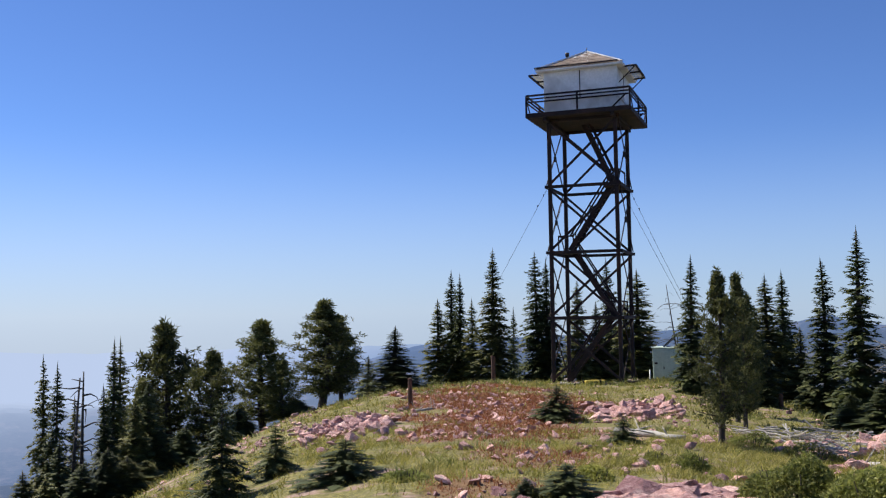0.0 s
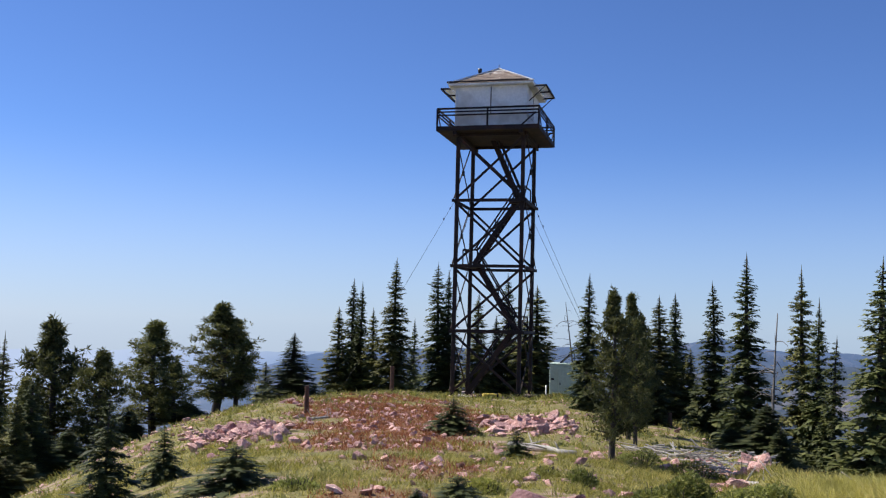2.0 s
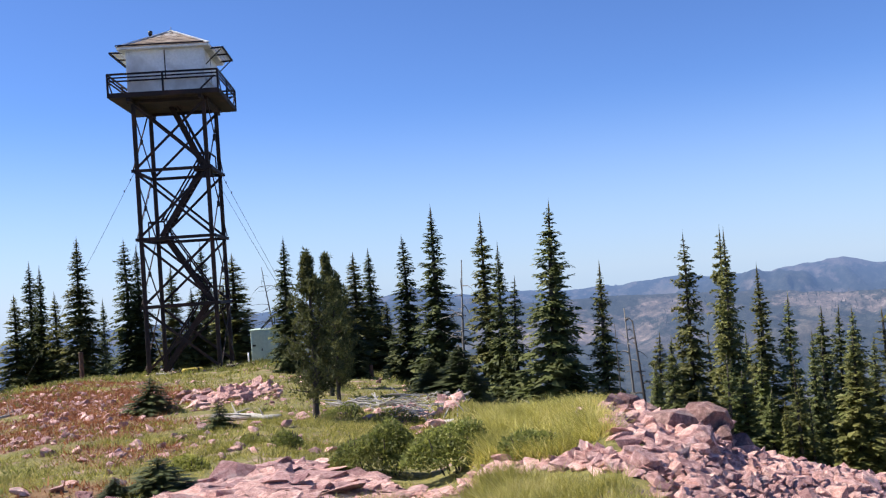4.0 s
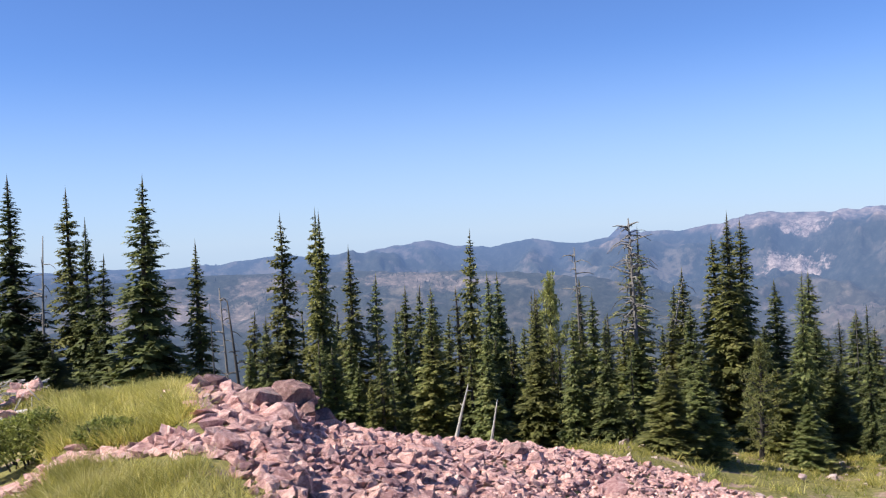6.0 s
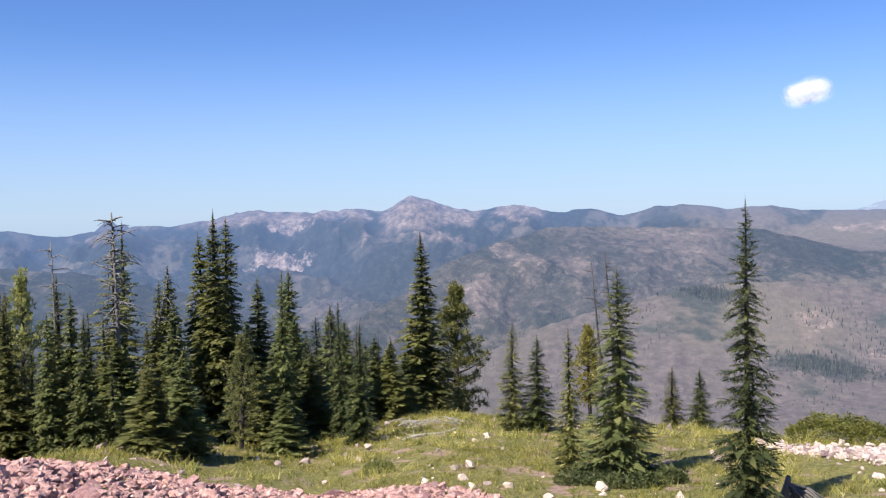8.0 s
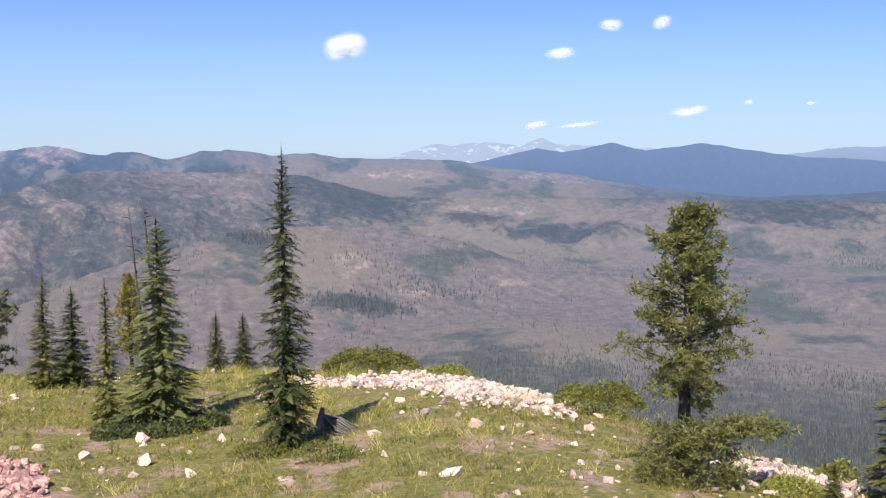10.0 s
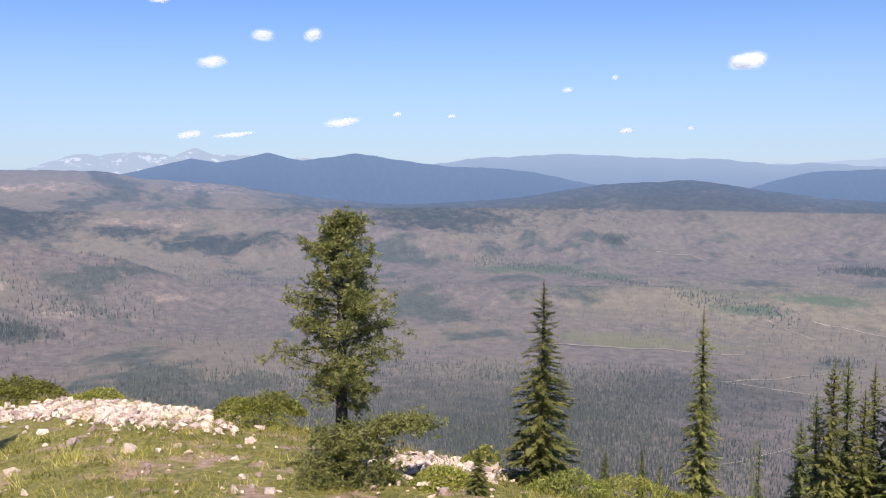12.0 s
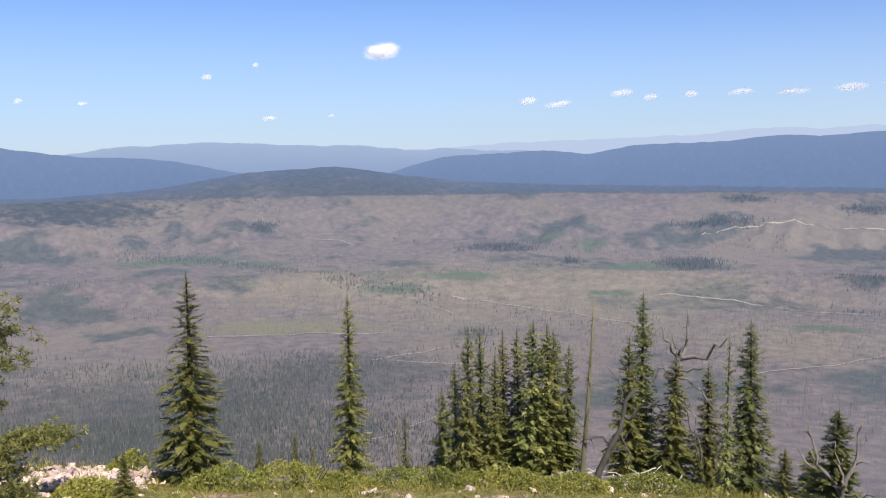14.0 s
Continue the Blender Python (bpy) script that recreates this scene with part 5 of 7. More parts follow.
# ---- the lookout tower ----
def beam(bm, p, q, w, h=None, up=(0, 0, 1)):
    """Adds a squared timber from p to q to a bmesh."""
    p, q = Vector(p), Vector(q)
    h = h or w
    d = (q - p).normalized()
    a = d.cross(Vector(up))
    a = (a if a.length > 1e-3 else d.cross(Vector((0, 1, 0)))).normalized()
    b = a.cross(d)
    vs = [bm.verts.new(e + a * (w / 2) * i + b * (h / 2) * j) for e in (p, q) for i, j in ((-1, -1), (1, -1), (1, 1), (-1, 1))]
    for f in ((3, 2, 1, 0), (4, 5, 6, 7), (0, 1, 5, 4), (1, 2, 6, 5), (2, 3, 7, 6), (3, 0, 4, 7)):
        bm.faces.new([vs[i] for i in f])
    return bm


def bar(name, p, q, w, material, parent, h=None, label="", bevel=0.0):
    bm = beam(bmesh.new(), p, q, w, h)
    if bevel:
        bmesh.ops.bevel(bm, geom=bm.edges[:], offset=bevel, segments=1, affect="EDGES")
    return part(name, bm, material, parent, label)


def block(name, lo, hi, material, parent, label="", bevel=0.01):
    bm = bmesh.new()
    bmesh.ops.create_cube(bm, size=1.0)
    lo, hi = Vector(lo), Vector(hi)
    for v in bm.verts:
        v.co = Vector((lo[i] + (hi[i] - lo[i]) * (v.co[i] + 0.5) for i in range(3)))
    if bevel:
        bmesh.ops.bevel(bm, geom=bm.edges[:], offset=bevel, segments=1, affect="EDGES")
    return part(name, bm, material, parent, label)


def rod(name, p, q, r, material, parent, label="", sides=6):
    v, f = [], []
    tube(v, f, [tuple(p), tuple((Vector(p) + Vector(q)) / 2), tuple(q)], [r, r, r], sides)
    return part(name, smooth(mesh_of(name, v, f, material)), material, parent, label)


T_AZ, T_FAR, T_YAW = 8.9, 58.4, -20.7
tower_at = at(T_AZ, T_FAR)
tower_m = pose(tower_at.x, tower_at.y, 0, 0, 0, T_YAW)
LEG, LEVELS = 2.0, (-2.93, 1.15, 5.05, 9.0, 13.0)
DECK, RAIL = 3.08, 14.42


def lookout_tower():
    t = thing("lookout_tower", "tall dark timber fire lookout tower with a white cabin", "tower", tower_m)
    corners = [(-LEG, -LEG), (LEG, -LEG), (LEG, LEG), (-LEG, LEG)]
    for x, y in corners:
        bar("leg", (x, y, LEVELS[0]), (x, y, LEVELS[-1]), 0.22, TIMBER, t, bevel=0.02)
        block("footing", (x - .32, y - .32, LEVELS[0] - .4), (x + .32, y + .32, LEVELS[0] + .22), PALE_ROCK, t, "rough concrete footing")
    for k, z in enumerate(LEVELS[1:]):
        for i in range(4):
            a, b = corners[i], corners[(i + 1) % 4]
            out = 0.17
            o = ((a[0] + b[0]) / (2 * LEG) * out, (a[1] + b[1]) / (2 * LEG) * out)
            ext = 0.28
            dx, dy = (b[0] - a[0]) / (2 * LEG) * ext, (b[1] - a[1]) / (2 * LEG) * ext
            bar("girt", (a[0] + o[0] - dx, a[1] + o[1] - dy, z), (b[0] + o[0] + dx, b[1] + o[1] + dy, z), 0.10, TIMBER, t, 0.18)
    for k in range(4):
        z0, z1 = LEVELS[k] + (0.5 if k == 0 else 0.15), LEVELS[k + 1] - 0.15
        for i in range(4):
            a, b = corners[i], corners[(i + 1) % 4]
            broad = i % 2 == 0
            for n, (p, q) in enumerate(((a, b), (b, a))):
                s = 0.10 + 0.1 * n
                ox, oy = (a[0] + b[0]) / (2 * LEG) * s, (a[1] + b[1]) / (2 * LEG) * s
                bar("brace", (p[0] + ox, p[1] + oy, z0), (q[0] + ox, q[1] + oy, z1), 0.07 if broad else 0.05, TIMBER, t, 0.14 if broad else 0.09)
            if not broad:
                cx, cy = (a[0] + b[0]) / 2, (a[1] + b[1]) / 2
                block("gusset", (cx - .06 + (.14 if cx > 0 else -.14), cy - .14, (z0 + z1) / 2 - .16), (cx + .06 + (.14 if cx > 0 else -.14), cy + .14, (z0 + z1) / 2 + .16), IRON, t)
    # stairs zigzag up inside the legs
    runs = (((-1.5, LEVELS[0] + .25), (1.3, 1.25)), ((1.3, 1.25), (-1.2, 5.25)), ((-1.2, 5.25), (1.4, 9.15)), ((1.4, 9.15), (-0.4, 13.2)))
    for k, ((xa, za), (xb, zb)) in enumerate(runs):
        y0 = -0.55 if k % 2 == 0 else 0.35
        flight = bar("stair_flight", (xa, y0, za), (xb, y0, zb), 0.07, TIMBER, t, 0.27, "steep dark plank stair")
        bar("stringer", (xa, y0 + .75, za), (xb, y0 + .75, zb), 0.07, TIMBER, flight, 0.27)
        n = 14
        for s in range(1, n):
            f = s / n
            x, z = xa + (xb - xa) * f, za + (zb - za) * f
            block("tread", (x - .13, y0 + .03, z - .02), (x + .13, y0 + .72, z + .02), TIMBER, flight, bevel=0)
        for y in (y0, y0 + .75):
            bar("handrail", (xa, y, za + .85), (xb, y, zb + .85), 0.05, TIMBER, flight, 0.09)
            for f in (0.08, 0.5, 0.92):
                x, z = xa + (xb - xa) * f, za + (zb - za) * f
                bar("rail_post", (x, y, z), (x, y, z + .87), 0.06, TIMBER, flight)
    for x, z in ((1.45, 1.15), (-1.35, 5.15), (1.5, 9.05)):
        landing = block("landing", (x - .5, -1.0, z - .08), (x + .5, 1.2, z + .08), TIMBER, t)
        for y in (-0.95, 1.15):
            bar("rail_post", (x + (.45 if x > 0 else -.45), y, z), (x + (.45 if x > 0 else -.45), y, z + .95), 0.07, TIMBER, landing)
        bar("handrail", (x + (.45 if x > 0 else -.45), -.95, z + .95), (x + (.45 if x > 0 else -.45), 1.15, z + .95), 0.05, TIMBER, landing, 0.1)
        bar("handrail", (x - .45, -.95, z + .95), (x + .45, -.95, z + .95), 0.05, TIMBER, landing, 0.1)
    # platform: joists, planks, rim and railing
    for k in range(9):
        y = -DECK + 0.12 + k * (2 * DECK - 0.24) / 8
        bar("joist", (-DECK + .05, y, 13.18), (DECK - .05, y, 13.21), 0.09, TIMBER, t, 0.17)
    for x in (-LEG, LEG):
        bar("girder", (x, -DECK + .06, 12.98), (x, DECK - .06, 12.98), 0.2, TIMBER, t, 0.2)
    n = 26
    for k in range(n):
        x0 = -DECK + 2 * DECK * k / n
        block("deck_plank", (x0 + .006, -DECK, 13.30), (x0 + 2 * DECK / n - .006, DECK, 13.35), TIMBER, t, bevel=0)
    for k in range(16):
        y0 = -DECK + .05 + (2 * DECK - .1) * k / 16
        block("soffit_board", (-DECK + .05, y0 + .004, 13.09), (DECK - .05, y0 + (2 * DECK - .1) / 16 - .004, 13.12), TIMBER, t, bevel=0)
    ring = [(-DECK, -DECK), (DECK, -DECK), (DECK, DECK), (-DECK, DECK)]
    for i in range(4):
        a, b = ring[i], ring[(i + 1) % 4]
        bar("rim_board", (*a, 13.22), (*b, 13.22), 0.06, TIMBER, t, 0.27)
        for z in (RAIL, RAIL - .20, RAIL - .40):
            bar("deck_rail", (*a, z), (*b, z), 0.06, TIMBER, t, 0.11 if z == RAIL else 0.08)
        for f in (0, 0.5):
            x, y = a[0] + (b[0] - a[0]) * f, a[1] + (b[1] - a[1]) * f
            bar("railing_post", (x, y, 13.1), (x, y, RAIL), 0.10, TIMBER, t)
        for f, g in ((0.03, 0.17), (0.97, 0.83)):
            p = (a[0] + (b[0] - a[0]) * f, a[1] + (b[1] - a[1]) * f, RAIL - .35)
            q = (a[0] + (b[0] - a[0]) * g, a[1] + (b[1] - a[1]) * g, 13.3)
            bar("railing_brace", p, q, 0.05, TIMBER, t, 0.09)
    cabin(t)
    return t


def cabin(t):
    C, Z0, Z1 = 2.18, 13.36, 16.0
    cab = block("cabin", (-C, -C, Z0), (C, C, Z1), WHITE, t, "white painted lookout cabin, shutters closed", 0.0)
    # closed shutter boards, sill and corner trim on each side
    for i, (ux, uy) in enumerate(((1, 0), (0, 1), (-1, 0), (0, -1))):
        nx, ny = uy, -ux
        def put(name, s0, s1, z0, z1, o0, o1, material, label=""):
            xs = sorted((ux * s0 + nx * (C + o0), ux * s1 + nx * (C + o1)))
            ys = sorted((uy * s0 + ny * (C + o0), uy * s1 + ny * (C + o1)))
            return block(name, (xs[0], ys[0], z0), (xs[1], ys[1], z1), material, cab, label, 0.006)
        put("sill", -C - .04, C + .04, Z0 + .82, Z0 + .90, .002, .06, WHITE)
        put("shutter", -C + .12, -.03, Z0 + .92, Z1 - .12, .003, .035, WHITE, "closed white shutter board")
        put("shutter", .03, C - .12, Z0 + .92, Z1 - .12, .003, .035, WHITE, "closed white shutter board")
        put("corner_board", -C - .03, -C + .10, Z0, Z1, .003, .03, WHITE)
        put("corner_board", C - .10, C + .03, Z0, Z1, .004, .028, WHITE)
        put("mullion", -.028, .028, Z0 + .92, Z1 - .1, .004, .05, TIMBER)
    # hipped roof of shingle courses
    E, ridge, zt = C + .42, 0.0, 17.55
    bm = bmesh.new()
    apex = [bm.verts.new((sx * .05, sy * .05, zt)) for sx, sy in ((-1, -1), (1, -1), (1, 1), (-1, 1))]
    eave = [bm.verts.new((sx * E, sy * E, Z1 + .06)) for sx, sy in ((-1, -1), (1, -1), (1, 1), (-1, 1))]
    under = [bm.verts.new((sx * E, sy * E, Z1 - .05)) for sx, sy in ((-1, -1), (1, -1), (1, 1), (-1, 1))]
    bm.faces.new(apex)
    bm.faces.new(under[::-1])
    for i in range(4):
        j = (i + 1) % 4
        bm.faces.new((eave[i], eave[j], apex[j], apex[i]))
        bm.faces.new((under[i], under[j], eave[j], eave[i]))
    roof = part("roof", bm, WHITE, cab, "hipped shingle roof with white hip boards")
    rng = random.Random(3)
    for i in range(4):
        turn = pose(0, 0, 0, 0, 0, 90 * i)
        courses = 9
        for k in range(courses):
            f0, f1 = k / courses, (k + 1.12) / courses
            w0 = E * (1 - f0)
            n = max(1, int(round(2 * w0 / 0.30)))
            bm = bmesh.new()
            for s in range(n):
                a = -w0 + 2 * w0 * s / n + .006
                b = -w0 + 2 * w0 * (s + 1) / n - .006
                lift = rng.uniform(0.02, 0.045)
                sh = lambda x: x * (1 - min(f1, 1)) / (1 - f0)
                pts = []
                for x, f, up in ((a, f0, lift), (b, f0, lift), (sh(b), min(f1, .995), .012), (sh(a), min(f1, .995), .012)):
                    y, z = -E * (1 - f), Z1 + .06 + (zt - Z1 - .06) * f
                    pts.append((Vector((x, y - .4 * up, z + up)), Vector((x, y, z + .002))))
                top = [bm.verts.new(p) for p, _ in pts]
                low = [bm.verts.new(q) for _, q in pts]
                bm.faces.new(top)
                for c in range(4):
                    e = (c + 1) % 4
                    bm.faces.new((low[c], low[e], top[e], top[c]))
            bm.transform(turn)
            part("shingle_course", bm, SHINGLE, roof)
    for sx, sy in ((-1, -1), (1, -1), (1, 1), (-1, 1)):
        bar("hip_board", (sx * (E + .02), sy * (E + .02), Z1 + .12), (0, 0, zt + .07), 0.17, WHITE, roof, 0.05)
    rod("finial", (0, 0, zt), (0, 0, zt + .28), 0.02, IRON, roof)
    rod("stove_pipe", (-1.3, .3, Z1 + .4), (-1.3, .3, 17.5), 0.085, IRON, cab, "black stove pipe", 10)
    rod("pipe_cap", (-1.3, .3, 17.5), (-1.3, .3, 17.72), 0.13, IRON, cab, sides=10)
    # a dark rail with brackets runs along the front eave
    bar("eave_rail", (-E - .05, -E - .03, Z1 + .16), (E - .25, -E - .03, Z1 + .16), 0.06, TIMBER, roof, 0.09)
    for k in range(6):
        x = -E + .15 + k * .88
        bar("rail_bracket", (x, -E - .03, Z1 + .22), (x, -E + .12, Z1 - .04), 0.06, TIMBER, roof)
    # slatted shutters propped out under the eaves on both sides
    for s in (-1, 1):
        x0, x1, zi, zo = s * (E - .1), s * (E + .66), Z1 - .02, Z1 + .0
        frame_ob = bar("propped_shutter", (x1, -1.7, zo), (x1, 1.7, zo), 0.07, TIMBER, cab, 0.12, "grey slatted shutter propped open under the eave")
        for y in (-1.7, 0, 1.7):
            bar("rib", (x0, y, zi), (x1, y, zo), 0.06, TIMBER, frame_ob, 0.09)
        for f in (0.15, 0.38, 0.6, 0.8):
            x, z = x0 + (x1 - x0) * f, zi + (zo - zi) * f + .05
            bar("slat", (x, -1.75, z), (x, 1.75, z), 0.13, WHITE, frame_ob, 0.025)
        for y in (-1.6, 1.6):
            bar("prop", (s * C, y, Z1 - .95), (x1 - s * .1, y, zo - .05), 0.05, TIMBER, frame_ob)


lookout_tower()


def guy_wire(p, az, d):
    p = tower_m @ Vector(p)
    q = at(az, d)
    ob = thing("guy_wire", "thin steel guy wire anchored to the ground", "cable", group="guy wires of the tower")
    v, f = [], []
    tube(v, f, [tuple(p.lerp(q, u) - Vector((0, 0, 0.9 * u * (1 - u)))) for u in np.linspace(0, 1, 9)], [0.011] * 9, 5)
    part("cable", smooth(mesh_of("cable", v, f, CABLE)), CABLE, ob)
    v, f = [], []
    tube(v, f, [tuple(q - Vector((0, 0, .2))), tuple(q + Vector((0, 0, .12))), tuple(q + Vector((0, 0, .25)))], [.04, .04, .02], 6)
    part("anchor", mesh_of("anchor", v, f, IRON), IRON, ob)
    for u in (0.03, 0.07):
        c = p.lerp(q, u)
        rod("insulator", c - Vector((0, 0, .06)), c + Vector((0, 0, .06)), 0.035, IRON, ob)


guy_wire((-2.1, -2.1, 9.0), -1.5, 68)
guy_wire((-2.1, 2.1, 9.0), 3.5, 74)
guy_wire((2.1, 2.1, 9.0), 17.5, 70)
guy_wire((2.1, -2.1, 9.0), 17.2, 66)


def shed():
    p = at(13.3, 63)
    s = thing("shed", "pale green metal utility shed standing on the grass", "shed", pose(p.x, p.y, p.z - .1, 0, 0, -21))
    block("body", (-.95, -.95, 0), (.95, .95, 2.3), MINT, s, bevel=.02)
    block("roof", (-1.02, -1.02, 2.3), (1.02, 1.02, 2.38), MINT, s, bevel=.02)
    d = block("door", (-.35, -.985, .12), (.6, -.952, 2.1), MINT, s, "closed pale green door", .01)
    for lo, hi in (((-.41, -.992, .1), (-.352, -.955, 2.16)), ((.602, -.992, .1), (.66, -.955, 2.16)), ((-.41, -.992, 2.102), (.66, -.955, 2.17))):
        block("door_frame", lo, hi, MINT, s, bevel=.005)
    block("handle", (-.28, -1.03, 1.0), (-.22, -.986, 1.16), IRON, d, bevel=.005)
    block("vent", (-.85, -.975, 1.3), (-.65, -.952, 1.42), IRON, s, bevel=.004)
    block("base", (-1.0, -1.0, -.3), (1.0, 1.0, 0), PALE_ROCK, s, "concrete base", bevel=.02)
    # a solar panel leans over the roof
    pan = bar("solar_panel", (-.35, .2, 2.4), (.55, .2, 3.25), 1.2, IRON, s, .05, "dark tilted solar panel")
    bar("panel_leg", (.5, .2, 2.38), (.5, .2, 3.1), .05, IRON, pan)
    rod("pipe", (-1.15, -1.0, -.1), (-1.15, -1.0, .95), .05, WHITE, s, "white plastic pipe")


shed()


# ---- shrubs, dead wood and small things ----
def shrub(name, az, d, wide, deep, tall, material, label, seed, leaves=900, size=0.05):
    rng = np.random.default_rng(seed)
    base = at(az, d)
    ob = thing(name, label, "shrub", pose(base.x, base.y, base.z - .03, 0, 0, -az))
    v, f = [], []
    for k in range(10):
        x, y = rng.uniform(-.4, .4) * wide, rng.uniform(-.4, .4) * deep
        tube(v, f, [(x * .6, y * .6, 0), (x * .85, y * .85, tall * .4), (x, y, tall * .75)], [.012, .009, .004], 4)
    tagged(part("woody_base", mesh_of("woody_base", v, f, BARK), BARK, ob), kind="stuff")
    a, r = rng.uniform(0, 6.28, leaves), np.sqrt(rng.random(leaves))
    x, y = np.cos(a) * r * wide / 2, np.sin(a) * r * deep / 2
    lump = 0.80 + 0.20 * np.sin(x * 3.1 + seed) * np.cos(y * 4.3 + x * 1.7) + 0.12 * np.sin(x * 9.1) * np.sin(y * 8.3 + seed)
    top = tall * lump * np.sqrt(np.maximum(0.02, 1 - r * r * 0.9))
    p = np.stack([x, y, top * rng.uniform(0.25, 1.0, leaves) ** 0.5], 1)
    go = unit(rng.normal(size=(leaves, 3)) * (1, 1, .6) + (0, 0, .5))
    side = unit(np.cross(go, rng.normal(size=(leaves, 3))))
    s = size * rng.uniform(.7, 1.4, (leaves, 1))
    tagged(part("foliage", leaf_mesh("foliage", sprays(p, p + go * s, side, s * .36), material), material, ob), kind="stuff")
    return ob


shrub("low_shrub", 19.6, 12.6, 1.4, .8, .70, SHRUB, "broad leafy green shrub between rock slabs and grass", 1, 9000, .048)
shrub("low_shrub", 24.4, 11.5, 1.5, .8, .60, SHRUB, "broad leafy green shrub between rock slabs and grass", 2, 9000, .048)
shrub("low_shrub", 28.8, 10.1, .8, .5, .30, SHRUB, "leafy green shrub below the grass mound", 3, 1800, .052)
shrub("low_shrub", 101.0, 29.5, 3.2, 1.6, 1.0, SHRUB_PALE, "rounded yellow-green shrub on the brow", 4, 7000, .085)
shrub("low_shrub", 114.8, 22.0, 2.2, 1.3, 1.0, SHRUB_PALE, "rounded yellow-green shrub beside pale scree", 5, 6000, .07)
shrub("low_shrub", 105.3, 28.0, 1.8, 1.0, .55, SHRUB_PALE, "low yellow-green shrub on the scree edge", 6, 2600, .07)
shrub("low_shrub", 128.2, 16.6, .8, .6, .45, SHRUB_PALE, "small yellow-green shrub on the scree edge", 7, 500, .08)
for k, (a_, f_, w_, t_) in enumerate(((133.5, 15.2, 1.4, .45), (137.5, 15.6, 1.6, .5), (141.0, 15.4, 1.2, .4), (145.0, 15.9, 1.8, .5), (150.0, 16.2, 1.8, .5), (154.5, 16.2, 1.5, .4), (159.5, 16.8, 1.8, .4), (126.0, 14.6, 1.0, .35))):
    shrub("low_shrub", a_, f_, w_, .9, t_, SHRUB_PALE if k % 3 else SHRUB, "low green shrub along the brow of the slope", 20 + k, 2600, .05)
for k, (a_, f_, w_, t_) in enumerate(((8.5, 14.0, .6, .25), (14.2, 15.5, .5, .35), (12.2, 16.5, .4, .25), (-2.5, 13.8, .7, .25), (-5.5, 17.0, .9, .22), (17.5, 21.5, 1.0, .35), (20.5, 20.5, 1.2, .4), (98.4, 16.6, 1.3, .5), (94.2, 17.6, 1.2, .45), (74.0, 24.0, .9, .5))):
    shrub("low_shrub", a_, f_, w_, .6, t_, SHRUB if k % 2 else SHRUB_PALE, "small green shrub in the dry grass", 40 + k, 1400, .045)


def snag(az, d, top_el, material, label, seed, lean=(0, 0), limbs=14, low=.3, reach=.12, thick=.016, stout=1.0):
    base = at(az, d)
    h = EYE + d * math.tan(radians(top_el)) - base.z
    v, f = snag_mesh(seed, limbs, low, reach, thick, stout)
    # lean: degrees towards the viewer's right
    m = Matrix.Translation(base - Vector((0, 0, .1))) @ pose(0, 0, 0, 0, 0, -az) @ pose(0, 0, 0, 0, lean[0]) @ pose(0, 0, 0, 0, 0, lean[1]) @ Matrix.Diagonal((h, h, h, 1))
    ob = thing("dead_tree", label, "dead tree", m, "dead trees")
    part("trunk", smooth(mesh_of("trunk", v, f, material)), material, ob)


BARE = "bare grey dead trunk with broken limbs"
snag(-20.8, 36, -2.9, CHAR, BARE, 1, (0, 0), 20, .4, .22)
snag(-21.6, 36, -3.2, CHAR, BARE, 2, (3, 0), 16, .4, .2)
snag(24.9, 33, 1.2, GREYWOOD, BARE, 3, (-1, 0), 30, .25, .16, .011)
snag(35.0, 27, -2.3, GREYWOOD, BARE, 4, (-1, 0), 22, .3, .09, .012)
snag(35.9, 27, -3.0, CHAR, "dark bare dead trunk", 5, (-3, 0), 16, .3, .09, .015)
snag(47.9, 17.5, -8.6, DEADWOOD, "leaning bleached dead pole", 6, (14, 0), 2, .5, .12, .034)
snag(50.1, 18.0, -9.65, DEADWOOD, "leaning bleached dead pole", 7, (11, 0), 1, .5, .06, .036)
snag(88.5, 23.6, -2.4, CHAR, "dark dead treetop standing in a fir", 8, (-1, 0), 26, .55, .10, .012)
snag(87.9, 23.8, -3.0, CHAR, "dark dead treetop standing in a fir", 9, (-3, 0), 20, .6, .08, .010)
snag(155.3, 16.8, -8.7, LICHEN, "tall leaning lichen-covered dead trunk", 10, (5, 0), 70, .3, .05, .015, .8)
snag(144.3, 18.0, -15.3, LICHEN, BARE, 14, (-2, 0), 18, .2, .14, .014)
snag(59.2, 32.0, .45, GREYWOOD, "dead-topped fir trunk with tangled bare limbs", 16, (0, 0), 110, .5, .15, .014, 1.1)
snag(60.0, 32.4, -3.0, GREYWOOD, "dead-topped fir trunk with tangled bare limbs", 17, (10, 0), 44, .4, .2, .011)
snag(55.9, 33.0, -1.1, GREYWOOD, BARE, 18, (0, 0), 40, .4, .12, .010)
snag(73.0, 37, -6.4, CHAR, BARE, 19, (1, 0), 24, .3, .12, .010)
snag(71.3, 39, -5.6, CHAR, BARE, 20, (0, 0), 30, .3, .12, .010)
snag(14.0, 64, 1.6, CHAR, BARE, 21, (-8, 0), 26, .3, .3, .012)
snag(33.9, 29, -3.2, CHAR, BARE, 22, (2, 0), 12, .4, .1, .007)


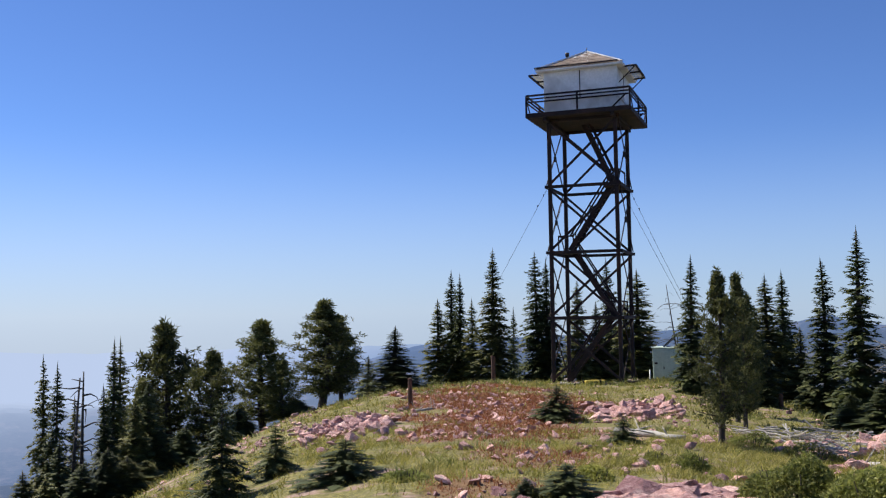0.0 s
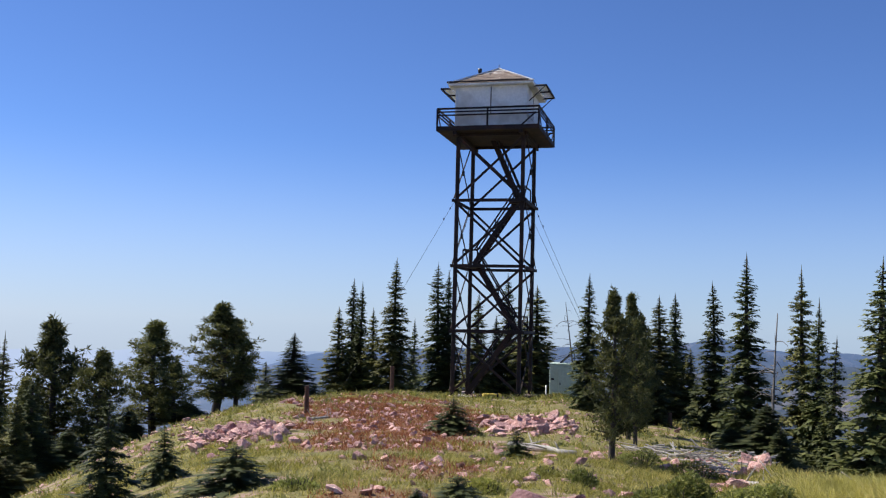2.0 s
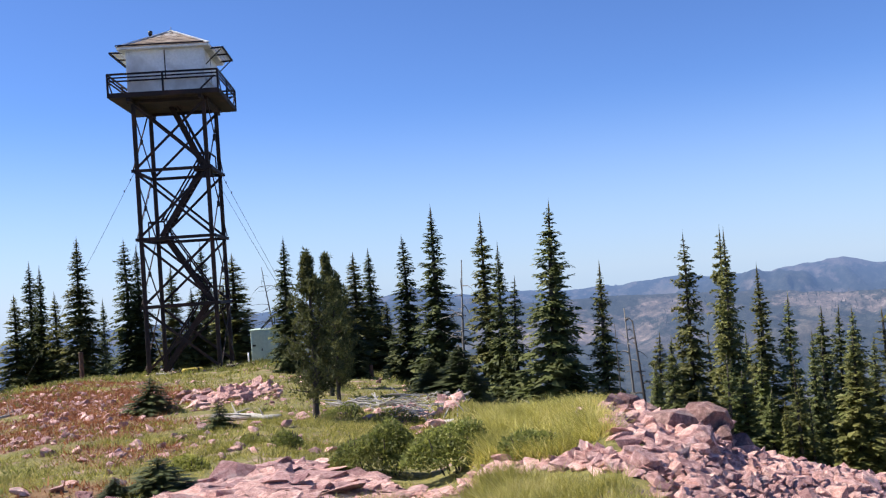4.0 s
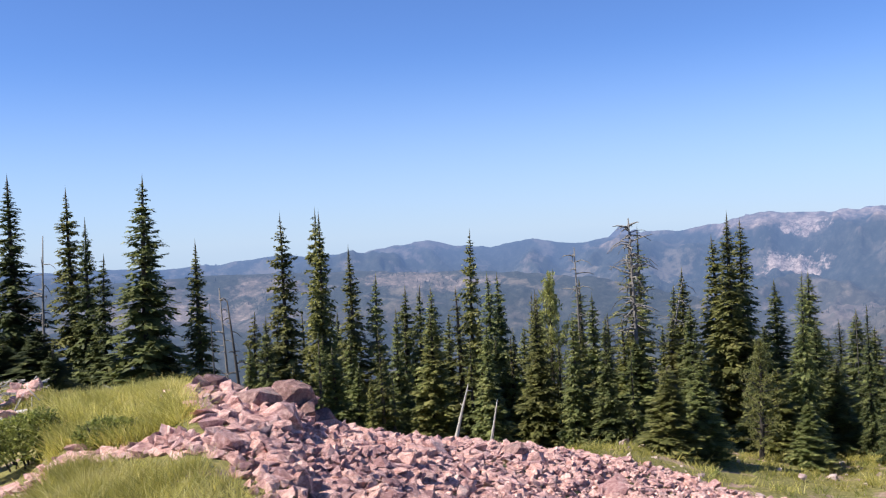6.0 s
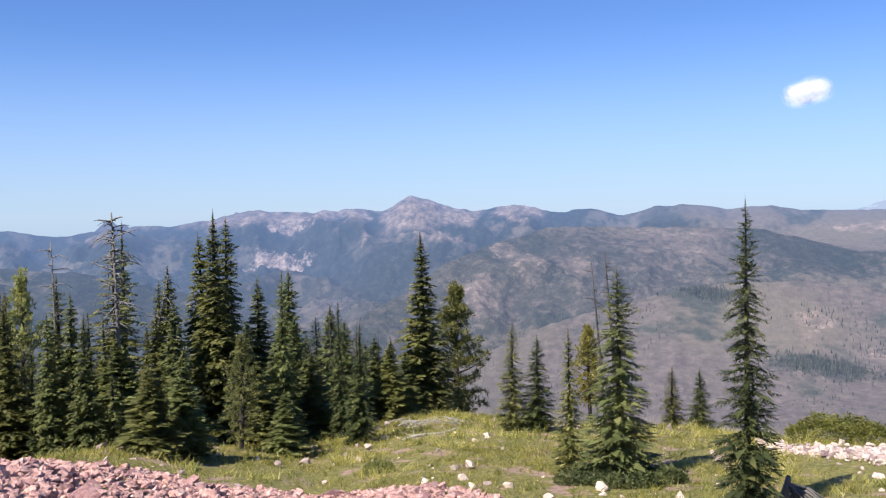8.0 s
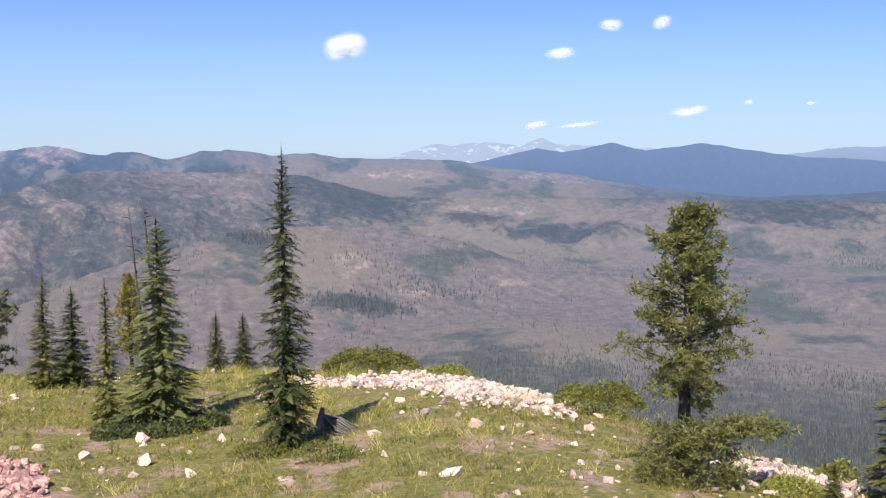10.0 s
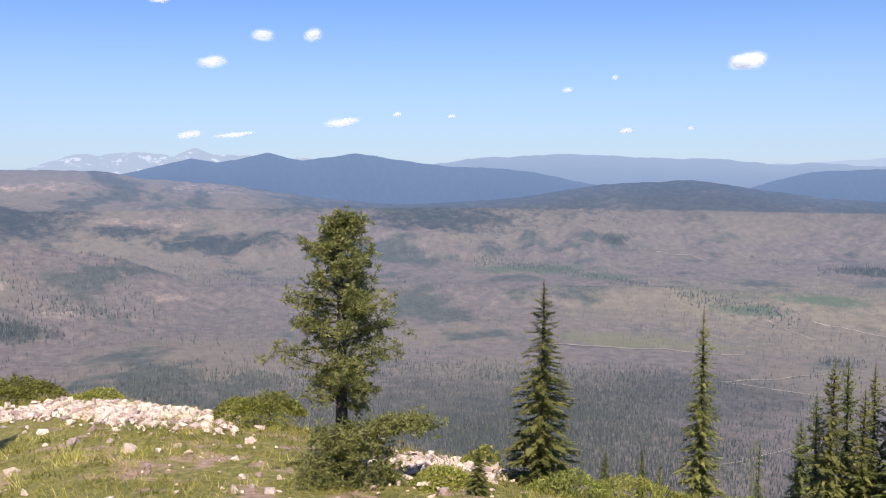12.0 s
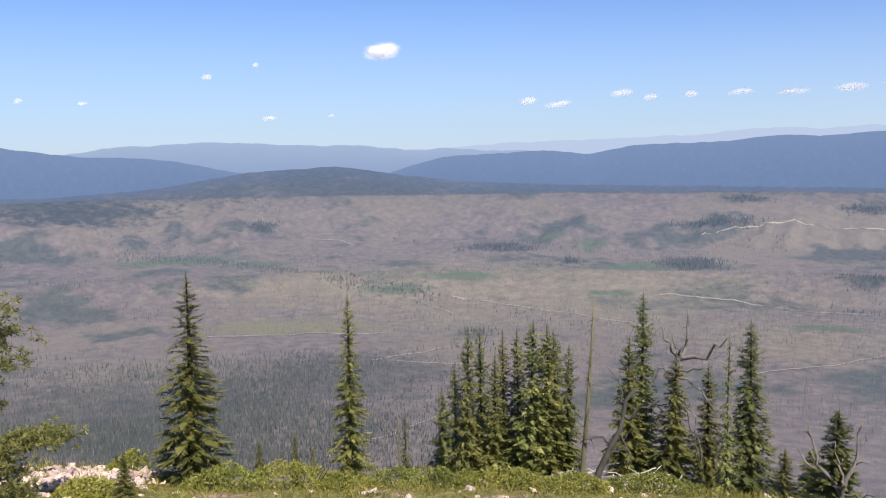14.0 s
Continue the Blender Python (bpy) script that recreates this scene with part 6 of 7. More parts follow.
def gnarled(az, d, rise, trunk_r, limbs, material, label, seed, lean=0.0):
    """A dead trunk up to a height, with bent limbs: where each leaves the trunk (share of the height), its reach sideways and upwards, its thickness."""
    rng = np.random.default_rng(seed)
    base = at(az, d)
    ob = thing("dead_tree", label, "dead tree", pose(base.x, base.y, base.z - .1, 0, 0, -az) @ pose(0, 0, 0, 0, lean), "dead trees")
    us = np.linspace(0, 1, 9)
    bend = rng.normal(0, .07, (9, 2)) * us[:, None]
    spine = np.stack([bend[:, 0], bend[:, 1], us * rise], 1)
    v, f = [], []
    tube(v, f, spine, [trunk_r * (1 - .6 * u) for u in us], 8)
    part("trunk", smooth(mesh_of("trunk", v, f, material)), material, ob)
    for at_u, side, up, r in limbs:
        p = np.array([np.interp(at_u, us, spine[:, k]) for k in range(3)])
        reach = np.array((side, rng.normal(0, .3), up))
        v, f = [], []
        line = [p + np.array((reach[0] * g ** .8, reach[1] * g, reach[2] * g ** 1.5)) + rng.normal(0, .04 + .03 * np.linalg.norm(reach), 3) * g * (1 - g) * 3 for g in np.linspace(0, 1, 7)]
        tube(v, f, line, [r * (1 - .85 * g) + .004 for g in np.linspace(0, 1, 7)], 5)
        for _ in range(4):
            k = int(rng.integers(2, 6))
            q = np.array(line[k])
            e = q + rng.normal(0, .16, 3) + reach * .12
            tube(v, f, [q, (q + e) / 2 + rng.normal(0, .03, 3), e], [r * .3, r * .22, .003], 4)
        part("limb", smooth(mesh_of("limb", v, f, material)), material, ob)


gnarled(155.9, 16.6, 2.1, .07, ((.75, .45, .55, .04), (.5, -.5, -.25, .025), (.6, .35, -.5, .025), (.85, -.25, .4, .02), (.4, .3, .3, .02)), CHAR, "dark crooked dead trunk leaning over the slope", 11, 20)
gnarled(161.2, 21.6, 3.72, .06, ((.98, -.5, .78, .05), (.99, .1, 1.05, .05), (.97, 1.15, .68, .055), (.99, -.22, .55, .03), (.85, .9, -.85, .03), (.8, .55, -1.7, .022), (.9, -.5, .02, .03), (.75, -.45, -.8, .02), (.7, .62, -1.5, .02), (.9, .75, .12, .03)), GREYWOOD, "dead-topped trunk with long crooked bare limbs", 12)
gnarled(170.3, 20.8, 1.0, .07, ((.6, -.74, 1.4, .06), (.9, .32, 1.35, .055), (.8, -.95, .75, .03), (.7, .6, .2, .025), (.9, -.2, .9, .03)), GREYWOOD, "dead-topped trunk with long crooked bare limbs", 13)


def post(az, d, tall, wide, label):
    p = at(az, d)
    ob = thing("wooden_post", label, "post", pose(p.x, p.y, p.z - .15, 1.2, -.8, 20), "posts on the hilltop")
    bm = bmesh.new()
    bmesh.ops.create_cone(bm, cap_ends=True, segments=10, radius1=wide / 2, radius2=wide / 2 * .9, depth=tall, matrix=Matrix.Translation((0, 0, tall / 2)))
    bmesh.ops.bevel(bm, geom=[e for e in bm.edges if all(v.co.z > tall - .01 for v in e.verts)], offset=.015, segments=2, affect="EDGES")
    part("shaft", bm, POSTWOOD, ob, "weathered brown timber")


post(-2.1, 34.0, 1.15, .17, "weathered brown wooden post on the dry grass")
post(2.9, 56.0, 1.7, .26, "thick brown wooden post below the firs")
post(19.3, 40.0, .75, .2, "short cut post among fallen branches")


def log(az0, d0, az1, d1, r, material, label, seed):
    a, b = at(az0, d0), at(az1, d1)
    rng = np.random.default_rng(seed)
    ob = thing("fallen_log", label, "log", group="fallen logs")
    pts = [tuple(a.lerp(b, u) + Vector((0, 0, r * .7)) + Vector(rng.normal(0, r * .4, 3).tolist())) for u in np.linspace(0, 1, 6)]
    v, f = [], []
    tube(v, f, pts, [r * (1 - .4 * u) for u in np.linspace(0, 1, 6)], 8)
    for k in range(5):
        p = np.array(pts[1 + k % 4])
        e = p + rng.normal(size=3) * (.25, .25, .1) + (0, 0, .2)
        tube(v, f, [p, (p + e) / 2, e], [r * .25, r * .2, r * .08], 4)
    part("trunk", smooth(mesh_of("trunk", v, f, material)), material, ob)


log(10.0, 22.5, 13.8, 21.0, .09, DEADWOOD, "bleached grey fallen log in the grass", 1)
log(22.8, 18.5, 26.8, 17.0, .06, DEADWOOD, "bleached grey fallen log behind the shrub", 2)
log(-2.0, 31.0, -.3, 33.0, .05, DEADWOOD, "grey fallen pole by the post", 3)
log(-14.5, 33.0, -12.5, 36.0, .07, CHAR, "dark fallen log below the pines", 4)
log(29.0, 13.4, 31.0, 13.2, .05, DEADWOOD, "short bleached log on the brow", 5)
log(75.5, 30.0, 79.0, 31.5, .06, DEADWOOD, "bleached grey fallen log in the meadow", 6)


def brush_heap(az, d, wide, deep, tall, count, label, seed, material):
    rng = np.random.default_rng(seed)
    p = at(az, d)
    ob = thing("brush_pile", label, "dead branches", pose(p.x, p.y, p.z, 0, 0, -az))
    for k in range(count):
        c = np.array((rng.uniform(-.5, .5) * wide, rng.uniform(-.5, .5) * deep, rng.uniform(.05, 1) * tall * .6))
        g = rng.normal(size=3) * (1, .6, .22)
        g = g / np.linalg.norm(g) * rng.uniform(.3, .9) * tall * 1.1
        v, f = [], []
        tube(v, f, [c - g, c + rng.normal(0, .04, 3), c + g], [.03 * tall + .004, .03 * tall + .003, .006], 5)
        part("branch", mesh_of("branch", v, f, material), material, ob)


brush_heap(20.6, 25.5, 3.6, 1.6, .5, 110, "tangled heap of bleached dead branches", 1, DEADWOOD)
brush_heap(22.9, 21.0, 1.6, 1.0, .35, 50, "small heap of bleached dead branches", 2, DEADWOOD)
brush_heap(77.0, 33.0, 2.0, .8, .4, 40, "bleached dead branches below the firs", 4, DEADWOOD)
brush_heap(158.0, 17.6, 2.6, .8, .35, 50, "bleached dead branches on the brow", 5, DEADWOOD)


def root_plate():
    p = at(98.0, 19.2)
    ob = thing("upturned_root", "dark reddish upturned tree root beside a fir", "root", pose(p.x, p.y, p.z, 0, 0, -98))
    rng = np.random.default_rng(12)
    v, f = [], []
    tube(v, f, [(-.1, 0, .0), (-.05, 0, .3), (.0, .05, .62)], [.11, .09, .04], 9)
    part("stump", smooth(mesh_of("stump", v, f, GREYWOOD)), GREYWOOD, ob)
    for k in range(34):
        v, f = [], []
        a = rng.uniform(-1.0, 1.0)
        ln = rng.uniform(.35, .95)
        pts = [(.0, 0, .15 + rng.uniform(0, .35)), (ln * .4, math.sin(a) * .2, .22 + rng.uniform(-.1, .2)), (ln, math.sin(a) * ln * .5, rng.uniform(0, .12))]
        tube(v, f, pts, [.034, .024, .008], 5)
        part("root", smooth(mesh_of("root", v, f, GREYWOOD)), GREYWOOD, ob)


root_plate()


def yellow_case():
    p = at(8.9, 54.6)
    ob = thing("equipment_case", "small yellow equipment case lying by the tower", "case", pose(p.x, p.y, p.z, 0, 0, 10))
    block("body", (-.55, -.2, 0), (.55, .2, .26), YELLOW_PAINT, ob, bevel=.04)
    block("band", (.22, -.206, .0), (.34, .206, .268), IRON, ob, "black strap", .01)
    block("handle", (-.12, -.24, .12), (.12, -.2, .17), IRON, ob, bevel=.01)


yellow_case()
# what lies about the foot of the tower
for k, (a_, f_, b_, g_) in enumerate(((6.9, 55.0, 9.0, 54.5), (9.8, 56.5, 11.8, 56.0), (7.8, 54.2, 8.6, 54.8))):
    log(a_, f_, b_, g_, .09, TIMBER if k else DEADWOOD, "old dark timber lying at the foot of the tower", 20 + k)


def low_bough():
    """The larch's long low branch, and its skirt."""
    rng = np.random.default_rng(77)
    base = at(119.9, 14.75)
    ob = thing("larch_bough", "pale green low larch boughs spreading over the scree", "tree", pose(base.x, base.y, base.z, 0, 0, -119.9))
    v, f = [], []
    limb = [np.array(p) for p in ((0, 0, .7), (.4, -.1, .92), (.85, -.1, 1.02), (1.3, -.1, .98))]
    tube(v, f, limb, [.04, .03, .02, .008], 6)
    part("limb", smooth(mesh_of("limb", v, f, BARK)), BARK, ob)
    hearts = []
    for k in range(260):
        u = rng.uniform(.35, 1.0)
        i = min(2, int(u * 3))
        hearts.append(limb[i] + (limb[i + 1] - limb[i]) * (u * 3 - i) + rng.normal(0, 1, 3) * (.12, .15, .07))
    for k in range(620):
        a, r = rng.uniform(0, 6.28), math.sqrt(rng.random())
        z = rng.random() * .95
        hearts.append(np.array((math.cos(a) * r * (1.0 - .5 * z) + .05, math.sin(a) * r * .45, z)) + rng.normal(0, .05, 3))
    part("foliage", leaf_mesh("foliage", bursts(rng, hearts, np.full(len(hearts), .10), 18), LARCH), LARCH, ob)


low_bough()
# the broad fir on the slope trails a mat of boughs over the ground
for k, (a_, f_, w_) in enumerate(((86.6, 21.8, 1.5), (88.8, 21.4, 1.8), (90.8, 22.2, 1.3))):
    shrub("fir_mat", a_, f_, w_, 1.0, .38, FIR, "creeping dark green fir boughs below a fir", 80 + k, 2600, .09)


# ---- grass ----
def stony(az, d):
    """Where the rock pile lies: 1 inside."""
    far = np.interp(az, [28, 31.2, 32.6, 38, 45, 49, 54, 61, 67, 76, 82, 84], [0, 0, 12.3, 12.6, 14.6, 17, 20, 21.3, 21.8, 21.2, 19, 0])
    slabs = (np.abs(d - np.interp(az, [2, 6, 10, 14, 17, 20, 24, 27, 31, 34], [10.2, 10.3, 10.8, 11.6, 11.6, 11.0, 10.4, 9.8, 9.1, 8.3])) < np.interp(az, [2, 6, 9, 15, 18, 21, 34], [.4, .8, 1.2, 1.8, 1.2, .32, .28])) & (az > 2) & (az < 34)
    return ((d < far) & (az > 31.0 + 0.87 * np.clip(12.3 - d, 0, 9))) | slabs


def grass(name, count, az0, az1, d0, d1, tall, material, label, seed, keep=None, blades=8, spread=0.09, wide=0.012):
    rng = np.random.default_rng(seed)
    az, d = rng.uniform(az0, az1, count), np.sqrt(rng.uniform(d0 ** 2, d1 ** 2, count))
    x, y = d * np.sin(np.radians(az)), d * np.cos(np.radians(az))
    ok = ~stony(az, d) & (d < np.interp(az, _B[:, 0], _B[:, 2]) * 1.12)
    if keep is not None:
        ok &= rng.random(count) < keep(az, d, x, y)
    x, y, d = x[ok], y[ok], d[ok]
    z = land(x, y)
    n = len(x)
    root = np.repeat(np.stack([x, y, z], 1), blades, 0) + np.concatenate([rng.normal(0, spread, (n * blades, 2)), np.zeros((n * blades, 1)) - .02], 1)
    grow = np.repeat(0.75 + 0.03 * d, blades)[:, None]
    own = np.repeat(rng.uniform(.5, 1.25, n), blades)[:, None]
    h = tall * rng.uniform(.45, 1.2, (n * blades, 1)) * grow * own
    bend = np.repeat(rng.normal(0, .35, (n, 2)), blades, 0)
    lean = (rng.normal(0, .55, (n * blades, 2)) + bend * 1.3) * h
    turn = rng.uniform(0, 6.28, n * blades)
    half = np.stack([np.cos(turn), np.sin(turn), 0 * turn], 1) * wide * grow
    v = np.stack([root - half, root + half, root + np.concatenate([lean, h], 1)], 1)
    t = np.arange(3 * n * blades).reshape(-1, 3)
    tagged(new(name, quick_mesh(name, v, t, material)), label, "grass", kind="stuff")


patchy = lambda a, d, x, y: np.clip(.55 + 1.6 * fbm(x / 2.2, y / 2.2, 3, 63), .08, 1) * (1 - .93 * red_flat(a, d, x, y))
grass("grass", 15000, -28, 34, 8, 24, .10, GRASS, "dry yellow-green mountain grass", 1, patchy, 12, .07, .007)
grass("grass", 15000, -28, 30, 24, 70, .10, GRASS, "dry yellow-green mountain grass", 2, patchy, 7, .12, .011)
grass("dry_clumps", 4200, 54, 122, 12, 40, .20, LONG_GRASS, "tall pale clumps of dry grass", 8, lambda a, d, x, y: np.clip(2.2 * fbm(x / 1.6, y / 1.6, 2, 69), 0, 1), 18, .12, .005)
grass("grass", 24000, 54, 122, 10, 44, .12, GRASS, "dry yellow-green mountain grass", 3, patchy, 10, .09, .007)
grass("grass", 8500, 116, 174, 8, 22, .12, GRASS, "dry yellow-green mountain grass", 4, patchy, 8, .09, .008)
grass("red_herbs", 15000, -8, 14, 12, 50, .09, RED_HERB, "rust-red dried herbs on the stony flat", 5, red_flat, 6, .12, .011)
# darker tufts of leafy herbs among the grass
grass("green_herbs", 5200, -28, 34, 9, 66, .13, SHRUB, "dark green leafy herbs in the dry grass", 9, lambda a, d, x, y: np.clip(2.4 * fbm(x / 1.9, y / 1.9, 3, 73) - .1, 0, 1) * (1 - .8 * red_flat(a, d, x, y)), 12, .10, .012)
grass("green_herbs", 5200, 54, 172, 10, 40, .14, SHRUB, "dark green leafy herbs in the dry grass", 10, lambda a, d, x, y: np.clip(2.4 * fbm(x / 1.7, y / 1.7, 3, 75) - .1, 0, 1), 12, .09, .011)
# two mounds of long grass before the rock pile
grass("long_grass", 3400, 25.5, 33.4, 9.7, 13.6, .19, LONG_GRASS, "long bright yellow-green grass mound", 6, lambda a, d, x, y: np.clip(.7 + 2 * fbm(x / .5, y / .5, 2, 79), .15, 1), 20, .055, .0055)
grass("long_grass", 5200, 15.5, 36.0, 6.2, 10.2, .17, LONG_GRASS, "long bright yellow-green grass mound", 7, lambda a, d, x, y: (d < np.interp(a, [16, 20, 25, 31, 35], [9.2, 10.1, 9.5, 8.3, 7.2])) * np.clip(.7 + 2 * fbm(x / .5, y / .5, 2, 77), .15, 1), 20, .05, .0048)


# ---- rocks: last, being many ----
def stone_mesh(seed, flat, points=8):
    rng = random.Random(seed)
    bm = bmesh.new()
    for _ in range(points):
        v = Vector((rng.gauss(0, 1), rng.gauss(0, 1), rng.gauss(0, 1))).normalized()
        k = rng.uniform(.7, 1.1)
        # squared-off, as split quartzite is
        v = Vector((max(-.8, min(.8, v.x * k)), max(-.7, min(.7, v.y * k)), max(-.65, min(.65, v.z * k)) * flat))
        bm.verts.new(v)
    bmesh.ops.convex_hull(bm, input=bm.verts[:])
    bmesh.ops.delete(bm, geom=[v for v in bm.verts if not v.link_faces], context="VERTS")
    bmesh.ops.triangulate(bm, faces=bm.faces[:])
    return bm


def stone_kit(material, seed, flats):
    kit, arrays = [], []
    for k, flat in enumerate(flats):
        bm = stone_mesh(seed + k, flat, 11 if k % 2 else 15)
        me = bpy.data.meshes.new("rock")
        bm.to_mesh(me)
        bm.free()
        me.materials.append(material)
        kit.append(me)
        arrays.append((np.array([v.co[:] for v in me.vertices]), np.array([p.vertices[:] for p in me.polygons])))
    return kit, arrays


pink_kit, pink_arrays = stone_kit(PINK_ROCK, 300, [.45, .7, .85, .35, .6, .75, .4, .95, .5, .65, .8, .55])
slab_kit, slab_arrays = stone_kit(PINK_ROCK, 380, [.22, .30, .18, .26, .34, .2])
pale_kit, pale_arrays = stone_kit(PALE_ROCK, 340, [.55, .7, .9, .5, .8, .6, .75, .65])


def rock_field(name, label, category, places, kit, arrays, material, singles, seed, group="", lift=.18, tilt=20):
    """Places: x, y, size, height over the ground. The nearest are pieces of their own, the rest one heap."""
    rng = np.random.default_rng(seed)
    x, y, s, up = (np.array(c) for c in zip(*places))
    z = land(x, y) + up
    order = np.argsort(np.hypot(x, y))
    top = thing(name, label, category, pose(float(x.mean()), float(y.mean()), float(land(x.mean(), y.mean()))), group)
    origin = np.array(top.matrix_basis.translation[:])
    n = len(x)
    tip, roll_, turn = np.radians(rng.normal(0, tilt, n)), np.radians(rng.normal(0, tilt, n)), rng.uniform(0, 6.283, n)
    size = s[:, None] * np.stack([rng.uniform(.8, 1.3, n), rng.uniform(.7, 1.1, n), rng.uniform(.7, 1.1, n)], 1)
    pick = rng.integers(len(kit), size=n)
    where = np.stack([x, y, z + s * lift], 1) - origin
    for i in order[:singles]:
        ob = new("rock", kit[pick[i]])
        ob.parent = top
        ob.matrix_basis = Matrix.LocRotScale(where[i].tolist(), Euler((tip[i], roll_[i], turn[i])), size[i].tolist())
    rest = order[singles:]
    if len(rest) == 0:
        return top
    one, zero = np.ones(n), np.zeros(n)
    ca, sa, cb, sb, cc, sc = np.cos(tip), np.sin(tip), np.cos(roll_), np.sin(roll_), np.cos(turn), np.sin(turn)
    rx = np.stack([one, zero, zero, zero, ca, -sa, zero, sa, ca], 1).reshape(-1, 3, 3)
    ry = np.stack([cb, zero, sb, zero, one, zero, -sb, zero, cb], 1).reshape(-1, 3, 3)
    rz = np.stack([cc, -sc, zero, sc, cc, zero, zero, zero, one], 1).reshape(-1, 3, 3)
    turned = rz @ ry @ rx
    vs, ts, base = [], [], 0
    for k, (v, t) in enumerate(arrays):
        mine = rest[pick[rest] == k]
        if len(mine) == 0:
            continue
        put = (v[None] * size[mine][:, None]) @ turned[mine].transpose(0, 2, 1) + where[mine][:, None]
        vs.append(put.reshape(-1, 3))
        ts.append((t[None] + base + len(v) * np.arange(len(mine))[:, None, None]).reshape(-1, 3))
        base += len(v) * len(mine)
    ob = new("rubble", quick_mesh("rubble", np.concatenate(vs), np.concatenate(ts), material))
    ob.parent = top
    tagged(ob, kind="stuff")
    return top


def strewn(count, az0, az1, d0, d1, s0, s1, seed, keep=None, up=0.0):
    rng = np.random.default_rng(seed)
    az, d = rng.uniform(az0, az1, count), np.sqrt(rng.uniform(d0 ** 2, d1 ** 2, count))
    x, y = d * np.sin(np.radians(az)), d * np.cos(np.radians(az))
    s = s0 + (s1 - s0) * rng.random(count) ** 3.4
    if keep is not None:
        ok = rng.random(count) < keep(az, d, x, y)
        x, y, s = x[ok], y[ok], s[ok]
    return [(a, b, c, up * rng.random()) for a, b, c in zip(x.tolist(), y.tolist(), s.tolist())]


heap_edge = lambda a, d, x, y: stony(a, d) & (a > 30.5)
pile = strewn(21000, 30.5, 84, 7.5, 22, .035, .15, 1, heap_edge, .04) + strewn(1100, 31, 84, 7.5, 22, .09, .27, 31, heap_edge, .03) + strewn(5200, 31, 56, 6.6, 13, .03, .15, 32, heap_edge, .03)
# the crest of the heap and its boulders
for a_, f_, s_, u_ in ((33.0, 11.6, .42, .10), (34.2, 11.5, .5, .10), (35.4, 11.6, .45, .12), (34.8, 11.9, .38, .28), (36.5, 11.4, .45, .02), (38.3, 11.8, .62, .10), (39.3, 11.7, .5, .05), (40.2, 11.8, .55, .0), (37.3, 11.7, .35, .1),
                       (31.8, 11.5, .35, .05), (32.4, 10.8, .4, 0), (37.8, 10.0, .6, 0), (36.0, 9.6, .45, 0), (44.5, 13.4, .5, .05), (49.0, 14.5, .55, .05), (52.5, 15.5, .6, .08), (47.0, 12.0, .5, .05), (57.0, 15.0, .6, .05)):
    pile.append((f_ * math.sin(radians(a_)), f_ * math.cos(radians(a_)), s_ * .62, u_ * .25 - .06))
rock_field("rock_pile", "heap of broken pink and purple quartzite rocks", "rocks", pile, pink_kit, pink_arrays, PINK_ROCK, 300, 2)


def boulder(az, d, size, seed, label):
    rng = random.Random(seed)
    p = at(az, d)
    bm = bmesh.new()
    for _ in range(15):
        v = Vector((rng.gauss(0, 1), rng.gauss(0, 1), rng.gauss(0, 1))).normalized() * rng.uniform(.85, 1.05)
        bm.verts.new((v.x, v.y * .85, v.z * .75))
    bmesh.ops.convex_hull(bm, input=bm.verts[:])
    bmesh.ops.delete(bm, geom=[v for v in bm.verts if not v.link_faces], context="VERTS")
    bmesh.ops.bevel(bm, geom=bm.edges[:], offset=.012, segments=1, affect="EDGES")
    me = bpy.data.meshes.new("boulder")
    bm.to_mesh(me)
    bm.free()
    me.materials.append(DARK_ROCK)
    ob = new("boulder", me)
    ob.matrix_basis = pose(p.x, p.y, p.z + size * .3, rng.uniform(-15, 15), rng.uniform(-15, 15), rng.uniform(0, 360)) @ Matrix.Diagonal((size, size, size, 1))
    tagged(ob, label, "boulder", "boulders on the rock pile")


for k, (a_, f_, s_) in enumerate(((38.4, 11.7, .36), (39.5, 11.6, .27), (37.4, 11.9, .24), (36.6, 10.6, .30), (34.0, 11.7, .28), (35.1, 11.8, .22), (40.2, 11.9, .25), (51.5, 15.5, .30), (33.2, 11.4, .22))):
    boulder(a_, f_, s_, 400 + k, "large dark purplish boulder on the rock pile")
slabs = strewn(3000, 2, 20, 8.6, 13.6, .07, .34, 3, lambda a, d, x, y: stony(a, d)) + strewn(300, 2, 19, 8.8, 13.6, .20, .56, 33, lambda a, d, x, y: stony(a, d), -.05) + strewn(700, 19, 34, 8.0, 12.0, .10, .30, 4, lambda a, d, x, y: stony(a, d))
rock_field("rock_slabs", "pink weathered rock slabs breaking through grass", "rocks", slabs, slab_kit, slab_arrays, PINK_ROCK, 300, 5, lift=.06, tilt=10)
rock_field("rock_pile", "low heap of pink rocks before the tower", "rocks", strewn(800, 8.2, 14.2, 27, 36, .10, .36, 6, lambda a, d, x, y: np.exp(-((a - 11) / 2.2) ** 2 - ((d - 31) / 3) ** 2), .1), pink_kit, pink_arrays, PINK_ROCK, 150, 7)
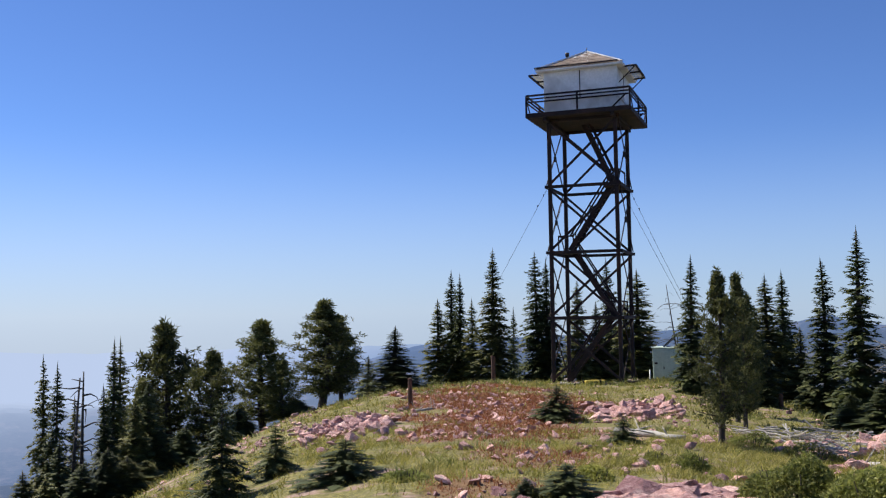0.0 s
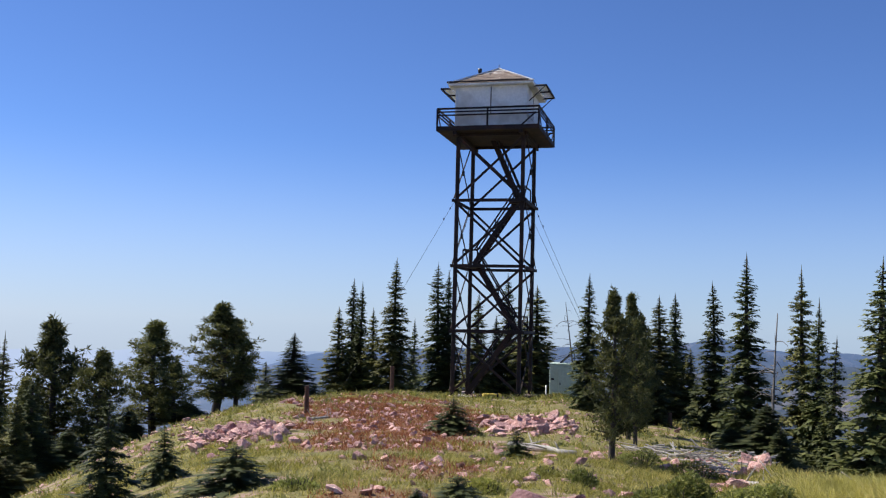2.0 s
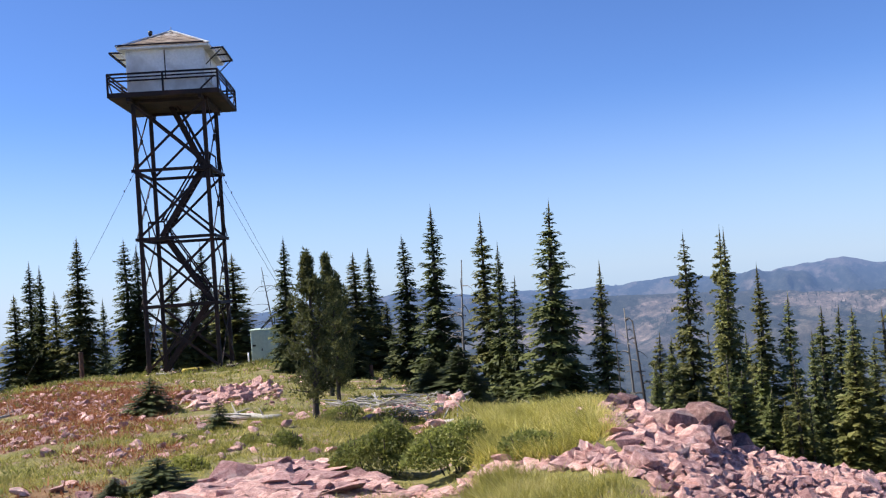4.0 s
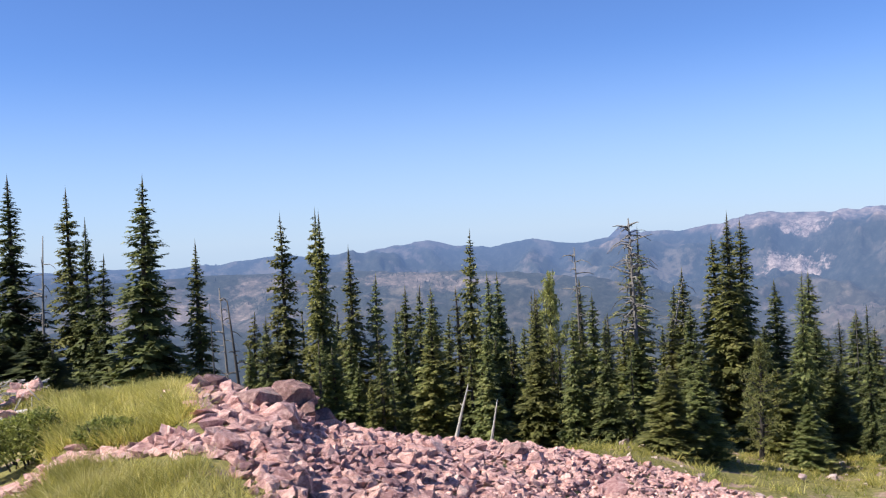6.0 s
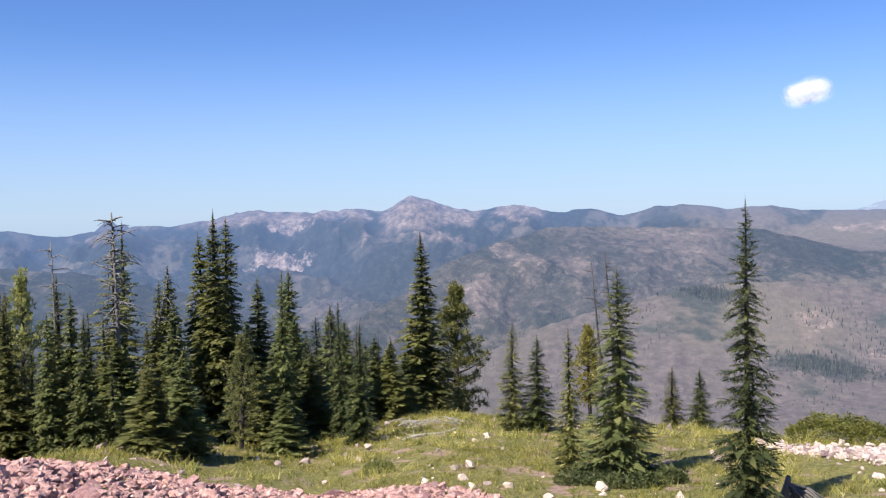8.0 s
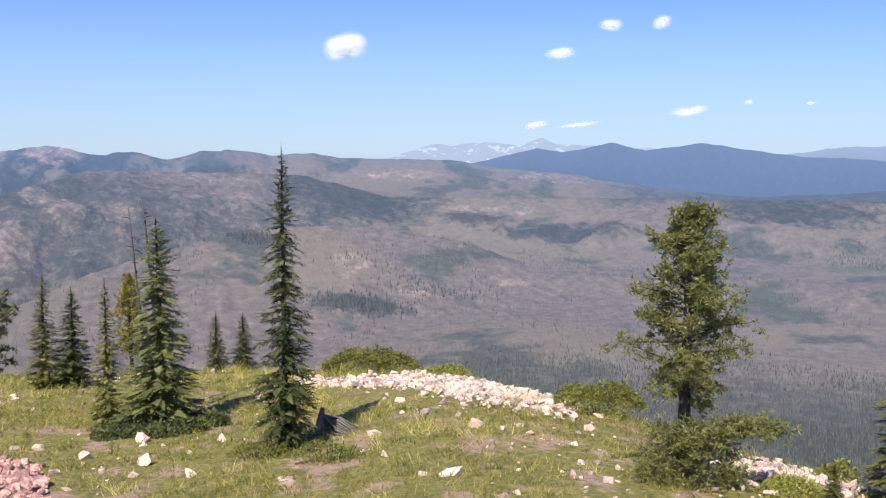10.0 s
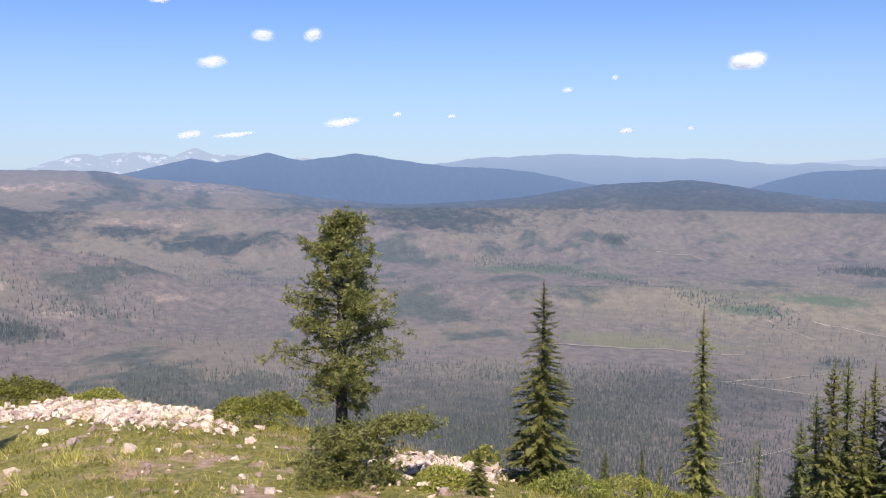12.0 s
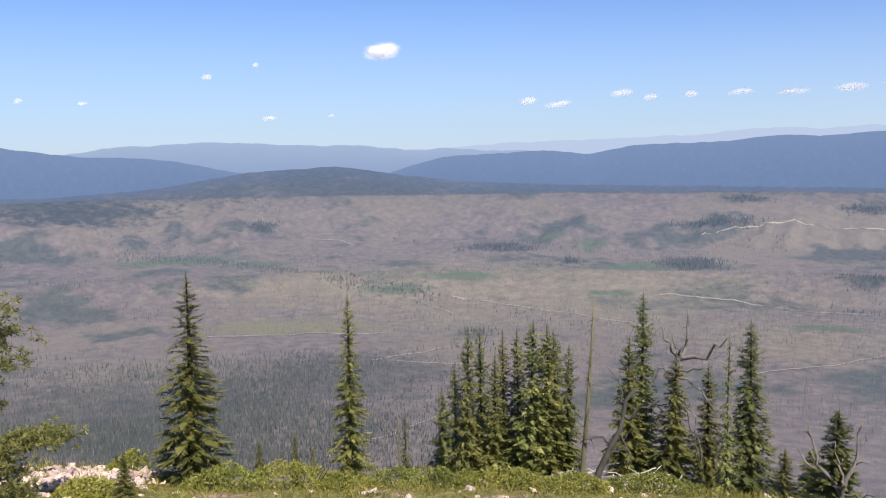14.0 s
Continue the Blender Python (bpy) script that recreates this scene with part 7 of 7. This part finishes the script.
rock_field("rock_pile", "low heap of pink rocks on the dry flat", "rocks", strewn(800, -9.5, -3, 22, 31, .08, .3, 8, lambda a, d, x, y: np.exp(-((a + 6.2) / 2) ** 2 - ((d - 26.5) / 3) ** 2), .08), pink_kit, pink_arrays, PINK_ROCK, 150, 9)
rock_field("rock_pile", "pink rocks below the dead branches", "rocks", strewn(260, 18, 26, 18, 27, .08, .32, 10, lambda a, d, x, y: np.exp(-((a - 22.5) / 2.5) ** 2 - ((d - 21.5) / 3) ** 2), .06), pink_kit, pink_arrays, PINK_ROCK, 120, 11)
rock_field("loose_stones", "loose pink stones scattered over the hilltop", "stones", strewn(14000, -18, 24, 11, 60, .045, .20, 12, lambda a, d, x, y: np.clip(.06 + .75 * red_flat(a, d, x, y) + 1.1 * fbm(x / 3, y / 3, 3, 65), 0, 1)), pink_kit, pink_arrays, PINK_ROCK, 200, 13)
rock_field("loose_stones", "pale stones scattered in the meadow grass", "stones", strewn(2400, 58, 118, 14, 40, .04, .24, 14, lambda a, d, x, y: np.clip(.35 + fbm(x / 3, y / 3, 3, 67), 0, 1) * ~stony(a, d)), pale_kit, pale_arrays, PALE_ROCK, 200, 15)
scree_band = lambda a, d, x, y: np.exp(-((d - np.interp(a, [96, 102, 108, 113], [28.5, 25.5, 24.5, 22.5])) / np.interp(a, [96, 102, 107, 113], [.5, .8, 2.2, 1.6])) ** 2)
rock_field("scree", "strip of pale pinkish-white scree on the brow", "rocks", strewn(13000, 96.5, 113.5, 20, 31, .05, .20, 16, scree_band, .06), pale_kit, pale_arrays, PALE_ROCK, 250, 17)
rock_field("scree", "pale scree below the larch", "rocks", strewn(3000, 119, 131, 14, 18.5, .04, .16, 18, lambda a, d, x, y: np.exp(-((a - 125) / 4) ** 2 - ((d - 16.6) / 1.3) ** 2), .06), pale_kit, pale_arrays, PALE_ROCK, 200, 19)
rock_field("loose_stones", "pale stones scattered along the brow", "stones", strewn(260, 108, 172, 11, 19, .05, .17, 20), pale_kit, pale_arrays, PALE_ROCK, 150, 21)
